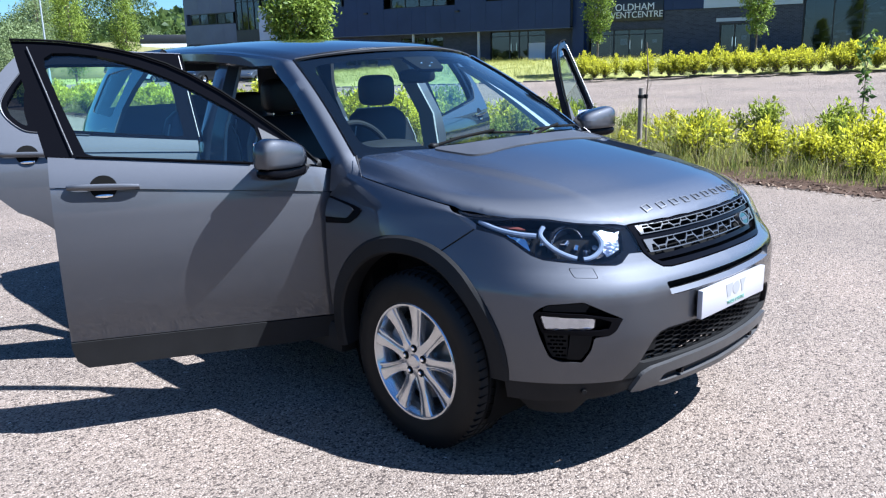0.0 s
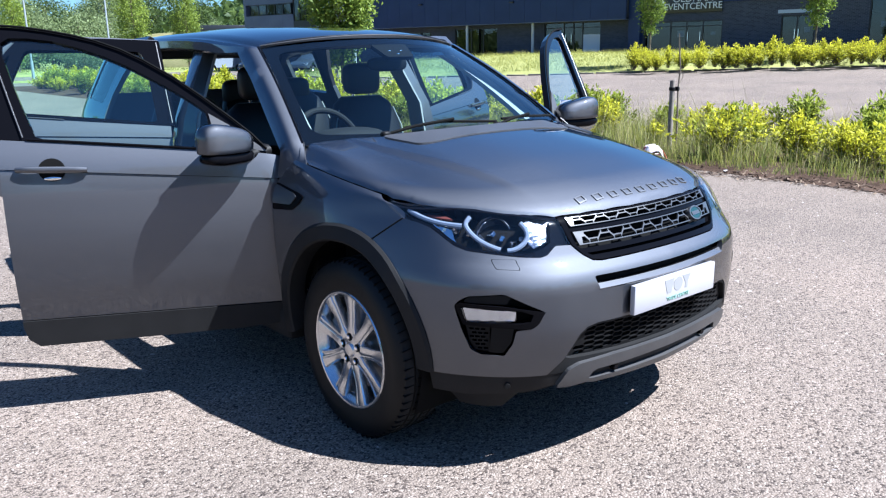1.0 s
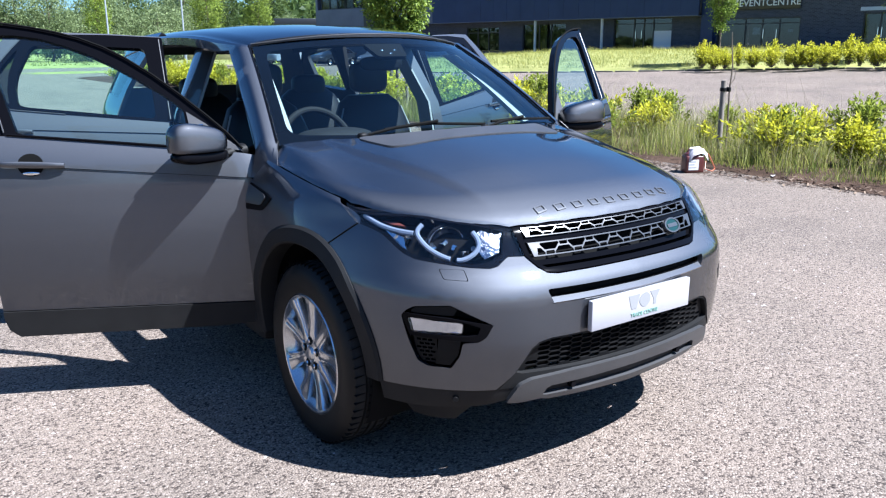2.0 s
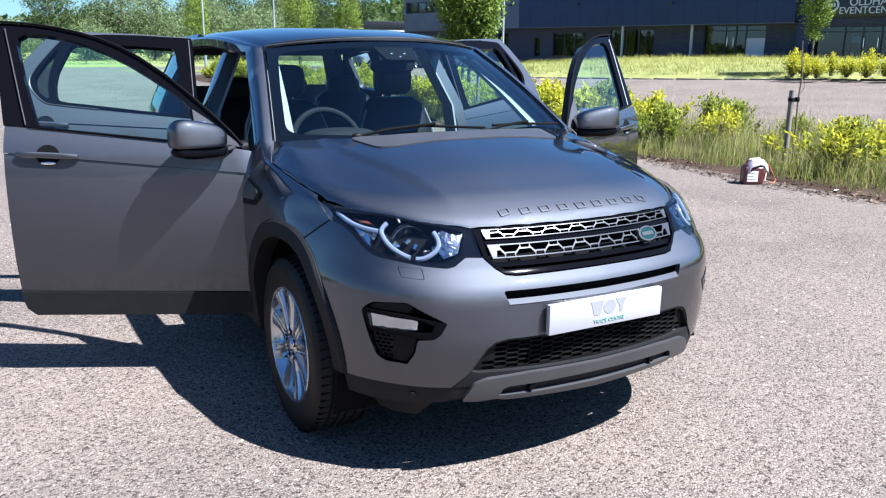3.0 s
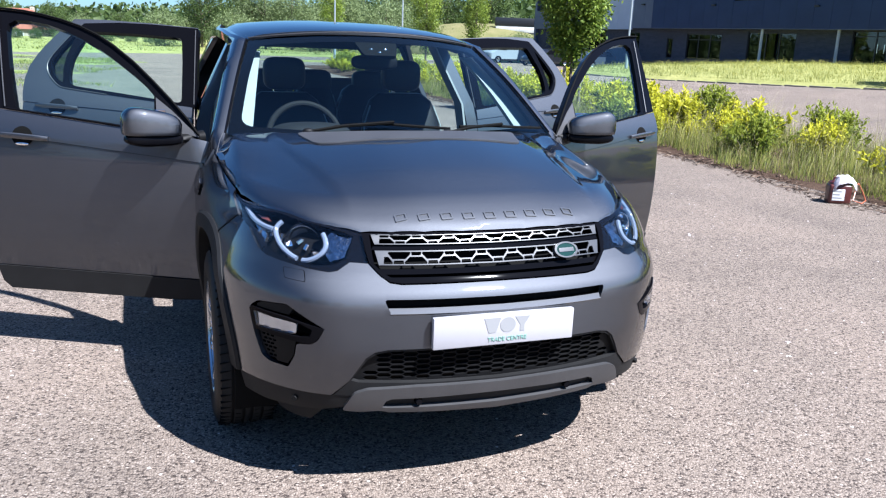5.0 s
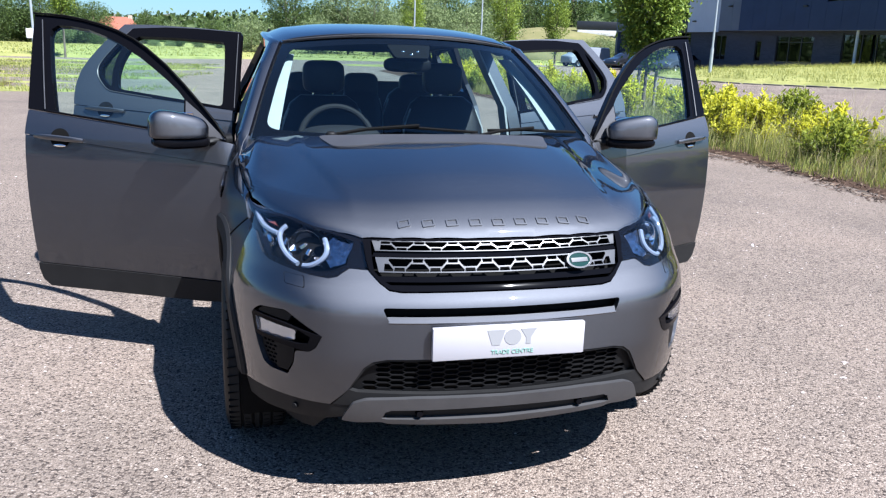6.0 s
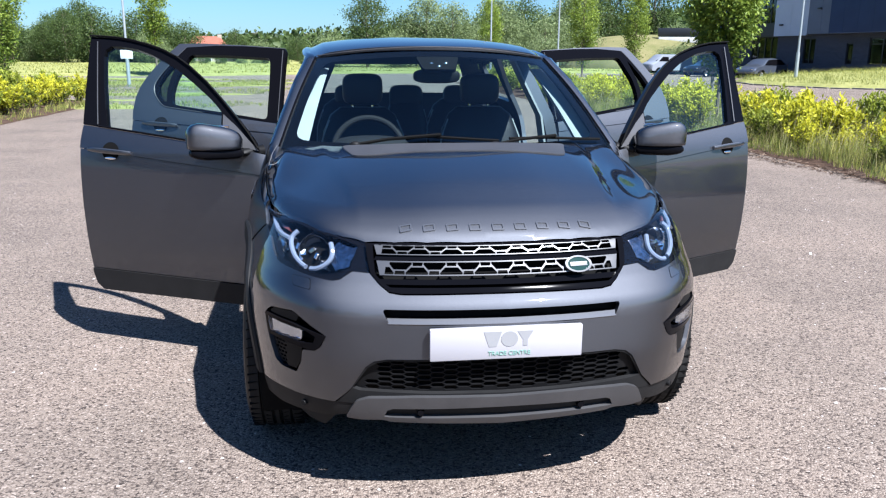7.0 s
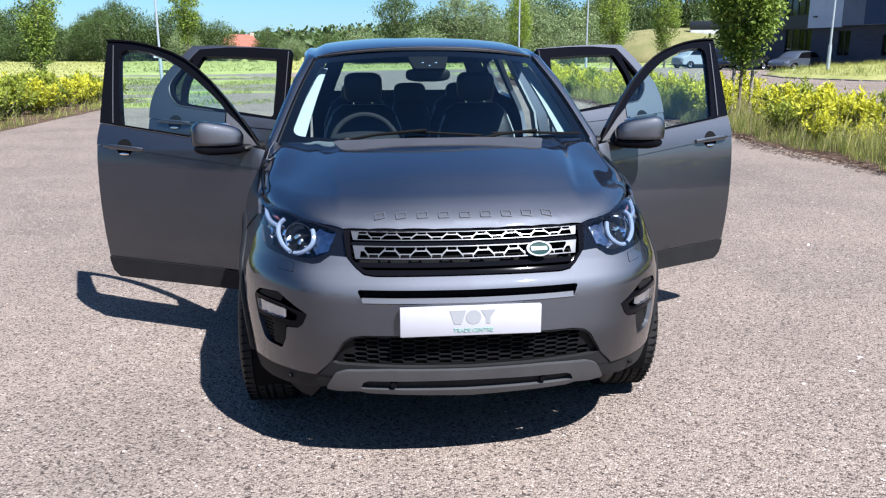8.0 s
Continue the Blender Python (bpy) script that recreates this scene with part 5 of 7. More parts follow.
for q in (1, -1):
    # front door
    hub, m = door_axis(q, HINGE_F, OPEN_F)
    crease = lambda y: 1.075 + 0.085 * (y - 1.655) / 1.055
    belt = lambda y: 1.19 + 0.095 * (y - 1.655) / 1.055
    low_skin = flank_poly([(0.53, 0.425), (1.655, 0.432)] + [(y, crease(y)) for y in np.linspace(1.655, 0.53, 9)])
    door = patch("front_door", skin, low_skin, PAINT, car, flank=q, step=0.045, rim=0.03, hub=hub, label="open front door in grey metallic paint")
    door.matrix_basis = m
    patch("upper_panel", skin, flank_poly([(y, crease(y) + 0.002) for y in np.linspace(0.53, 1.655, 9)] + [(y, belt(y)) for y in np.linspace(1.655, 0.545, 9)]), PAINT, door, flank=q, step=0.045, off=0.005, rim=0.02, hub=hub)
    patch("door_cladding", skin, flank_poly([(0.53, 0.328), (0.75, 0.312), (1.60, 0.311), (1.640, 0.345), (1.655, 0.40), (1.655, 0.428), (0.53, 0.421)]), CLADDING, door, flank=q, step=0.045, off=0.006, rim=0.03, hub=hub)
    frame_top = [(1.772, 1.645), (1.68, 1.642), (1.58, 1.635), (1.48, 1.621), (1.38, 1.601), (1.28, 1.575), (1.18, 1.538), (1.09, 1.493), (0.97, 1.420), (0.86, 1.340), (0.75, 1.254), (0.66, 1.178), (0.60, 1.115)]
    glass = [(0.815, 1.127), (1.20, 1.160), (1.48, 1.186), (1.518, 1.20), (1.560, 1.30), (1.600, 1.40), (1.650, 1.545), (1.650, 1.575), (1.62, 1.594), (1.55, 1.593), (1.45, 1.580), (1.35, 1.552), (1.25, 1.516), (1.15, 1.470), (1.05, 1.414), (0.95, 1.354), (0.885, 1.310), (0.845, 1.276)]
    patch("window_frame", skin, flank_poly([(1.665, 1.196), (1.70, 1.34), (1.735, 1.49)] + frame_top + [(0.60, 1.10)] + [(y, belt(y) + 0.004) for y in (0.75, 1.0, 1.3)]), BLACK_GLOSS, door, flank=q, holes=[flank_poly(glass)], step=0.04, off=-0.002, rim=0.035, hub=hub)
    patch("door_window", skin, flank_poly(grow_in(glass, -0.02)), SIDE_GLASS, door, flank=q, step=0.08, off=-0.014, rim=0.004, hub=hub).visible_shadow = False
    patch("sail_panel", skin, flank_poly([(0.60, 1.106), (0.80, 1.128), (0.833, 1.268), (0.75, 1.218), (0.66, 1.152), (0.605, 1.112)]), SAIL, door, flank=q, step=0.04, off=0.003, rim=0.008, hub=hub)
    seal(door, q, [(1.563, 1.195), (1.600, 1.30), (1.634, 1.40), (1.672, 1.51), (1.710, 1.615)], hub, 0.003, SKID)
    seal(door, q, frame_top, hub, 0.005, VOID)
    seal(door, q, [(y, belt(y) + 0.006) for y in np.linspace(0.88, 1.55, 8)], hub, 0.006)
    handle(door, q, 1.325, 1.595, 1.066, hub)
    # inner side
    inner = [(0.62, 0.36), (1.63, 0.36), (1.64, 1.14), (0.62, 1.06)]
    patch("door_card", skin, flank_poly(inner), SOFT, door, flank=q, step=0.08, off=-0.075, rim=-0.07, hub=hub)
    # mirror: placed as it stands with the door open
    inv = m.inverted()
    cx, cy, cz = q * 1.112, 0.575, 1.168
    lean = Matrix.Rotation(-q * radians(20), 4, "Z")
    place = inv @ Matrix.Translation((cx, cy, cz)) @ lean
    mirror_parts(door, q, place)

    # rear door
    hub, m = door_axis(q, HINGE_R, OPEN_R)
    arc = [(y, z) for y, z in reversed(arch(2.741, 0.392, 0.480, 112, 176, 10))]
    crease = lambda y: 1.085 + 0.05 * (y - 1.675)
    low_skin = flank_poly([(1.675, 0.425), (2.255, 0.425)] + arc + [(2.655, 0.93), (2.705, 1.06), (2.705, 1.137)] + [(y, crease(y)) for y in np.linspace(2.70, 1.675, 9)])
    door = patch("rear_door", skin, low_skin, PAINT, car, flank=q, step=0.045, rim=0.03, hub=hub, label="open rear door in grey metallic paint")
    door.matrix_basis = m
    edge_r = [(2.706, 1.14), (2.716, 1.20), (2.718, 1.27), (2.705, 1.34), (2.668, 1.41), (2.625, 1.47), (2.56, 1.545), (2.485, 1.618)]
    light = [(1.70, 1.146), (2.10, 1.186), (2.42, 1.218), (2.50, 1.236), (2.565, 1.293), (2.592, 1.36), (2.555, 1.43), (2.50, 1.50), (2.455, 1.556), (2.42, 1.590), (2.1, 1.585), (1.76, 1.568)]
    patch("upper_panel", skin, flank_poly([(y, crease(y) + 0.002) for y in np.linspace(1.675, 2.70, 9)] + edge_r + [(2.3, 1.620), (2.0, 1.610), (1.715, 1.592), (1.685, 1.40)]), PAINT, door, flank=q, holes=[rounded(flank_poly(light), 0.02, 3)], step=0.045, off=0.005, rim=0.03, hub=hub)
    glass = [(1.742, 1.164), (2.10, 1.203), (2.40, 1.234), (2.435, 1.25), (2.452, 1.32), (2.445, 1.40), (2.380, 1.548), (2.1, 1.545), (1.802, 1.530), (1.775, 1.40)]
    quarter = [(2.475, 1.250), (2.505, 1.262), (2.55, 1.303), (2.570, 1.358), (2.53, 1.43), (2.475, 1.502), (2.448, 1.53), (2.487, 1.40), (2.490, 1.32)]
    patch("window_frame", skin, rounded(flank_poly([(1.648, 1.143), (2.10, 1.184), (2.42, 1.216), (2.502, 1.233), (2.568, 1.291), (2.595, 1.36), (2.558, 1.432), (2.503, 1.502), (2.458, 1.558), (2.422, 1.594), (2.2, 1.606), (2.0, 1.603), (1.708, 1.588), (1.685, 1.40)]), 0.012, 3), BLACK_GLOSS, door, flank=q,
          holes=[rounded(flank_poly(glass), 0.03, 4), rounded(flank_poly(quarter), 0.012, 2)], step=0.04, off=0.0075, rim=0.035, hub=hub)
    patch("door_window", skin, flank_poly(grow_in(glass, -0.04)), SIDE_GLASS, door, flank=q, step=0.08, off=-0.012, rim=0.004, hub=hub).visible_shadow = False
    patch("quarter_light", skin, flank_poly(grow_in(quarter, -0.05)), DARK_GLASS, door, flank=q, step=0.08, off=-0.012, rim=0.004, hub=hub).visible_shadow = False
    seal(door, q, [(1.668, 1.16), (1.70, 1.40), (1.725, 1.578)], hub, 0.003, SKID)
    bow = cubic([(0, 2.425, 1.590), (1, 2.475, 1.536), (2, 2.545, 1.448), (3, 2.592, 1.365), (4, 2.572, 1.295), (5, 2.505, 1.236), (6, 2.42, 1.217), (7, 2.2, 1.195)])
    seal(door, q, [tuple(p) for p in bow(np.linspace(0, 7, 36))], hub, 0.003, SKID)
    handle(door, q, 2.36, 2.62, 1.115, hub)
    patch("door_card", skin, flank_poly([(1.70, 0.45), (2.22, 0.45), (2.30, 0.65), (2.55, 0.93), (2.66, 1.13), (1.70, 1.10)]), SOFT, door, flank=q, step=0.08, off=-0.075, rim=-0.07, hub=hub)
    patch("door_cladding", skin, flank_poly([(1.675, 0.311), (2.25, 0.311), (2.255, 0.421), (1.675, 0.421)]), CLADDING, door, flank=q, step=0.045, off=0.006, rim=0.03, hub=hub)

# cabin
part("cabin_floor", soft_box(-0.78, 0.78, 0.45, 3.5, 0.27, 0.36, 0.02), SOFT, car)
part("bulkhead", soft_box(-0.82, 0.82, 0.36, 0.44, 0.30, 1.06, 0.02), VOID, car)
dash = part("dashboard", loft([[(x, y + 0.10 * (x / 0.75) ** 2, z) for x in np.linspace(-0.76, 0.76, 17)] for y, z in ((0.34, 1.085), (0.55, 1.105), (0.72, 1.100), (0.80, 1.075), (0.84, 0.99), (0.82, 0.80), (0.74, 0.62))]), SOFT, car)
part("instrument_hood", lump((-0.36, 0.78, 1.10), (0.20, 0.12, 0.055), 2.6, 12), SOFT, dash)
# Unseen near-black block, added so nothing shows through the engine bay.
part("engine_bay_block", soft_box(-0.70, 0.70, -0.55, 0.36, 0.30, 0.86, 0.05), VOID, car)
turn = Matrix.Translation((-0.36, 0.96, 1.055)) @ Matrix.Rotation(radians(66), 4, "X")
wheel_rim = [turn @ Vector((0.188 * math.cos(a), 0.188 * math.sin(a), 0)) for a in (2 * math.pi * k / 40 for k in range(41))]
steer = part("steering_wheel", tube(wheel_rim, 0.016, 10), SOFT, car, "black leather steering wheel")
part("wheel_boss", moved(lump((0, -0.01, -0.01), (0.085, 0.07, 0.03), 2.6, 10), turn), SOFT, steer)
for a in (0, 180, 270):
    part("wheel_spoke", moved(soft_box(0.05, 0.18, -0.020, 0.020, -0.010, 0.006, 0.005), turn @ Matrix.Rotation(radians(a), 4, "Z")), SILVER if a < 270 else SOFT, steer)


def seat(x, y, name="seat", wide=0.26, rest=1.365):
    s = part(name, lump((x, y - 0.30, 0.62), (wide, 0.28, 0.11), 3.2, 12), LEATHER, car, "black leather seat with pale piping")
    rows = []
    for z, w, d, dy in ((0.60, 0.22, 0.09, 0.0), (0.75, 0.255, 0.10, 0.02), (0.95, 0.262, 0.095, 0.06), (1.10, 0.245, 0.085, 0.09), (1.20, 0.20, 0.07, 0.11), (1.245, 0.14, 0.045, 0.12)):
        w = w * wide / 0.26
        rows.append([(x + w * math.copysign(abs(math.cos(a)) ** 0.6, math.cos(a)), y + dy + d * math.copysign(abs(math.sin(a)) ** 0.6, math.sin(a)), z) for a in (2 * math.pi * k / 24 for k in range(24))])
    part("backrest", loft(rows, True, True), LEATHER, s)
    part("headrest", lump((x, y + 0.11, rest - 0.012), (0.124, 0.058, 0.096), 4.0, 12), LEATHER, s)
    for q in (-1, 1):
        part("headrest_post", tube([(x + 0.06 * q, y + 0.12, 1.20), (x + 0.06 * q, y + 0.12, rest - 0.045)], 0.007, 8), CHROME, s)
        part("piping", tube([(x + q * (w + 0.002), y + dy - 0.045, z) for z, w, dy in ((0.66, 0.23 * wide / 0.26, 0.01), (0.85, 0.258 * wide / 0.26, 0.04), (1.05, 0.25 * wide / 0.26, 0.08), (1.17, 0.205 * wide / 0.26, 0.105))], 0.005, 6), PALE_TRIM, s)


seat(-0.36, 1.56)
seat(0.38, 1.62)
seat(-0.40, 2.52, "rear_seat", rest=1.262)
seat(0.40, 2.52, "rear_seat", rest=1.262)
seat(0.0, 2.54, "rear_seat", 0.16, 1.262)
rear_view = part("rear_view_mirror", lump((0.0, 0.93, 1.452), (0.125, 0.022, 0.038), 3.2, 12), BLACK, car)
part("mirror_stem", tube([(0.0, 0.90, 1.54), (0.0, 0.92, 1.47)], 0.012, 8), BLACK, rear_view)
part("headliner", loft([[(x, y, 1.555 - 0.03 * (x / 0.6) ** 2 + 0.02 * math.sin((y - 1.0) * 1.3)) for x in np.linspace(-0.62, 0.62, 9)] for y in np.linspace(1.10, 3.3, 9)]), SOFT, car)
part("load_cover", box(-0.60, 0.60, 2.75, 3.45, 1.00, 1.02), SOFT, car)

# wipers
def wiper(u0, u1, pivot):
    us = np.linspace(u0, u1, 11)
    pts = [screen(np.array([u]), np.array([w]))[0] + np.array((0, -0.014, 0.012)) for u, w in zip(us, np.interp(us, (u0, (u0 * 0.6 + u1 * 0.4), u1), (0.058, 0.085, 0.046) if u0 < 0 else (0.062, 0.062, 0.030)))]
    w = part("wiper", tube(pts, 0.007, 6), VOID, car, "black wiper resting on the windscreen foot")
    a, b = screen(np.array([pivot]), np.array([0.022]))[0] + np.array((0, -0.030, 0.010)), pts[5]
    part("wiper_arm", tube([a, a * 0.6 + b * 0.4 + np.array((0, -0.010, 0.014)), b + np.array((0, -0.004, 0.012))], 0.008, 6), VOID, w)
    part("wiper_pivot", lump(tuple(a), (0.024, 0.020, 0.016), 2.6, 8), BLACK, w)


wiper(-0.42, 0.27, -0.57)
wiper(0.34, 0.94, 0.24)
part("cowl_grille", loft([[(x, y + 0.26 * (x / 0.8) ** 2, z - 0.045 * (x / 0.8) ** 2) for x in np.linspace(-0.72, 0.72, 25)] for y, z in ((0.17, 1.140), (0.24, 1.150), (0.30, 1.138))]), BLACK, car)


# ---- plants ----
def foliage(name, low, high, glow=0.45, split=None):
    """Leaf colour by leaf and by height, fresh growth above and shaded depths painted darker below, with light coming
    through.
    """
    m = bpy.data.materials.new(name)
    m.use_nodes = True
    t = m.node_tree
    b = t.nodes["Principled BSDF"]
    b.inputs["Roughness"].default_value = 0.55
    b.inputs["Specular IOR Level"].default_value = 0.3
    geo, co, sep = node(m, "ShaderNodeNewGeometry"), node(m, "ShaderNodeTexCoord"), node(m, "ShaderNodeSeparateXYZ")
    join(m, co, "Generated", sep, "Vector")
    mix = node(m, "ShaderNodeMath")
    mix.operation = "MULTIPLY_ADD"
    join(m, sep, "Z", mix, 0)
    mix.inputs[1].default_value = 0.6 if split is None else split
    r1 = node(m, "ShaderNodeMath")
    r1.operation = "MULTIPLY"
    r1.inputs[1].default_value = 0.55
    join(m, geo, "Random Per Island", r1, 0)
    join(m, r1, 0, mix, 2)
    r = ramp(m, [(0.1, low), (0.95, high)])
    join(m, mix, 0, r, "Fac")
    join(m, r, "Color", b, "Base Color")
    tl, ms = node(m, "ShaderNodeBsdfTranslucent"), node(m, "ShaderNodeMixShader")
    join(m, r, "Color", tl, "Color")
    ms.inputs[0].default_value = glow
    join(m, b, "BSDF", ms, 1)
    join(m, tl, "BSDF", ms, 2)
    join(m, ms, "Shader", t.nodes["Material Output"], "Surface")
    return m


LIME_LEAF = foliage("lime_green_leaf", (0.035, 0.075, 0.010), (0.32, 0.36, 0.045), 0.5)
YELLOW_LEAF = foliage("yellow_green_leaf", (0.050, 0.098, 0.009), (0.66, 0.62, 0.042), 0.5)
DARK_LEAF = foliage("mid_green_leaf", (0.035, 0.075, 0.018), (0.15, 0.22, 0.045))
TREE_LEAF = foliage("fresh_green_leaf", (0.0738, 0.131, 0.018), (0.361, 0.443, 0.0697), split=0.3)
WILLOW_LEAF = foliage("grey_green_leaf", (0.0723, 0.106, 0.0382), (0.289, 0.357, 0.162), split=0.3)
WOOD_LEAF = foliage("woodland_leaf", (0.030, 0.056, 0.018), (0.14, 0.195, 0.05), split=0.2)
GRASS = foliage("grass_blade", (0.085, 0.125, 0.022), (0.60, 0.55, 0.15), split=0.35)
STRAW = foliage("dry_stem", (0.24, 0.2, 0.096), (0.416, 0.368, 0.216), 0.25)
BARK = mottled("grey_brown_bark", (0.07, 0.055, 0.042), (0.20, 0.165, 0.13), 12, 0.9, 0.7, 90, spec=0.1, distance=0.01)
STAKE = mottled("weathered_stake", (0.10, 0.085, 0.07), (0.24, 0.21, 0.18), 9, 0.9, 0.5, 120)


def leaves(p, d, size, wide=0.4, curl=0.25, r=None):
    """Leaf blades: base points p, directions d, lengths size: folded diamonds of two triangles each side."""
    n = len(p)
    side = np.cross(d, r.normal(size=(n, 3)))
    side /= np.maximum(np.linalg.norm(side, axis=1, keepdims=True), 1e-6)
    up = np.cross(side, d)
    l = size[:, None]
    a, b, c, e = p, p + d * l * 0.5 + side * l * wide * 0.5 + up * l * curl * 0.3, p + d * l - up * l * curl * 0.25, p + d * l * 0.5 - side * l * wide * 0.5 + up * l * curl * 0.3
    v = np.stack([a, b, c, e], 1).reshape(-1, 3)
    k = np.arange(n)[:, None] * 4
    return v, np.concatenate([k + np.array([[0, 1, 2]]), k + np.array([[0, 2, 3]])], 1).reshape(-1, 3)


def unit(v):
    return v / np.maximum(np.linalg.norm(v, axis=1, keepdims=True), 1e-9)


def shrub_shape(seed, wide=0.5, tall=0.9, shoots=34, per=30, size=0.094):
    r = np.random.default_rng(seed)
    stems, ps, ds, ss = [], [], [], []
    for i in range(shoots):
        a, lean = r.uniform(0, 6.28), abs(r.normal(0, 0.5))
        h = tall * r.uniform(0.55, 1.08) * (1 - 0.25 * min(1, lean))
        tip = np.array((math.cos(a) * wide * lean, math.sin(a) * wide * lean, h))
        base = np.array((math.cos(a), math.sin(a), 0)) * r.uniform(0, 0.08)
        bend = np.array((math.cos(a), math.sin(a), 0)) * wide * 0.35 * lean + np.array((0, 0, h * 0.15))
        u = np.linspace(0, 1, 4)[:, None]
        path = base * (1 - u) + tip * u + bend * (u * (1 - u)) * 2
        stems.append(tube(path, 0.006, 3, 0.4))
        u = np.sort(r.uniform(0.04, 1.0, per) ** 0.55)[:, None]
        q = base * (1 - u) + tip * u + bend * (u * (1 - u)) * 2 + r.normal(0, 0.035, (per, 3))
        out = r.normal(0, 1, (per, 3)) + (tip - base) * 1.1
        ps.append(q), ds.append(unit(out)), ss.append(size * r.uniform(0.6, 1.35, per))
    return stems, leaves(np.concatenate(ps), np.concatenate(ds), np.concatenate(ss), 0.42, 0.3, r)


def shrub(seed, mat, label, **k):
    s = thing("shrub", label, "shrub", "shrubs in the planting beds")
    stems, (v, f) = shrub_shape(seed, **k)
    part("woody_base", merge(*stems), BARK, s)
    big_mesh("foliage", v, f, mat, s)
    return s


def tree_shape(seed, crown, count, size, clumps, rough=0.25):
    """Leaves in clumps inside a crown; crown(h, a) gives the reach at the height share h and the angle a."""
    r = np.random.default_rng(seed)
    c = []
    while len(c) < clumps:
        h, a = r.uniform(0, 1), r.uniform(0, 6.28)
        reach = crown(h, a) * (1 + rough * noise.noise(Vector((math.cos(a) * 1.7, math.sin(a) * 1.7, h * 4 + seed))))
        if r.random() < reach / crown(0.4, a):
            c.append((reach * r.uniform(0.45, 1.0) * math.cos(a), reach * r.uniform(0.45, 1.0) * math.sin(a), h))
    c = np.array(c)
    return r, c


def tree(name, seed, tall, trunk, low, wide, mat, label, count=3000, size=0.12, clumps=130, peak=0.4, group="", category="tree"):
    """A tapered trunk with limbs and a crown of leaf clumps from height low up to tall; peak: where it is widest."""
    s = thing(name, label, category, group)
    crown = lambda h, a: wide * max(0.05, (h / peak) ** 0.6 if h < peak else (max(0.0, 1 - ((h - peak) / (1 - peak)) ** 1.7)) ** 0.7 + 0.02)
    r, c = tree_shape(seed, crown, count, size, clumps)
    c[:, 2] = low + c[:, 2] * (tall - low)
    limbs = [tube([(0, 0, -0.1), (0.02 * wide, 0, tall * 0.3), (-0.02 * wide, 0.02 * wide, tall * 0.6), (0, 0, tall * 0.92)], trunk, 8, 0.15)]
    for p in c[:: max(1, len(c) // 26)]:
        z = max(low * 0.85, p[2] - 0.5 * math.hypot(p[0], p[1]) - 0.1 * tall)
        limbs.append(tube([(0, 0, z), (p[0] * 0.5, p[1] * 0.5, z * 0.4 + p[2] * 0.6), tuple(p)], trunk * 0.28, 5, 0.25))
    part("trunk", merge(*limbs), BARK, s)
    per = count // clumps
    spread = 0.31 * wide * (30 / clumps) ** 0.28
    q = np.repeat(c, per, 0) + r.normal(0, 1, (len(c) * per, 3)) * spread * np.array((1, 1, 0.8))
    d = unit(r.normal(0, 1, q.shape) + np.array((0, 0, -0.15)))
    v, f = leaves(q, d, size * r.uniform(0.6, 1.3, len(q)), 0.55, 0.3, r)
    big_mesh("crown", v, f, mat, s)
    return s


def set_down(ob, x, y, turn=0.0, k=1.0, dz=0.0):
    ob.matrix_basis = pose(x, y, float(rise(x, y)) + dz, 0, 0, turn) @ Matrix.Scale(k, 4)
    return ob


def scatter(ob, spots):
    for i, (x, y, turn, k, dz) in enumerate(spots):
        if i == 0:
            set_down(ob, x, y, turn, k, dz)
        else:
            c = copy_thing(ob, pose(0, 0, 0))
            set_down(c, x, y, turn, k, dz)


r = np.random.default_rng(21)
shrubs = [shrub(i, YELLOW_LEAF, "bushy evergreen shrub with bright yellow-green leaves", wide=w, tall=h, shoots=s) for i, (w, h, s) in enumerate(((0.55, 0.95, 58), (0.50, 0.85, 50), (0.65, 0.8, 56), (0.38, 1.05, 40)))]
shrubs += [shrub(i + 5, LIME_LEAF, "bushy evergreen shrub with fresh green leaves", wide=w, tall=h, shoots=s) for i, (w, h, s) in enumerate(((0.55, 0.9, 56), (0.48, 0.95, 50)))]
spots = [[] for _ in shrubs]
y = -5.0
while y < 42:
    dense_here = y < 3.3 or 5.4 < y < 7.5 or y > 8.0
    for row in (7.2, 8.05, 9.1):
        if r.random() < (0.92 if dense_here else 0.35) * (1 if row > 7.5 else 0.7) and not (row < 8 and 3.6 < y < 4.7):
            j = int(r.integers(0, 4)) if r.random() < 0.72 else int(r.integers(4, 6))
            k = r.uniform(0.35, 0.8) if not dense_here else r.uniform(0.52, 0.97) if y < 9 else r.uniform(0.68, 1.05)
            spots[j].append((row + r.normal(0, 0.28) + 0.012 * y, y + r.normal(0, 0.2), r.uniform(0, 360), k, 0.05))
    y += r.uniform(0.62, 0.9) if y < 12 else r.uniform(0.75, 1.1)
y = 6.5
while y < 24.3:
    for row in (-8.7, -9.7, -10.7):
        j = int(r.integers(0, 4)) if r.random() < 0.4 else int(r.integers(4, 6))
        spots[j].append((row + r.normal(0, 0.15), y + r.normal(0, 0.2), r.uniform(0, 360), r.uniform(0.85, 1.1), 0.04))
    y += r.uniform(0.7, 0.95)
for u in np.arange(0, 1, 0.036):
    x, yy = 25.0 + (33.2 - 25.0) * u, 18.2 + (1.0 - 18.2) * u
    for q in range(2):
        j = int(r.integers(0, 4))
        spots[j].append((x + 0.6 * q + r.normal(0, 0.2), yy + 0.3 * q + r.normal(0, 0.2), r.uniform(0, 360), r.uniform(0.7, 1.12), 0.15))
for s, sp in zip(shrubs, spots):
    scatter(s, sp)


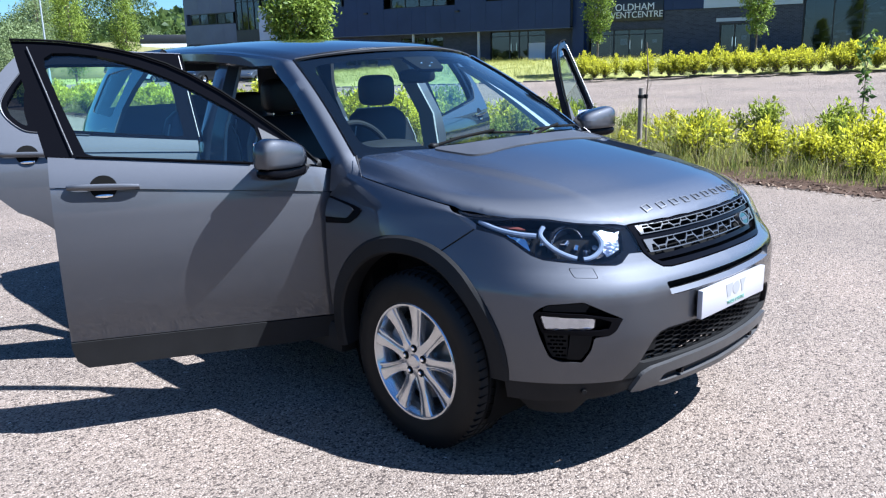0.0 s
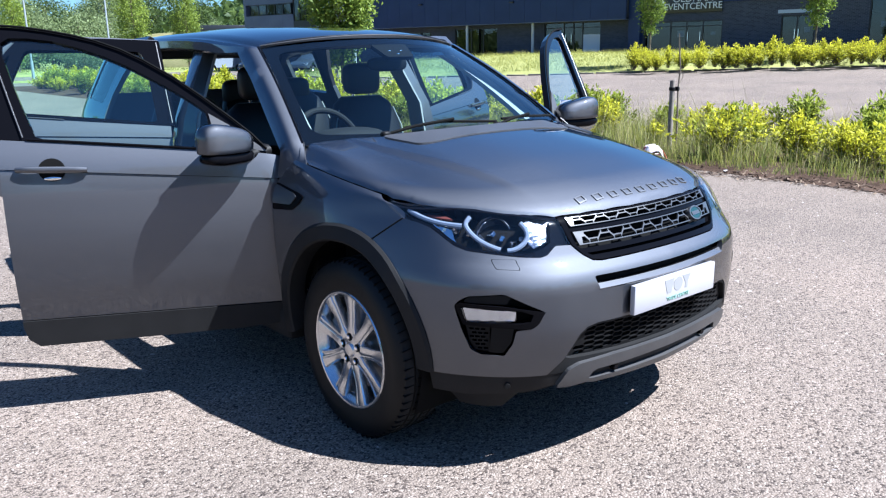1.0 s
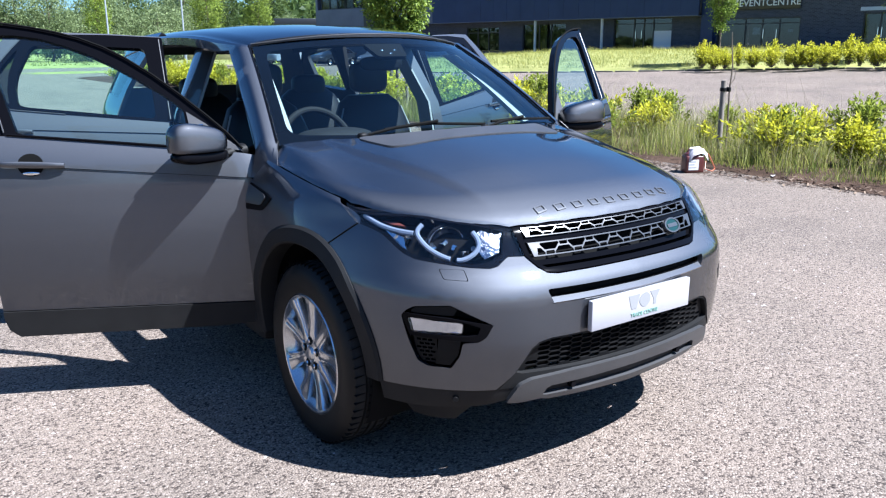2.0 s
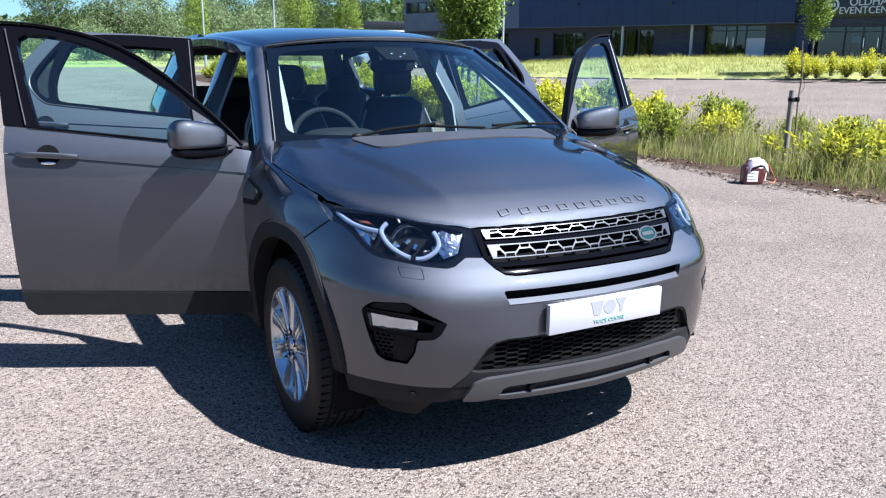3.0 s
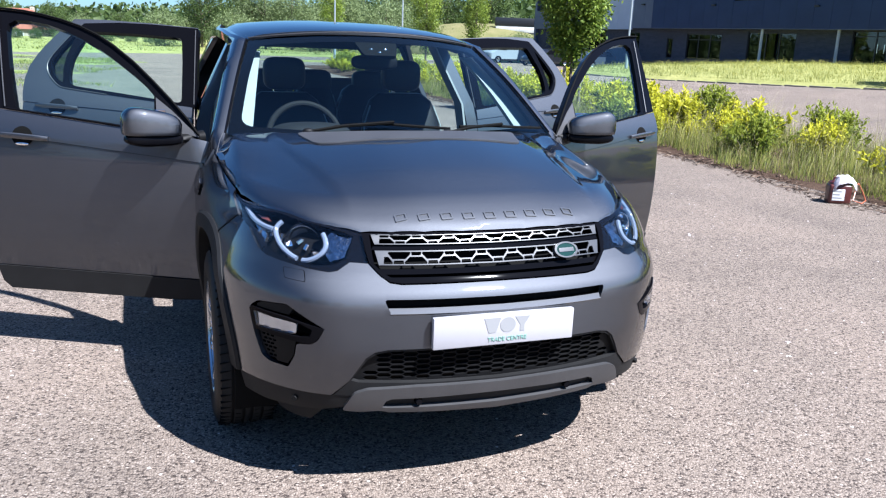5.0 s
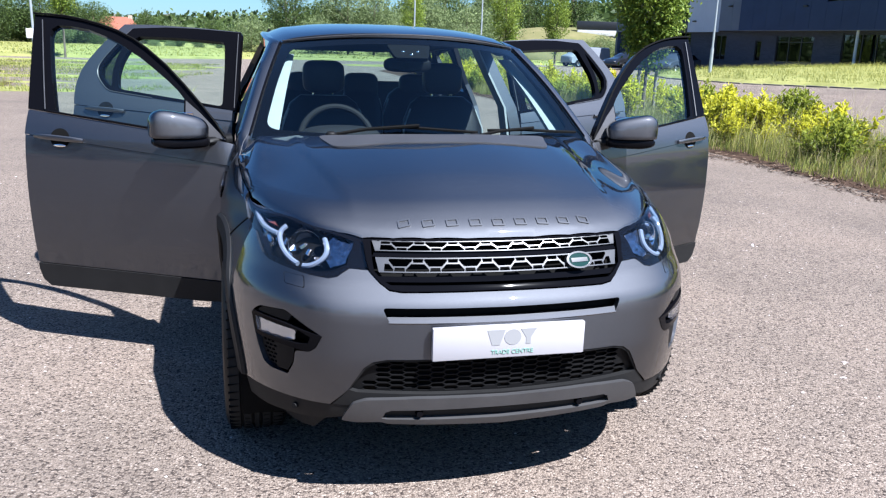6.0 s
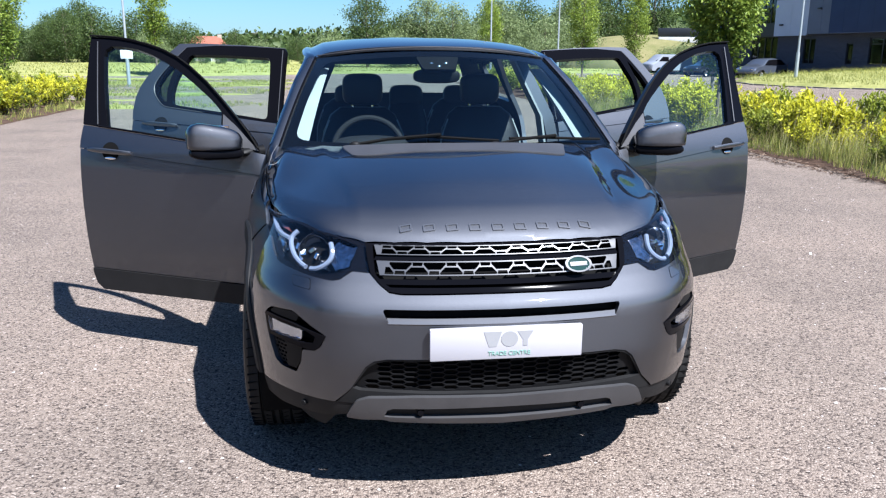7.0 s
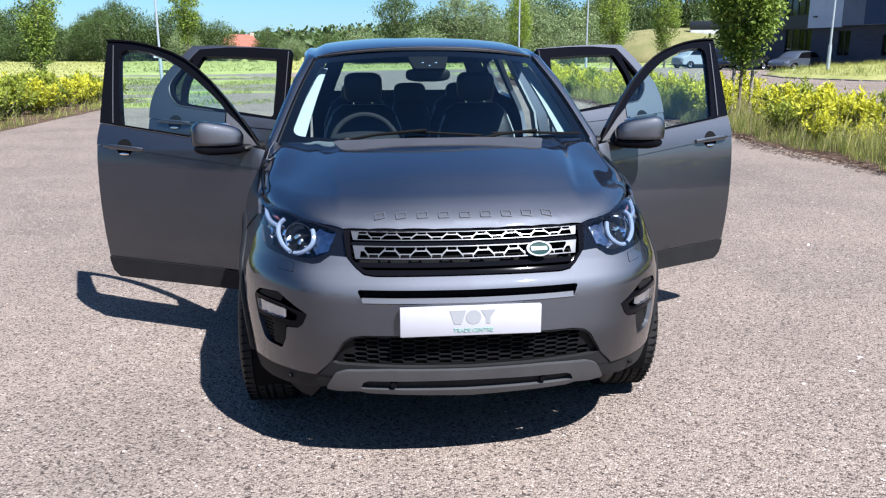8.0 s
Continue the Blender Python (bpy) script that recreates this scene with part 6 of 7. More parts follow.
def blades(n, xs, ys, tall, wide, seed, ground=0.05, keep=None, fringe=-99.0):
    """Grass: bent blades of three joints."""
    r = np.random.default_rng(seed)
    x, y = r.uniform(*xs, n), r.uniform(*ys, n)
    if keep is not None:
        k = keep(x, y)
        x, y = x[k], y[k]
        n = len(x)
    tuft = np.array([noise.noise(Vector((a * 1.1, b * 1.1, 5.0))) for a, b in zip(x, y)])
    fine = np.array([noise.noise(Vector((a * 4.3, b * 4.3, 9.0))) for a, b in zip(x, y)])
    h = r.uniform(*tall, n) * np.clip(0.72 + 1.1 * tuft + 0.9 * fine, 0.18, 1.7) * (0.4 + 0.6 * ease(0.0, 0.8, x - fringe))
    a, lean, w = r.uniform(0, 6.28, n), r.uniform(0.1, 0.95, n) * h, r.uniform(0.6, 1.2, n) * wide
    dx, dy, px, py = np.cos(a) * lean, np.sin(a) * lean, -np.sin(a + 0.7) * w, np.cos(a + 0.7) * w
    z = rise(x, y) + ground
    b = np.stack([x, y, z], 1)
    s, m1, tip = np.stack([px, py, 0 * px], 1), np.stack([dx * 0.3, dy * 0.3, h * 0.55], 1), np.stack([dx, dy, h], 1)
    v = np.stack([b - s, b + s, b + m1 + s * 0.7, b + m1 - s * 0.7, b + tip], 1).reshape(-1, 3)
    k = np.arange(n)[:, None] * 5
    f = np.concatenate([k + np.array([[0, 1, 2]]), k + np.array([[0, 2, 3]]), k + np.array([[3, 2, 4]])], 1).reshape(-1, 3)
    return v, f


in_strip = lambda x, y: x > 6.38 + 0.016 * np.maximum(0, y) + 0.14 * np.sin(y * 1.9) + 0.1 * np.sin(y * 5.1)
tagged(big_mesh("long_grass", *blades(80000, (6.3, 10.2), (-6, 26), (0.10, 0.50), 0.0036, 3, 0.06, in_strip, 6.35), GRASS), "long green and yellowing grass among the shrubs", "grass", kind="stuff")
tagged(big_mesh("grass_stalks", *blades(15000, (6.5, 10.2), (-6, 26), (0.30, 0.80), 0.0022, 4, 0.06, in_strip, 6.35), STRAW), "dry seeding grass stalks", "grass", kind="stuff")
on_verge = lambda x, y: inside(x, y, VERGE)
tagged(big_mesh("verge_grass", *blades(130000, (20.0, 44), (4, 47), (0.06, 0.30), 0.006, 5, 0.18, on_verge), GRASS), "unmown grass on the verge", "grass", kind="stuff")
on_left = lambda x, y: (x > -7.6 - 0.8 * (1 + np.sin(y * 2.3)) * 0.5) | (x < -10.6)
tagged(big_mesh("bed_grass", *blades(15000, (-11.4, -7.6), (6, 25), (0.08, 0.30), 0.005, 6, 0.04, on_left), GRASS), "yellowing grass fringing the shrub bed", "grass", kind="stuff")
spotty = lambda x, y: np.array([noise.noise(Vector((a * 0.22, b * 0.30, 2.0))) + 0.5 * noise.noise(Vector((a * 0.9, b * 0.9, 7.0))) for a, b in zip(x, y)])
patches = lambda x, y: (spotty(x, y) > 0.05 - 0.2 * ((y > 27) & (y < 32)) - 0.25 * (y > 37)) & (x < -2.6 + 0.5 * np.sin(y)) & ((y > 23) | (x > -11))
tagged(big_mesh("weed_grass", *blades(70000, (-28, -1.5), (20, 46), (0.03, 0.13), 0.010, 8, 0.06, patches), GRASS), "weeds and grass on broken tarmac", "grass", kind="stuff")
tagged(big_mesh("meadow_grass", *blades(60000, (-70, 70), (54, 110), (0.06, 0.2), 0.04, 9, 0.2, lambda x, y: inside(x, y, FIELD)), GRASS), "long meadow grass", "grass", kind="stuff")

# trees that stand apart
set_down(tree("tree", 1, 4.7, 0.045, 1.25, 0.74, TREE_LEAF, "young staked tree with a dense fresh green crown", 17000, 0.092, 260, 0.38), 7.93, 13.5)
set_down(tree("tree", 2, 5.6, 0.05, 0.75, 0.62, TREE_LEAF, "slender young tree with a narrow green crown", 9000, 0.085, 190, 0.45), -10.8, 24.6)
t3 = tree("tree", 3, 4.9, 0.05, 1.35, 0.60, TREE_LEAF, "young tree with a narrow fresh green crown", 5200, 0.10, 120, 0.4, "slender young trees")
scatter(t3, [(26.9, 18.6, 0, 1, 0.15), (29.9, 12.9, 80, 1.02, 0.15), (36.0, 2.0, 150, 1.0, 0.15), (-12.2, 55.2, 40, 1.6, 0)])
t4 = tree("tree", 4, 7.4, 0.09, 0.9, 1.15, TREE_LEAF, "upright young tree with fresh green leaves", 8000, 0.14, 150, 0.45, "young trees along the car park")
scatter(t4, [(17.6, 53.6, 0, 0.95, 0), (15.1, 75, 120, 0.95, 0), (24.0, 60.0, 200, 0.9, 0.3)])

# belts of larger trees
w1 = tree("tree", 11, 9.0, 0.16, 0.6, 3.2, WILLOW_LEAF, "broad grey-green willow at the edge of the meadow", 7800, 0.27, 260, 0.45, "trees beyond the meadow")
w2 = tree("tree", 12, 10.5, 0.2, 0.8, 3.0, WOOD_LEAF, "tall dark green tree at the edge of the meadow", 7600, 0.27, 230, 0.5, "trees beyond the meadow")
w3 = tree("tree", 13, 6.2, 0.14, 0.2, 3.4, WILLOW_LEAF, "low spreading grey-green willow bush", 6900, 0.26, 230, 0.4, "trees beyond the meadow")
w4 = tree("tree", 14, 7.5, 0.16, 0.3, 3.6, WOOD_LEAF, "rounded dark green tree", 7000, 0.28, 220, 0.45, "trees beyond the meadow")
scatter(w1, [(10.5, 88, 0, 0.86, 0.1), (12.8, 84, 90, 0.75, 0.1), (19, 92, 30, 0.9, 0.2), (31, 100, 200, 0.95, 1), (-56, 130, 20, 0.9, 0)])
scatter(w2, [(3.8, 87, 0, 0.78, 0.1), (-40, 103, 40, 0.70, 0), (-48, 108, 100, 0.78, 0), (40, 112, 20, 1.1, 2), (48, 115, 60, 1.15, 2), (-35, 112, 10, 0.68, 0), (56, 104, 10, 1.2, 2), (-56, 100, 5, 0.9, 0)])
scatter(w3, [(0.0, 84, 0, 0.62, 0), (6.8, 83, 70, 0.66, 0), (15.5, 82, 20, 0.72, 0), (23, 84, 130, 0.9, 0.2), (27.5, 88, 45, 0.85, 0.4), (-24, 112, 60, 0.7, 0), (-10.5, 125, 10, 0.6, 0), (21, 96, 80, 1.1, 0.3), (17.8, 66, 150, 0.5, 0.1)])
scatter(w4, [(-33, 118, 0, 1.0, 0), (-27.5, 120, 50, 0.95, 0), (-39, 122, 100, 0.8, 0), (-20.5, 118, 30, 0.75, 0), (8.2, 90, 100, 0.8, 0), (25.5, 104, 40, 1.05, 0.6), (35, 108, 70, 1.15, 1.6), (-62, 118, 10, 1.1, 0), (-16, 142, 80, 0.7, 0), (-6, 150, 30, 0.6, 0)])
r = np.random.default_rng(77)
for x in np.arange(-66, 1, 2.3):
    gap = -21.5 < x < 2
    for row in range(1 if gap else 2):
        s = (w4, w2, w4, w3)[int(r.integers(0, 4))]
        k = r.uniform(0.20, 0.26) if gap else r.uniform(0.5, 0.95) 
        set_down(copy_thing(s, pose(0, 0, 0)), x + r.normal(0, 0.8), (114 if gap else 122) + 7 * row + r.normal(0, 2), r.uniform(0, 360), k, -0.3)
for x in np.arange(4, 60, 3.0):
    s = (w4, w3, w2, w1)[int(r.integers(0, 4))]
    set_down(copy_thing(s, pose(0, 0, 0)), x + r.normal(0, 0.8), 118 + 0.1 * x + r.normal(0, 4), r.uniform(0, 360), r.uniform(0.25, 0.4) if x < 26 else r.uniform(0.55, 0.85), 0.2)
for x, k in ((35.5, 0.42), (37.6, 0.5), (39.8, 0.46), (42.0, 0.5)):
    set_down(copy_thing(w3, pose(0, 0, 0)), x, 79.5 + 0.3 * x % 2, x * 40, k)
# trees behind the eye, seen only in the paint and glass
for x, y, k in ((-30, -46, 1.2), (-20, -52, 1.0), (-9, -50, 1.25), (3, -55, 1.05), (14, -50, 1.2), (26, -47, 1.1), (-40, -30, 1.3), (36, -40, 1.2), (-36, -17, 1.15), (-31, -27, 1.35), (-25, -35, 1.25)):
    set_down(copy_thing(w4, pose(0, 0, 0)), x, y, x * 7, k)

# wooded hill on the skyline
r = np.random.default_rng(31)
n = 80000
ang = np.radians(r.uniform(-62, 75, n))
dist = r.uniform(190, 430, n)
hx, hy = np.sin(ang) * dist, np.cos(ang) * dist
hh = 2.0 + 13.0 * ease(190, 430, dist) * (0.75 + 0.35 * np.sin(ang * 3.1 + 0.6) + 0.15 * np.sin(ang * 11)) + 15 * ease(0.14, 0.6, ang)
p = np.stack([hx, hy, hh * r.uniform(0.15, 1.0, n) + r.normal(0, 0.8, n)], 1)
v, f = leaves(p, unit(r.normal(0, 1, p.shape)), r.uniform(1.1, 2.6, n), 0.9, 0.3, r)
tagged(big_mesh("far_woods", v, f, WOOD_LEAF), "wooded hill on the skyline", "woodland", kind="stuff")
for (x, y, z, wx, wy, h) in ((37, 90, 0.2, 13, 10, 4.2), (62, 100, 0, 30, 14, 5.0)):
    rows = []
    for i in range(13):
        e = i / 12 * math.pi / 2
        rows.append([(x + wx * math.cos(e) * math.cos(b) * (1 + 0.1 * math.sin(3 * b)), y + wy * math.cos(e) * math.sin(b), z - 0.3 + h * math.sin(e)) for b in (2 * math.pi * j / 40 for j in range(40))])
    tagged(part("grassy_bank", loft(rows, True), DRY_TURF), "low dry grassy bank beyond the car park", "bank", kind="structure")

# staked sapling
sap = thing("sapling", "bare dead sapling tied to a short round stake", "sapling")
set_down(sap, 7.42, 4.2, 0, 1, 0.04)
part("stake", tube([(0, 0, -0.1), (0, 0, 1.02)], 0.036, 12), STAKE, sap)
part("stem", tube([(0.07, -0.06, -0.05), (0.075, -0.06, 0.4), (0.06, -0.055, 0.9), (0.085, -0.06, 1.2), (0.045, -0.05, 1.5), (0.03, -0.05, 1.66)], 0.014, 7, 0.5), BARK, sap)
part("twig", tube([(0.06, -0.055, 0.95), (0.11, -0.09, 1.05), (0.10, -0.10, 1.16)], 0.005, 5, 0.4), BARK, sap)
part("tie", lathe([(0.042, -0.025), (0.046, -0.02), (0.046, 0.02), (0.042, 0.025)], 14), BLACK, sap).matrix_basis = pose(0, 0, 0.90, 0, 90, 0)
part("tie_block", soft_box(0.03, 0.075, -0.075, -0.02, 0.87, 0.93, 0.006), BLACK, sap)
sap2 = tree("sapling", 41, 1.75, 0.012, 0.95, 0.10, DARK_LEAF, "thin sapling with few leaves", 110, 0.09, 16, 0.5, category="sapling")
set_down(sap2, 8.3, 1.45)
for k in range(2):
    stk = thing("tree_stake", "round wooden tree stake", "stake", "stakes at the young tree")
    part("post", tube([(0, 0, -0.1), (0, 0, 1.15)], 0.035, 10), STAKE, stk)
    set_down(stk, 7.72 + 0.42 * k, 13.4)


# ---- the building ----
def brickwork():
    m = mottled("dark_grey_brick", (0.035, 0.038, 0.046), (0.075, 0.078, 0.088), 2, 0.8, 0.0, 40)
    co, b = node(m, "ShaderNodeTexCoord"), node(m, "ShaderNodeTexBrick", Scale=1.0, Mortar_Size=0.008, Bias=0.0, Brick_Width=0.225, Row_Height=0.075)
    b.inputs["Color1"].default_value, b.inputs["Color2"].default_value, b.inputs["Mortar"].default_value = (0.018, 0.022, 0.036, 1), (0.042, 0.048, 0.070, 1), (0.085, 0.088, 0.11, 1)
    turn = node(m, "ShaderNodeMapping")
    turn.inputs["Rotation"].default_value = (radians(90), 0, 0)
    join(m, co, "Object", turn, "Vector")
    join(m, turn, "Vector", b, "Vector")
    join(m, b, "Color", bsdf(m), "Base Color")
    return m


BRICK = brickwork()
NAVY = mottled("navy_cladding", (0.008, 0.019, 0.064), (0.015, 0.031, 0.090), 0.7, 0.40, 0.03, 30, spec=0.3)
SLATE = mottled("slate_grey_cladding", (0.065, 0.080, 0.125), (0.10, 0.12, 0.17), 0.7, 0.45, 0.03, 30)
WHITE_PANEL = mottled("pale_grey_cladding", (0.336, 0.384, 0.464), (0.416, 0.464, 0.544), 0.7, 0.5, 0.03, 30)
CONCRETE = mottled("pale_concrete", (0.38, 0.38, 0.38), (0.52, 0.52, 0.51), 2, 0.8, 0.2, 60)
WINDOW = pane("building_glass", (0.46, 0.50, 0.53), 1.0, 1.65)
# Dark colour stands in for the weak light inside the rooms.
ROOM = mottled("room_wall_painted_dim", (0.03, 0.03, 0.03), (0.08, 0.08, 0.08), 1.5, 0.9, 0, 20)
POSTER = material("white_notice", (0.56, 0.56, 0.576), 0.6)
FRAME = material("dark_window_frame", (0.012, 0.014, 0.018), 0.4)
hall = thing("events_building", "long modern building with dark brick below navy cladding", "building", at=(43.3, 27.5, 1.05), turn=102.72)


def block(name, k0, k1, y0, y1, z0, z1, mat, parent, label=""):
    return part(name, box(k0, k1, y0, y1, z0, z1), mat, parent, label)


def glazing(name, k0, k1, z0, z1, mullions, transom=None, label="dark framed glazing", y=-0.12, doors=()):
    """A framed window with one pane between each pair of mullions."""
    w = part(name, merge(box(k0, k1, y - 0.06, y + 0.06, z0, z0 + 0.06), box(k0, k1, y - 0.06, y + 0.06, z1 - 0.08, z1), box(k0, k0 + 0.06, y - 0.06, y + 0.06, z0 + 0.06, z1 - 0.08), box(k1 - 0.06, k1, y - 0.06, y + 0.06, z0 + 0.06, z1 - 0.08)), FRAME, hall, label)
    ks = [k0 + 0.06] + list(mullions) + [k1 - 0.06]
    for a in mullions:
        block("mullion", a - 0.035, a + 0.035, y - 0.05, y + 0.05, z0 + 0.06, z1 - 0.08, FRAME, w)
    if transom:
        block("transom", k0 + 0.06, k1 - 0.06, y - 0.045, y + 0.045, transom - 0.03, transom + 0.03, FRAME, w)
    for a, b in zip(ks, ks[1:]):
        pn = block("pane", a + 0.03, b - 0.03, y - 0.008, y, z0 + 0.06, z1 - 0.08, WINDOW, w)
        pn.visible_shadow = False
    for a in doors:
        block("door_handle", a - 0.02, a + 0.02, y + 0.05, y + 0.09, z0 + 0.8, z0 + 1.35, CHROME, w)
    return w


def wall_with(name, k0, k1, z0, z1, y0, y1, holes, mat, label=""):
    """A wall from k0 to k1 with openings (a, b, low, high) through it."""
    bits, at = [], k0
    for a, b, lo, hi in sorted(holes):
        if a > at:
            bits.append(box(at, a, y0, y1, z0, z1))
        if lo > z0:
            bits.append(box(a, b, y0, y1, z0, lo))
        if hi < z1:
            bits.append(box(a, b, y0, y1, hi, z1))
        at = b
    if at < k1:
        bits.append(box(at, k1, y0, y1, z0, z1))
    return part(name, merge(*bits), mat, hall, label)


# lower storey
LOW = [(-16.5, -10.3, 0.50, 2.32), (-7.5, -5.6, 0.05, 2.20), (-2.15, 2.95, 0.05, 2.10), (6.1, 10.5, 0.10, 2.28), (14.5, 18.4, 0.05, 2.10), (20.7, 24.0, 0.05, 1.95), (25.4, 26.0, 0.05, 1.6)]
wall_with("brick_wall", -22, 42.4, -1.5, 2.32, -0.35, 0.0, LOW + [(29.0, 30.2, 0.05, 2.0), (33.0, 36.0, 0.05, 2.2)], BRICK, "dark grey brickwork")
glazing("large_window", -16.5, -10.3, 0.50, 6.0, (-15.0, -13.4, -11.9), 3.6, "tall dark framed stair window")
glazing("double_door", -7.5, -5.6, 0.05, 2.20, (-6.5,), None, "dark framed glass doors", doors=(-6.6, -6.4))
glazing("entrance", -2.15, 2.95, 0.05, 2.10, (-0.9, 0.15, 1.2), 1.75, "glazed main entrance", doors=(-0.75, 0.05))
glazing("shopfront", 6.1, 10.5, 0.10, 2.28, (7.5, 8.2, 8.95), 1.9, "glazed shopfront with doors", doors=(8.35, 8.8))
glazing("shopfront", 14.5, 18.4, 0.05, 2.10, (15.8, 16.9), None)
glazing("shopfront", 20.7, 24.0, 0.05, 1.95, (21.8, 22.9), 1.5)
glazing("side_door", 25.4, 26.0, 0.05, 1.6, (), None, "narrow glazed door")
glazing("side_door", 29.0, 30.2, 0.05, 2.0, (29.6,), None, "glazed door")
glazing("stair_glazing", 33.0, 36.0, 0.05, 2.2, (33.75, 34.5, 35.25), None)
# The sheet belongs behind the glass; placed in front so it looks bright enough.
block("notice", 6.16, 7.45, -0.115, -0.105, 0.22, 1.42, POSTER, hall, "blank white sheet, brought outside the pane to look brighter")
for a, b, c, d in ((0.3, 0.75, 1.1, 1.5), (-1.7, -1.4, 1.2, 1.4), (-7.2, -6.9, 1.2, 1.5), (-12.9, -12.6, 1.3, 1.6), (-11.2, -10.9, 1.4, 1.7)):
    block("notice", a, b, -0.16, -0.14, c, d, POSTER, hall)
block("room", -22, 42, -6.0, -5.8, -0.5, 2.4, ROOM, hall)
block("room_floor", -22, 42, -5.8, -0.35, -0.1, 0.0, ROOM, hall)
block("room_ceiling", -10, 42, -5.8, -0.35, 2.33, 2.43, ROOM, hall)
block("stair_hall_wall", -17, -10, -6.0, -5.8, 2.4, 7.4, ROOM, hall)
for a in (37.5, 39.7):
    block("blind", a, a + 0.9, 0.10, 0.13, 3.95, 4.75, POSTER, hall)
for i in range(9):
    block("stair_tread", -15.9 + 0.55 * i, -15.2 + 0.55 * i, -2.4, -1.2, 3.3 - 0.3 * i, 3.42 - 0.3 * i, CONCRETE, hall)
part("stair_rail", tube([(-16.0, -1.2, 4.3), (-11.2, -1.2, 1.6)], 0.05, 8), CONCRETE, hall)
# piers, columns and fascia
block("pier", 3.05, 3.85, 0.0, 0.55, -1.0, 7.6, NAVY, hall)
for k in (11.0, 16.7):
    part("column", moved(lathe([(0.10, 0.0), (0.10, 2.55)], 18), Matrix.Translation((k, 0.75, -0.2)) @ Matrix.Rotation(radians(-90), 4, "Y")), CONCRETE, hall, "round pale column")
block("soffit", 3.85, 26.9, 0.0, 1.0, 2.28, 2.32, SLATE, hall)
# upper cladding, in panels
def panels(k0, k1, z0, z1, y, mat, step, holes=()):
    n = max(1, round((k1 - k0) / step))
    w = (k1 - k0) / n
    for i in range(n):
        a, b = k0 + w * i + 0.006, k0 + w * (i + 1) - 0.006
        hit = [h for h in holes if h[0] < b - 0.02 and h[1] > a + 0.02]
        zs = [(z0, z1)] if not hit else [(z0, min(h[2] for h in hit)), (max(h[3] for h in hit), z1)]
        for lo, hi in zs:
            if hi > lo:
                part("cladding_panel", box(a, b, y - 0.12, y, lo, hi), mat, hall)


UP = [(13.6, 18.6, 4.2, 5.4), (23.4, 25.2, 4.6, 5.6), (6.0, 9.0, 4.3, 5.4)]
panels(3.85, 26.9, 2.32, 7.6, 1.0, NAVY, 1.25, UP)
block("upper_wall", 3.9, 26.85, -0.3, 0.85, 5.6, 7.55, SLATE, hall)
for a, b, lo, hi in UP:
    glazing("upper_window", a, b, lo, hi, tuple(np.arange(a + 1.2, b - 0.5, 1.25)), None, "ribbon window", y=0.82)
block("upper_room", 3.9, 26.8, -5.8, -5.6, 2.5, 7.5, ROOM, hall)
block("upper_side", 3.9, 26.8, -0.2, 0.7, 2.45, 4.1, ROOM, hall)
panels(-10.25, -4.6, 3.15, 7.6, 0.10, WHITE_PANEL, 2.4)
panels(-22, -16.55, 3.15, 7.6, 0.10, WHITE_PANEL, 2.4)
panels(-16.5, -10.3, 6.02, 7.6, 0.10, WHITE_PANEL, 2.1)
block("lintel", -7.7, -5.4, -0.02, 0.05, 2.32, 2.52, WHITE_PANEL, hall)
wall_with("brick_upper", -22, 3.05, 2.32, 3.14, -0.35, 0.0, [(-16.5, -10.3, 2.32, 3.14)], BRICK)
panels(-4.6, 3.05, 3.15, 7.6, 0.06, NAVY, 1.9)
# wing
panels(26.9, 29.5, 2.3, 7.6, 0.5, SLATE, 1.3)
panels(29.5, 33.0, 2.2, 7.6, 0.5, WHITE_PANEL, 1.75, [(31.6, 32.4, 5.0, 6.2)])
panels(36.0, 42.4, 2.2, 7.6, 0.3, SLATE, 1.6, [(36.3, 41.9, 3.85, 4.85)])
glazing("stair_glazing", 33.0, 36.0, 3.2, 7.6, (33.75, 34.5, 35.25), 5.6, "tall stair glazing", y=0.2)
block("spandrel", 33.0, 36.0, 0.05, 0.3, 2.2, 3.2, FRAME, hall)
glazing("ribbon_window", 36.3, 41.9, 3.85, 4.85, (37.4, 38.5, 39.6, 40.7), None, "ribbon window", y=0.2)
glazing("wing_window", 31.6, 32.4, 5.0, 6.2, (), None, "single window", y=0.42)
block("back_wall", -22, 42.4, -14.0, -13.7, -1.5, 7.6, SLATE, hall)
block("end_wall", -22.3, -22.0, -14.0, 0.0, -1.5, 7.6, SLATE, hall)
block("end_wall", 42.4, 42.7, -14.0, 0.3, -1.5, 7.6, SLATE, hall)
block("roof", -22.3, 42.7, -14.0, 1.05, 7.6, 7.9, SLATE, hall)
for k, z in ((20.9, 3.9), (12.6, 3.7), (28.4, 4.1), (32.2, 3.0)):
    part("wall_light", soft_box(k - 0.18, k + 0.18, 1.0 if k < 27 else 0.5, 1.14 if k < 27 else 0.64, z, z + 0.12, 0.02), FRAME, hall)
# name board
board = part("name_board", soft_box(-2.1, 2.3, 0.02, 0.14, 2.60, 3.95, 0.01), FRAME, hall, "dark board with pale lettering over the entrance")
INK = material("pale_sign_letters", (0.62, 0.64, 0.66), 0.5)
lettering("OLDHAM", 0.62, INK, board, pose(-0.25, 0.16, 3.42, 90, 0, 180), 0.02)
lettering("EVENTCENTRE", 0.56, INK, board, pose(-0.25, 0.16, 2.95, 90, 0, 180), 0.02)
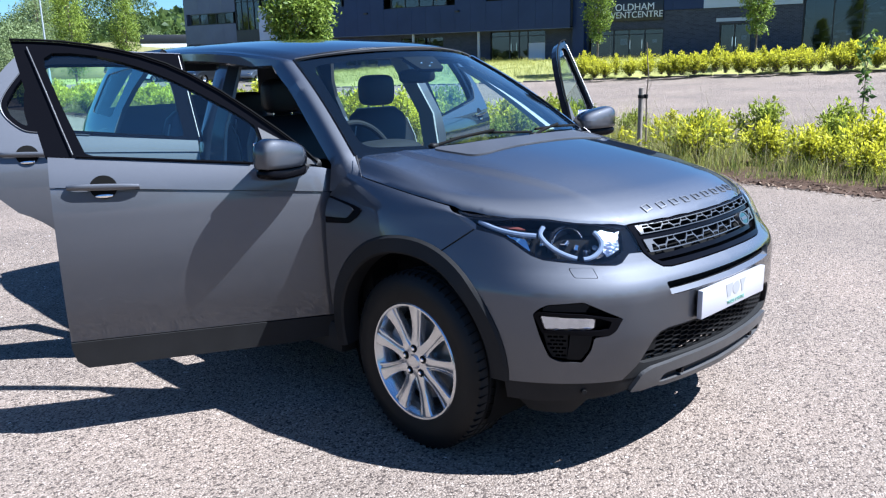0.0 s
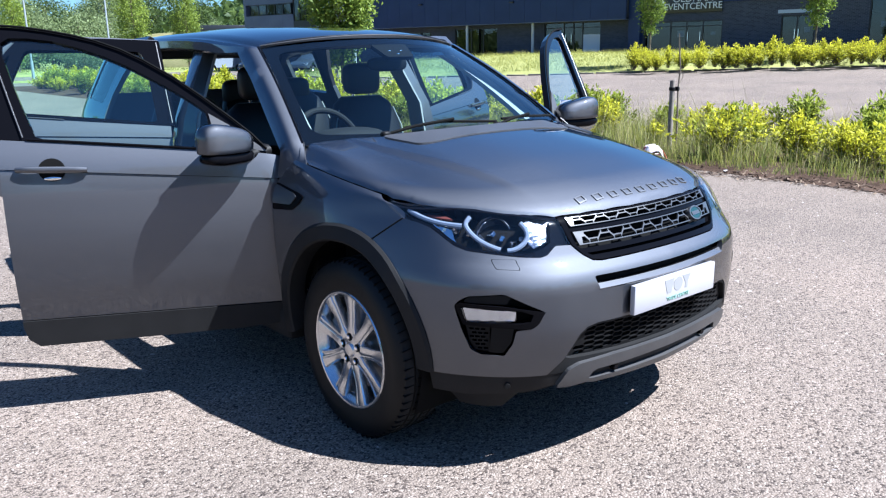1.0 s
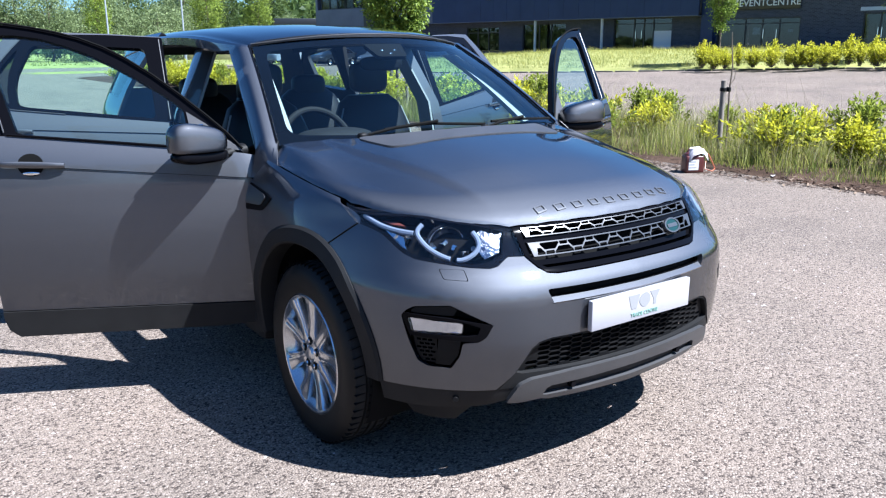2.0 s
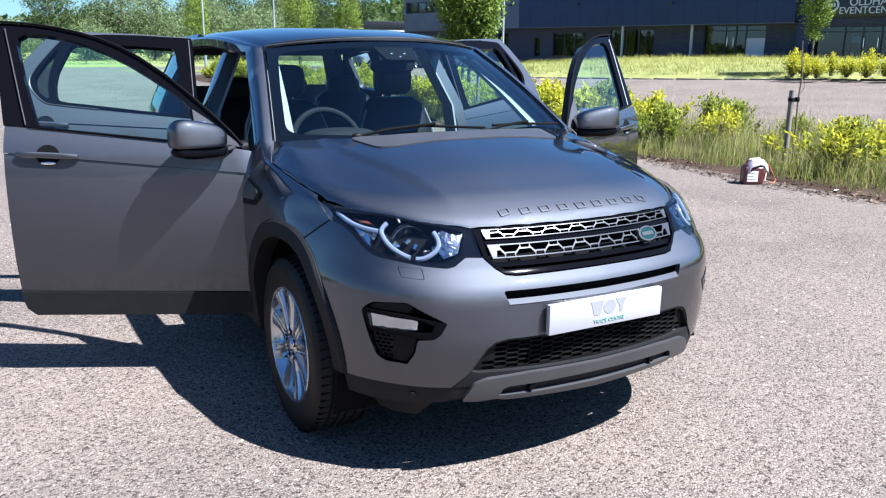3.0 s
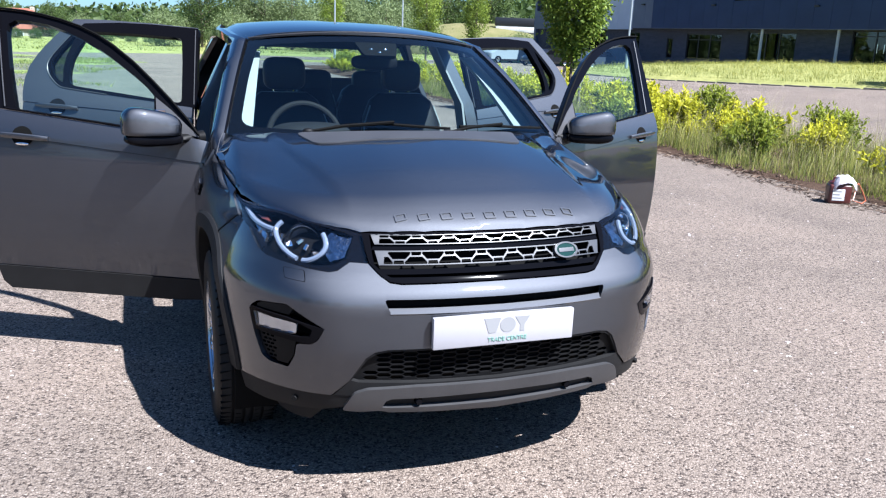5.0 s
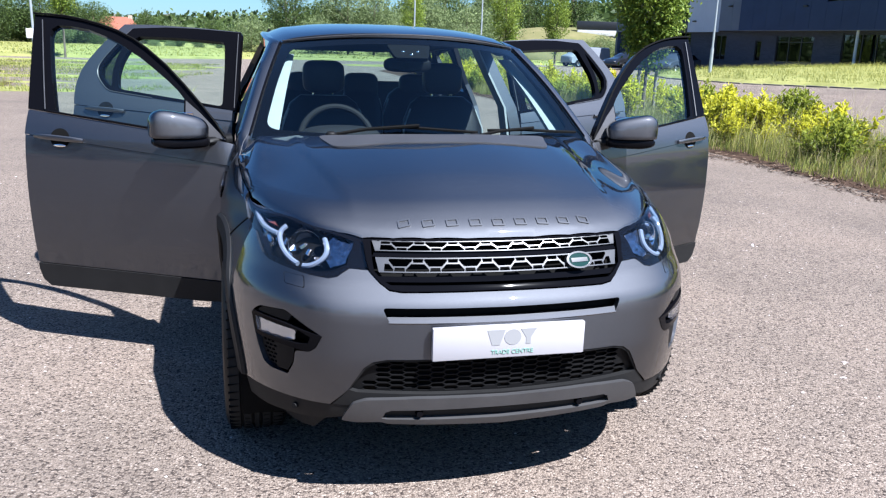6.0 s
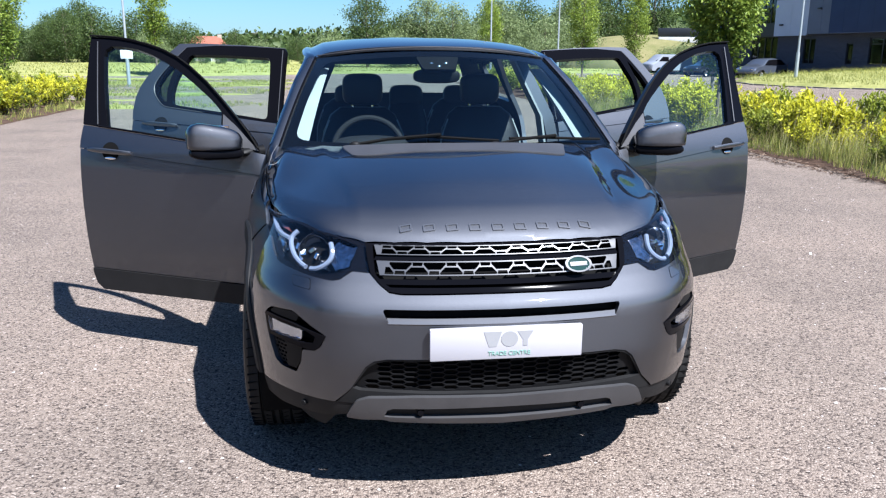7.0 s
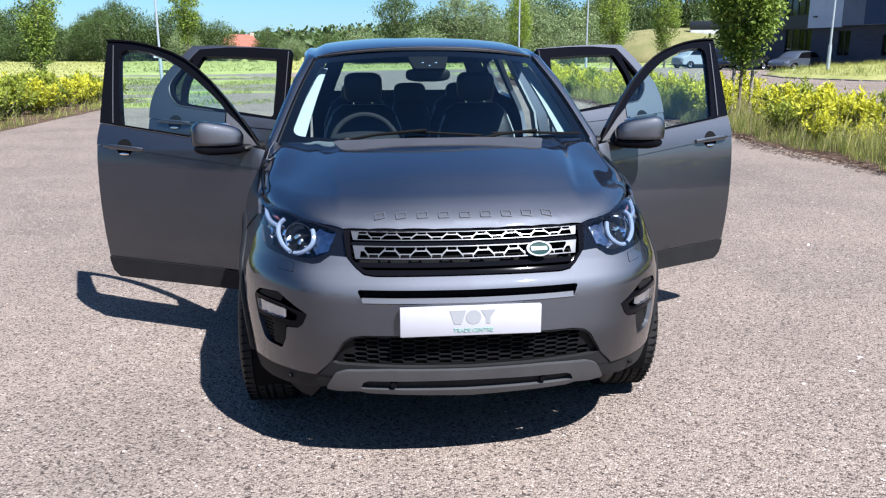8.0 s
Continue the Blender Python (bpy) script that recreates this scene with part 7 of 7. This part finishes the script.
disc = part("sign_disc", moved(lathe([(0.0, 0.0), (0.40, 0.0), (0.42, -0.02), (0.42, -0.05)], 28), Matrix.Translation((2.05, 0.20, 3.30)) @ Matrix.Rotation(radians(90), 4, "Z")), INK, board, "round white-rimmed emblem")
part("emblem_field", moved(lathe([(0.0, 0.0), (0.30, 0.0), (0.31, -0.006)], 24), Matrix.Translation((2.05, 0.206, 3.30)) @ Matrix.Rotation(radians(90), 4, "Z")), FRAME, disc)
for k in (-0.16, 0.0, 0.16):
    part("emblem_bar", box(2.05 + k - 0.05, 2.05 + k + 0.05, 0.208, 0.218, 3.20, 3.40), INK, disc)

# low walled ramp beyond
ramp_wall = thing("ramp_wall", "pale concrete parapet of a raised footway", "parapet", at=(39.6, 84.0, 3.0), turn=-18)
part("parapet", soft_box(-3.4, 3.4, -0.2, 0.2, 0.1, 0.8, 0.03), CONCRETE, ramp_wall)
part("deck_edge", soft_box(-3.4, 3.4, -0.18, 0.18, -0.7, 0.1, 0.03), FRAME, ramp_wall)
part("rail", soft_box(-3.5, 3.5, -0.25, 0.25, 0.8, 1.7, 0.03), FRAME, ramp_wall)
part("abutment", soft_box(2.9, 3.6, -0.5, 0.5, -4.0, 1.1, 0.05), CONCRETE, ramp_wall)

# street lamps
POLE = mottled("galvanised_steel", (0.34, 0.38, 0.40), (0.46, 0.50, 0.52), 3, 0.45, 0.05, 60, metal=0.6)
def street_lamp(sign=False):
    s = thing("street_lamp", "tall grey galvanised lamp post" + (" with a small white notice" if sign else ""), "street lamp", "lamp posts round the car park")
    part("base", tube([(0, 0, -0.2), (0, 0, 1.3)], 0.085, 14), POLE, s)
    part("post", tube([(0, 0, 1.3), (0, 0, 8.0)], 0.055, 12, 0.7), POLE, s)
    part("lantern", soft_box(-0.15, 0.15, -0.6, 0.1, 7.95, 8.1, 0.04), POLE, s)
    if sign:
        part("notice", soft_box(-0.28, 0.28, -0.075, -0.06, 1.30, 1.72, 0.004), POSTER, s)
    return s


lamp1 = street_lamp()
scatter(lamp1, [(22.8, 34.9, 20, 1, 0.15), (10.35, 51.0, 0, 1, 0), (14.9, 50.6, 0, 1, 0)])
set_down(street_lamp(True), -9.9, 37.0, 0)

# houses far off
ROOF = mottled("red_roof_tiles", (0.16, 0.050, 0.030), (0.26, 0.085, 0.052), 3, 0.85, 0.2, 20)
GREY_ROOF = mottled("brown_grey_roof", (0.045, 0.038, 0.034), (0.085, 0.072, 0.064), 3, 0.85, 0.2, 20)
HOUSE_BRICK = mottled("house_brick", (0.26, 0.22, 0.175), (0.38, 0.33, 0.27), 2, 0.85, 0.1, 20)
def house(x, y, z, turn, w, d, h, roof_mat, label):
    s = thing("house", label, "house", "houses on the far slope", (x, y, z), turn)
    part("wall", box(-w / 2, w / 2, -d / 2, d / 2, -9, h), HOUSE_BRICK, s)
    e, t = 0.4, h + d * 0.38
    part("roof", ([(-w / 2 - e, -d / 2 - e, h - 0.2), (w / 2 + e, -d / 2 - e, h - 0.2), (w / 2 + e, d / 2 + e, h - 0.2), (-w / 2 - e, d / 2 + e, h - 0.2), (-w / 2 + d * 0.3, 0, t), (w / 2 - d * 0.3, 0, t)],
                  [(0, 1, 5, 4), (2, 3, 4, 5), (1, 2, 5), (3, 0, 4), (0, 3, 2, 1)]), roof_mat, s)
    part("chimney", box(w * 0.2, w * 0.2 + 0.7, -0.3, 0.3, h, t + 0.3), HOUSE_BRICK, s)
    for i in range(3):
        a = -w / 2 + w * (i + 0.7) / 3.4
        wn = part("window", box(a - 0.55, a + 0.55, -d / 2 - 0.05, -d / 2 + 0.02, h - 1.7, h - 0.6), POSTER, s)
        part("pane", box(a - 0.45, a + 0.45, -d / 2 - 0.07, -d / 2 - 0.04, h - 1.6, h - 0.7), FRAME, wn)


house(-21.4, 146, 0.3, 8, 9, 8, 1.2, ROOF, "bungalow with a red tiled hipped roof")
for x, y, z, t in ((-53, 405, 7.4, 15), (-44, 418, 8.8, -10), (-35, 402, 7.2, 30), (-29, 424, 9.4, 5), (-20, 410, 8.0, 0), (-13, 428, 10.0, 20), (-62, 420, 9.0, 10), (-38, 432, 10.4, -25)):
    house(x, y, z - 3.6, t, 9.5, 7.5, 2.6, GREY_ROOF, "brick house with a grey-brown roof on the far slope")


# ---- parked vehicles ----
def parked(name, label, x, y, turn, paint, long=4.4, wide=1.78, tall=1.5, van=False):
    """A plain parked vehicle, its nose towards +x before it is turned."""
    s = thing(name, label, "van" if van else "car", "", (x, y, float(rise(x, y))), turn)
    half, hood = long / 2, 0.92 if not van else 1.05
    if van:
        prof = [(-half, 0.35), (-half, tall), (half * 0.42, tall), (half * 0.72, 1.15), (half * 0.97, 0.95), (half, 0.35)]
        glass = [(half * 0.16, 1.18), (half * 0.16, tall - 0.2), (half * 0.42, tall - 0.18), (half * 0.62, 1.18)]
    else:
        prof = [(-half, 0.4), (-half * 0.98, 0.95), (-half * 0.86, 1.12), (-half * 0.62, tall - 0.03), (-half * 0.2, tall), (half * 0.16, tall - 0.06), (half * 0.48, 1.0), (half * 0.86, 0.84), (half, 0.62), (half, 0.35)]
        glass = [(-half * 0.74, 1.03), (-half * 0.58, tall - 0.12), (-half * 0.2, tall - 0.09), (half * 0.14, tall - 0.14), (half * 0.40, 1.0)]
    prof = rounded(prof, 0.16, 4)
    rows = []
    for k in (-1, -0.985, -0.94, -0.82, -0.5, 0, 0.5, 0.82, 0.94, 0.985, 1):
        inset = 0.16 * abs(k) ** 6
        rows.append([(a * (1 - inset * 0.45) + 0.05 * (1 - k * k) * (1 if a > 0 else -1), k * wide / 2 * (1 - 0.20 * float(ease(0.9, tall, b)) - 0.05 * float(ease(0.6, 0.3, b))), b - inset * 0.35 * float(ease(0.7, 1.0, b)) + 0.03 * (1 - k * k) * (b > 0.8)) for a, b in prof])
    n = len(prof)
    v, f = loft(rows, True)
    f += [tuple(range(n)), tuple(reversed(range(10 * n, 11 * n)))]
    part("body", (v, f), paint, s)
    for q in (-1, 1):
        pts = [(a, q * (wide / 2 * (1 - 0.20 * float(ease(0.9, tall, b))) + 0.006), b) for a, b in glass]
        part("side_window", (pts, [tuple(range(len(pts)))] if q < 0 else [tuple(reversed(range(len(pts))))]), BLACK_GLOSS, s)
        for a in (-half * 0.62, half * 0.62):
            w = part("wheel", moved(lathe([(0.0, -0.02), (0.18, -0.02), (0.20, 0.0), (0.2, 0.1)], 20), Matrix.Translation((a, q * wide * 0.5, 0.32)) @ Matrix.Rotation(radians(90 * q), 4, "Z")), ALLOY, s)
            part("tyre", moved(lathe([(0.20, -0.01), (0.30, -0.01), (0.32, 0.02), (0.32, 0.18)], 24), Matrix.Translation((a, q * wide * 0.5, 0.32)) @ Matrix.Rotation(radians(90 * q), 4, "Z")), RUBBER, w)
        part("sill", soft_box(-half * 0.42, half * 0.42, min(q * wide * 0.40, q * wide * 0.485), max(q * wide * 0.40, q * wide * 0.485), 0.20, 0.38, 0.03), CLADDING, s)
        part("headlamp", lump((half * 0.93, q * wide * 0.36, 0.70), (0.12, 0.14, 0.07), 2.4, 8), REFLECTOR, s)
        part("tail_lamp", lump((-half * 0.965, q * wide * 0.40, 0.92), (0.05, 0.08, 0.14), 2.4, 8), AMBER, s)
    c, d = (glass[-1][0], glass[-2][0])
    part("windscreen", ([(half * 0.47, -0.62, 1.01), (half * 0.47, 0.62, 1.01), (half * 0.19, 0.55, tall - 0.10), (half * 0.19, -0.55, tall - 0.10)] if not van else [(half * 0.70, -0.72, 1.2), (half * 0.70, 0.72, 1.2), (half * 0.46, 0.68, tall - 0.15), (half * 0.46, -0.68, tall - 0.15)], [(0, 1, 2, 3)]), BLACK_GLOSS, s)
    return s


SILVER_CAR = material("silver_blue_paint", (0.085, 0.10, 0.13), 0.35, 0.6, 0.8)
NIGHT_CAR = material("black_car_paint", (0.012, 0.013, 0.016), 0.3, 0.2, 0.8)
WHITE_VAN = material("pale_van_paint", (0.19, 0.21, 0.245), 0.4, 0, 0.5)
parked("parked_car", "silver-blue hatchback parked by the building", 32.8, 56.0, 205, SILVER_CAR)
parked("parked_car", "dark car parked by the building", 30.6, 60.2, 200, NIGHT_CAR, 4.5, 1.8, 1.45)
parked("parked_van", "pale van parked by the building", 30.0, 67.6, 192, WHITE_VAN, 4.6, 1.85, 1.75, True)

# ---- container left by the bed ----
RED_PLASTIC = mottled("dark_red_plastic", (0.05, 0.012, 0.012), (0.09, 0.022, 0.020), 8, 0.35, 0.05, 200)
CLOTH = mottled("white_cloth", (0.449, 0.408, 0.449), (0.544, 0.517, 0.544), 12, 0.9, 0.4, 150)
GREEN_CAP = material("green_plastic", (0.05, 0.45, 0.09), 0.35)
ORANGE = material("orange_hose_plastic", (0.42, 0.12, 0.06), 0.4)
jug = thing("container", "dark red plastic container with a pale label beside the bed", "container", at=(6.02, 3.55, 0), turn=-28)
part("body", soft_box(-0.15, 0.15, -0.10, 0.10, 0.0, 0.27, 0.03, 3), RED_PLASTIC, jug)
part("shoulder", lump((0, 0, 0.27), (0.14, 0.09, 0.05), 3, 10), RED_PLASTIC, jug)
part("carry_handle", tube([(-0.10, 0, 0.28), (-0.08, 0, 0.35), (0.02, 0, 0.36), (0.05, 0, 0.29)], 0.018, 8), RED_PLASTIC, jug)
part("label", soft_box(-0.105, 0.055, -0.1035, -0.099, 0.05, 0.21, 0.001, 1), POSTER, jug, "pale printed label")
for k, w in enumerate((0.12, 0.09, 0.11)):
    part("print_bar", soft_box(-0.10, -0.10 + w, -0.1050, -0.1030, 0.08 + 0.045 * k, 0.095 + 0.045 * k, 0.0005, 1), GREY_INK, jug)
part("cap", moved(lathe([(0.0, 0.05), (0.028, 0.05), (0.032, 0.045), (0.034, 0.0)], 16), Matrix.Translation((0.13, -0.03, 0.27)) @ Matrix.Rotation(radians(-90), 4, "Y")), GREEN_CAP, jug)
part("hose", tube([(0.16, 0.02, 0.25), (0.26, 0.03, 0.28), (0.34, 0.06, 0.16), (0.38, 0.02, 0.05), (0.30, -0.06, 0.02), (0.20, -0.02, 0.05), (0.24, 0.06, 0.16)], 0.009, 7), ORANGE, jug)
rag = thing("cloth", "crumpled white cloth draped over the container", "cloth", at=(6.02, 3.55, 0), turn=-28)
rows = []
for i in range(15):
    u = -1 + i / 7
    row = []
    for j in range(15):
        v = -1 + j / 7
        d = max(abs(u) - 0.62, 0) + max(abs(v) - 0.55, 0)
        z = 0.385 - 0.20 * d - 0.03 * abs(u) + 0.03 * noise.noise(Vector((u * 2.6, v * 2.6, 1.0))) + 0.012 * noise.noise(Vector((u * 7, v * 7, 2.0)))
        row.append((0.05 + u * 0.15, v * 0.115 + 0.02 * math.sin(3 * u), z))
    rows.append(row)
for ob in (jug, rag):
    ob.matrix_basis = ob.matrix_basis @ Matrix.Scale(0.8, 4)
rag_top = part("fold", loft(rows), CLOTH, rag)
solid = rag_top.modifiers.new("thickness", "SOLIDIFY")
solid.thickness = 0.006
litter = thing("litter", "flattened white scrap of litter", "litter", at=(6.45, 2.72, 0.02), turn=20)
part("scrap", loft([[(-0.06 + 0.02 * i, -0.02 + 0.013 * j, 0.006 * math.sin(i * 1.3 + j)) for i in range(7)] for j in range(4)]), CLOTH, litter)
paper = thing("litter", "small pale scrap lying on the tarmac", "litter", at=(3.3, 2.5, 0.004), turn=60)
part("scrap", loft([[(-0.05 + 0.02 * i, -0.008 + 0.008 * j, 0.003 * math.sin(i * 1.7 + j)) for i in range(6)] for j in range(3)]), CLOTH, paper)
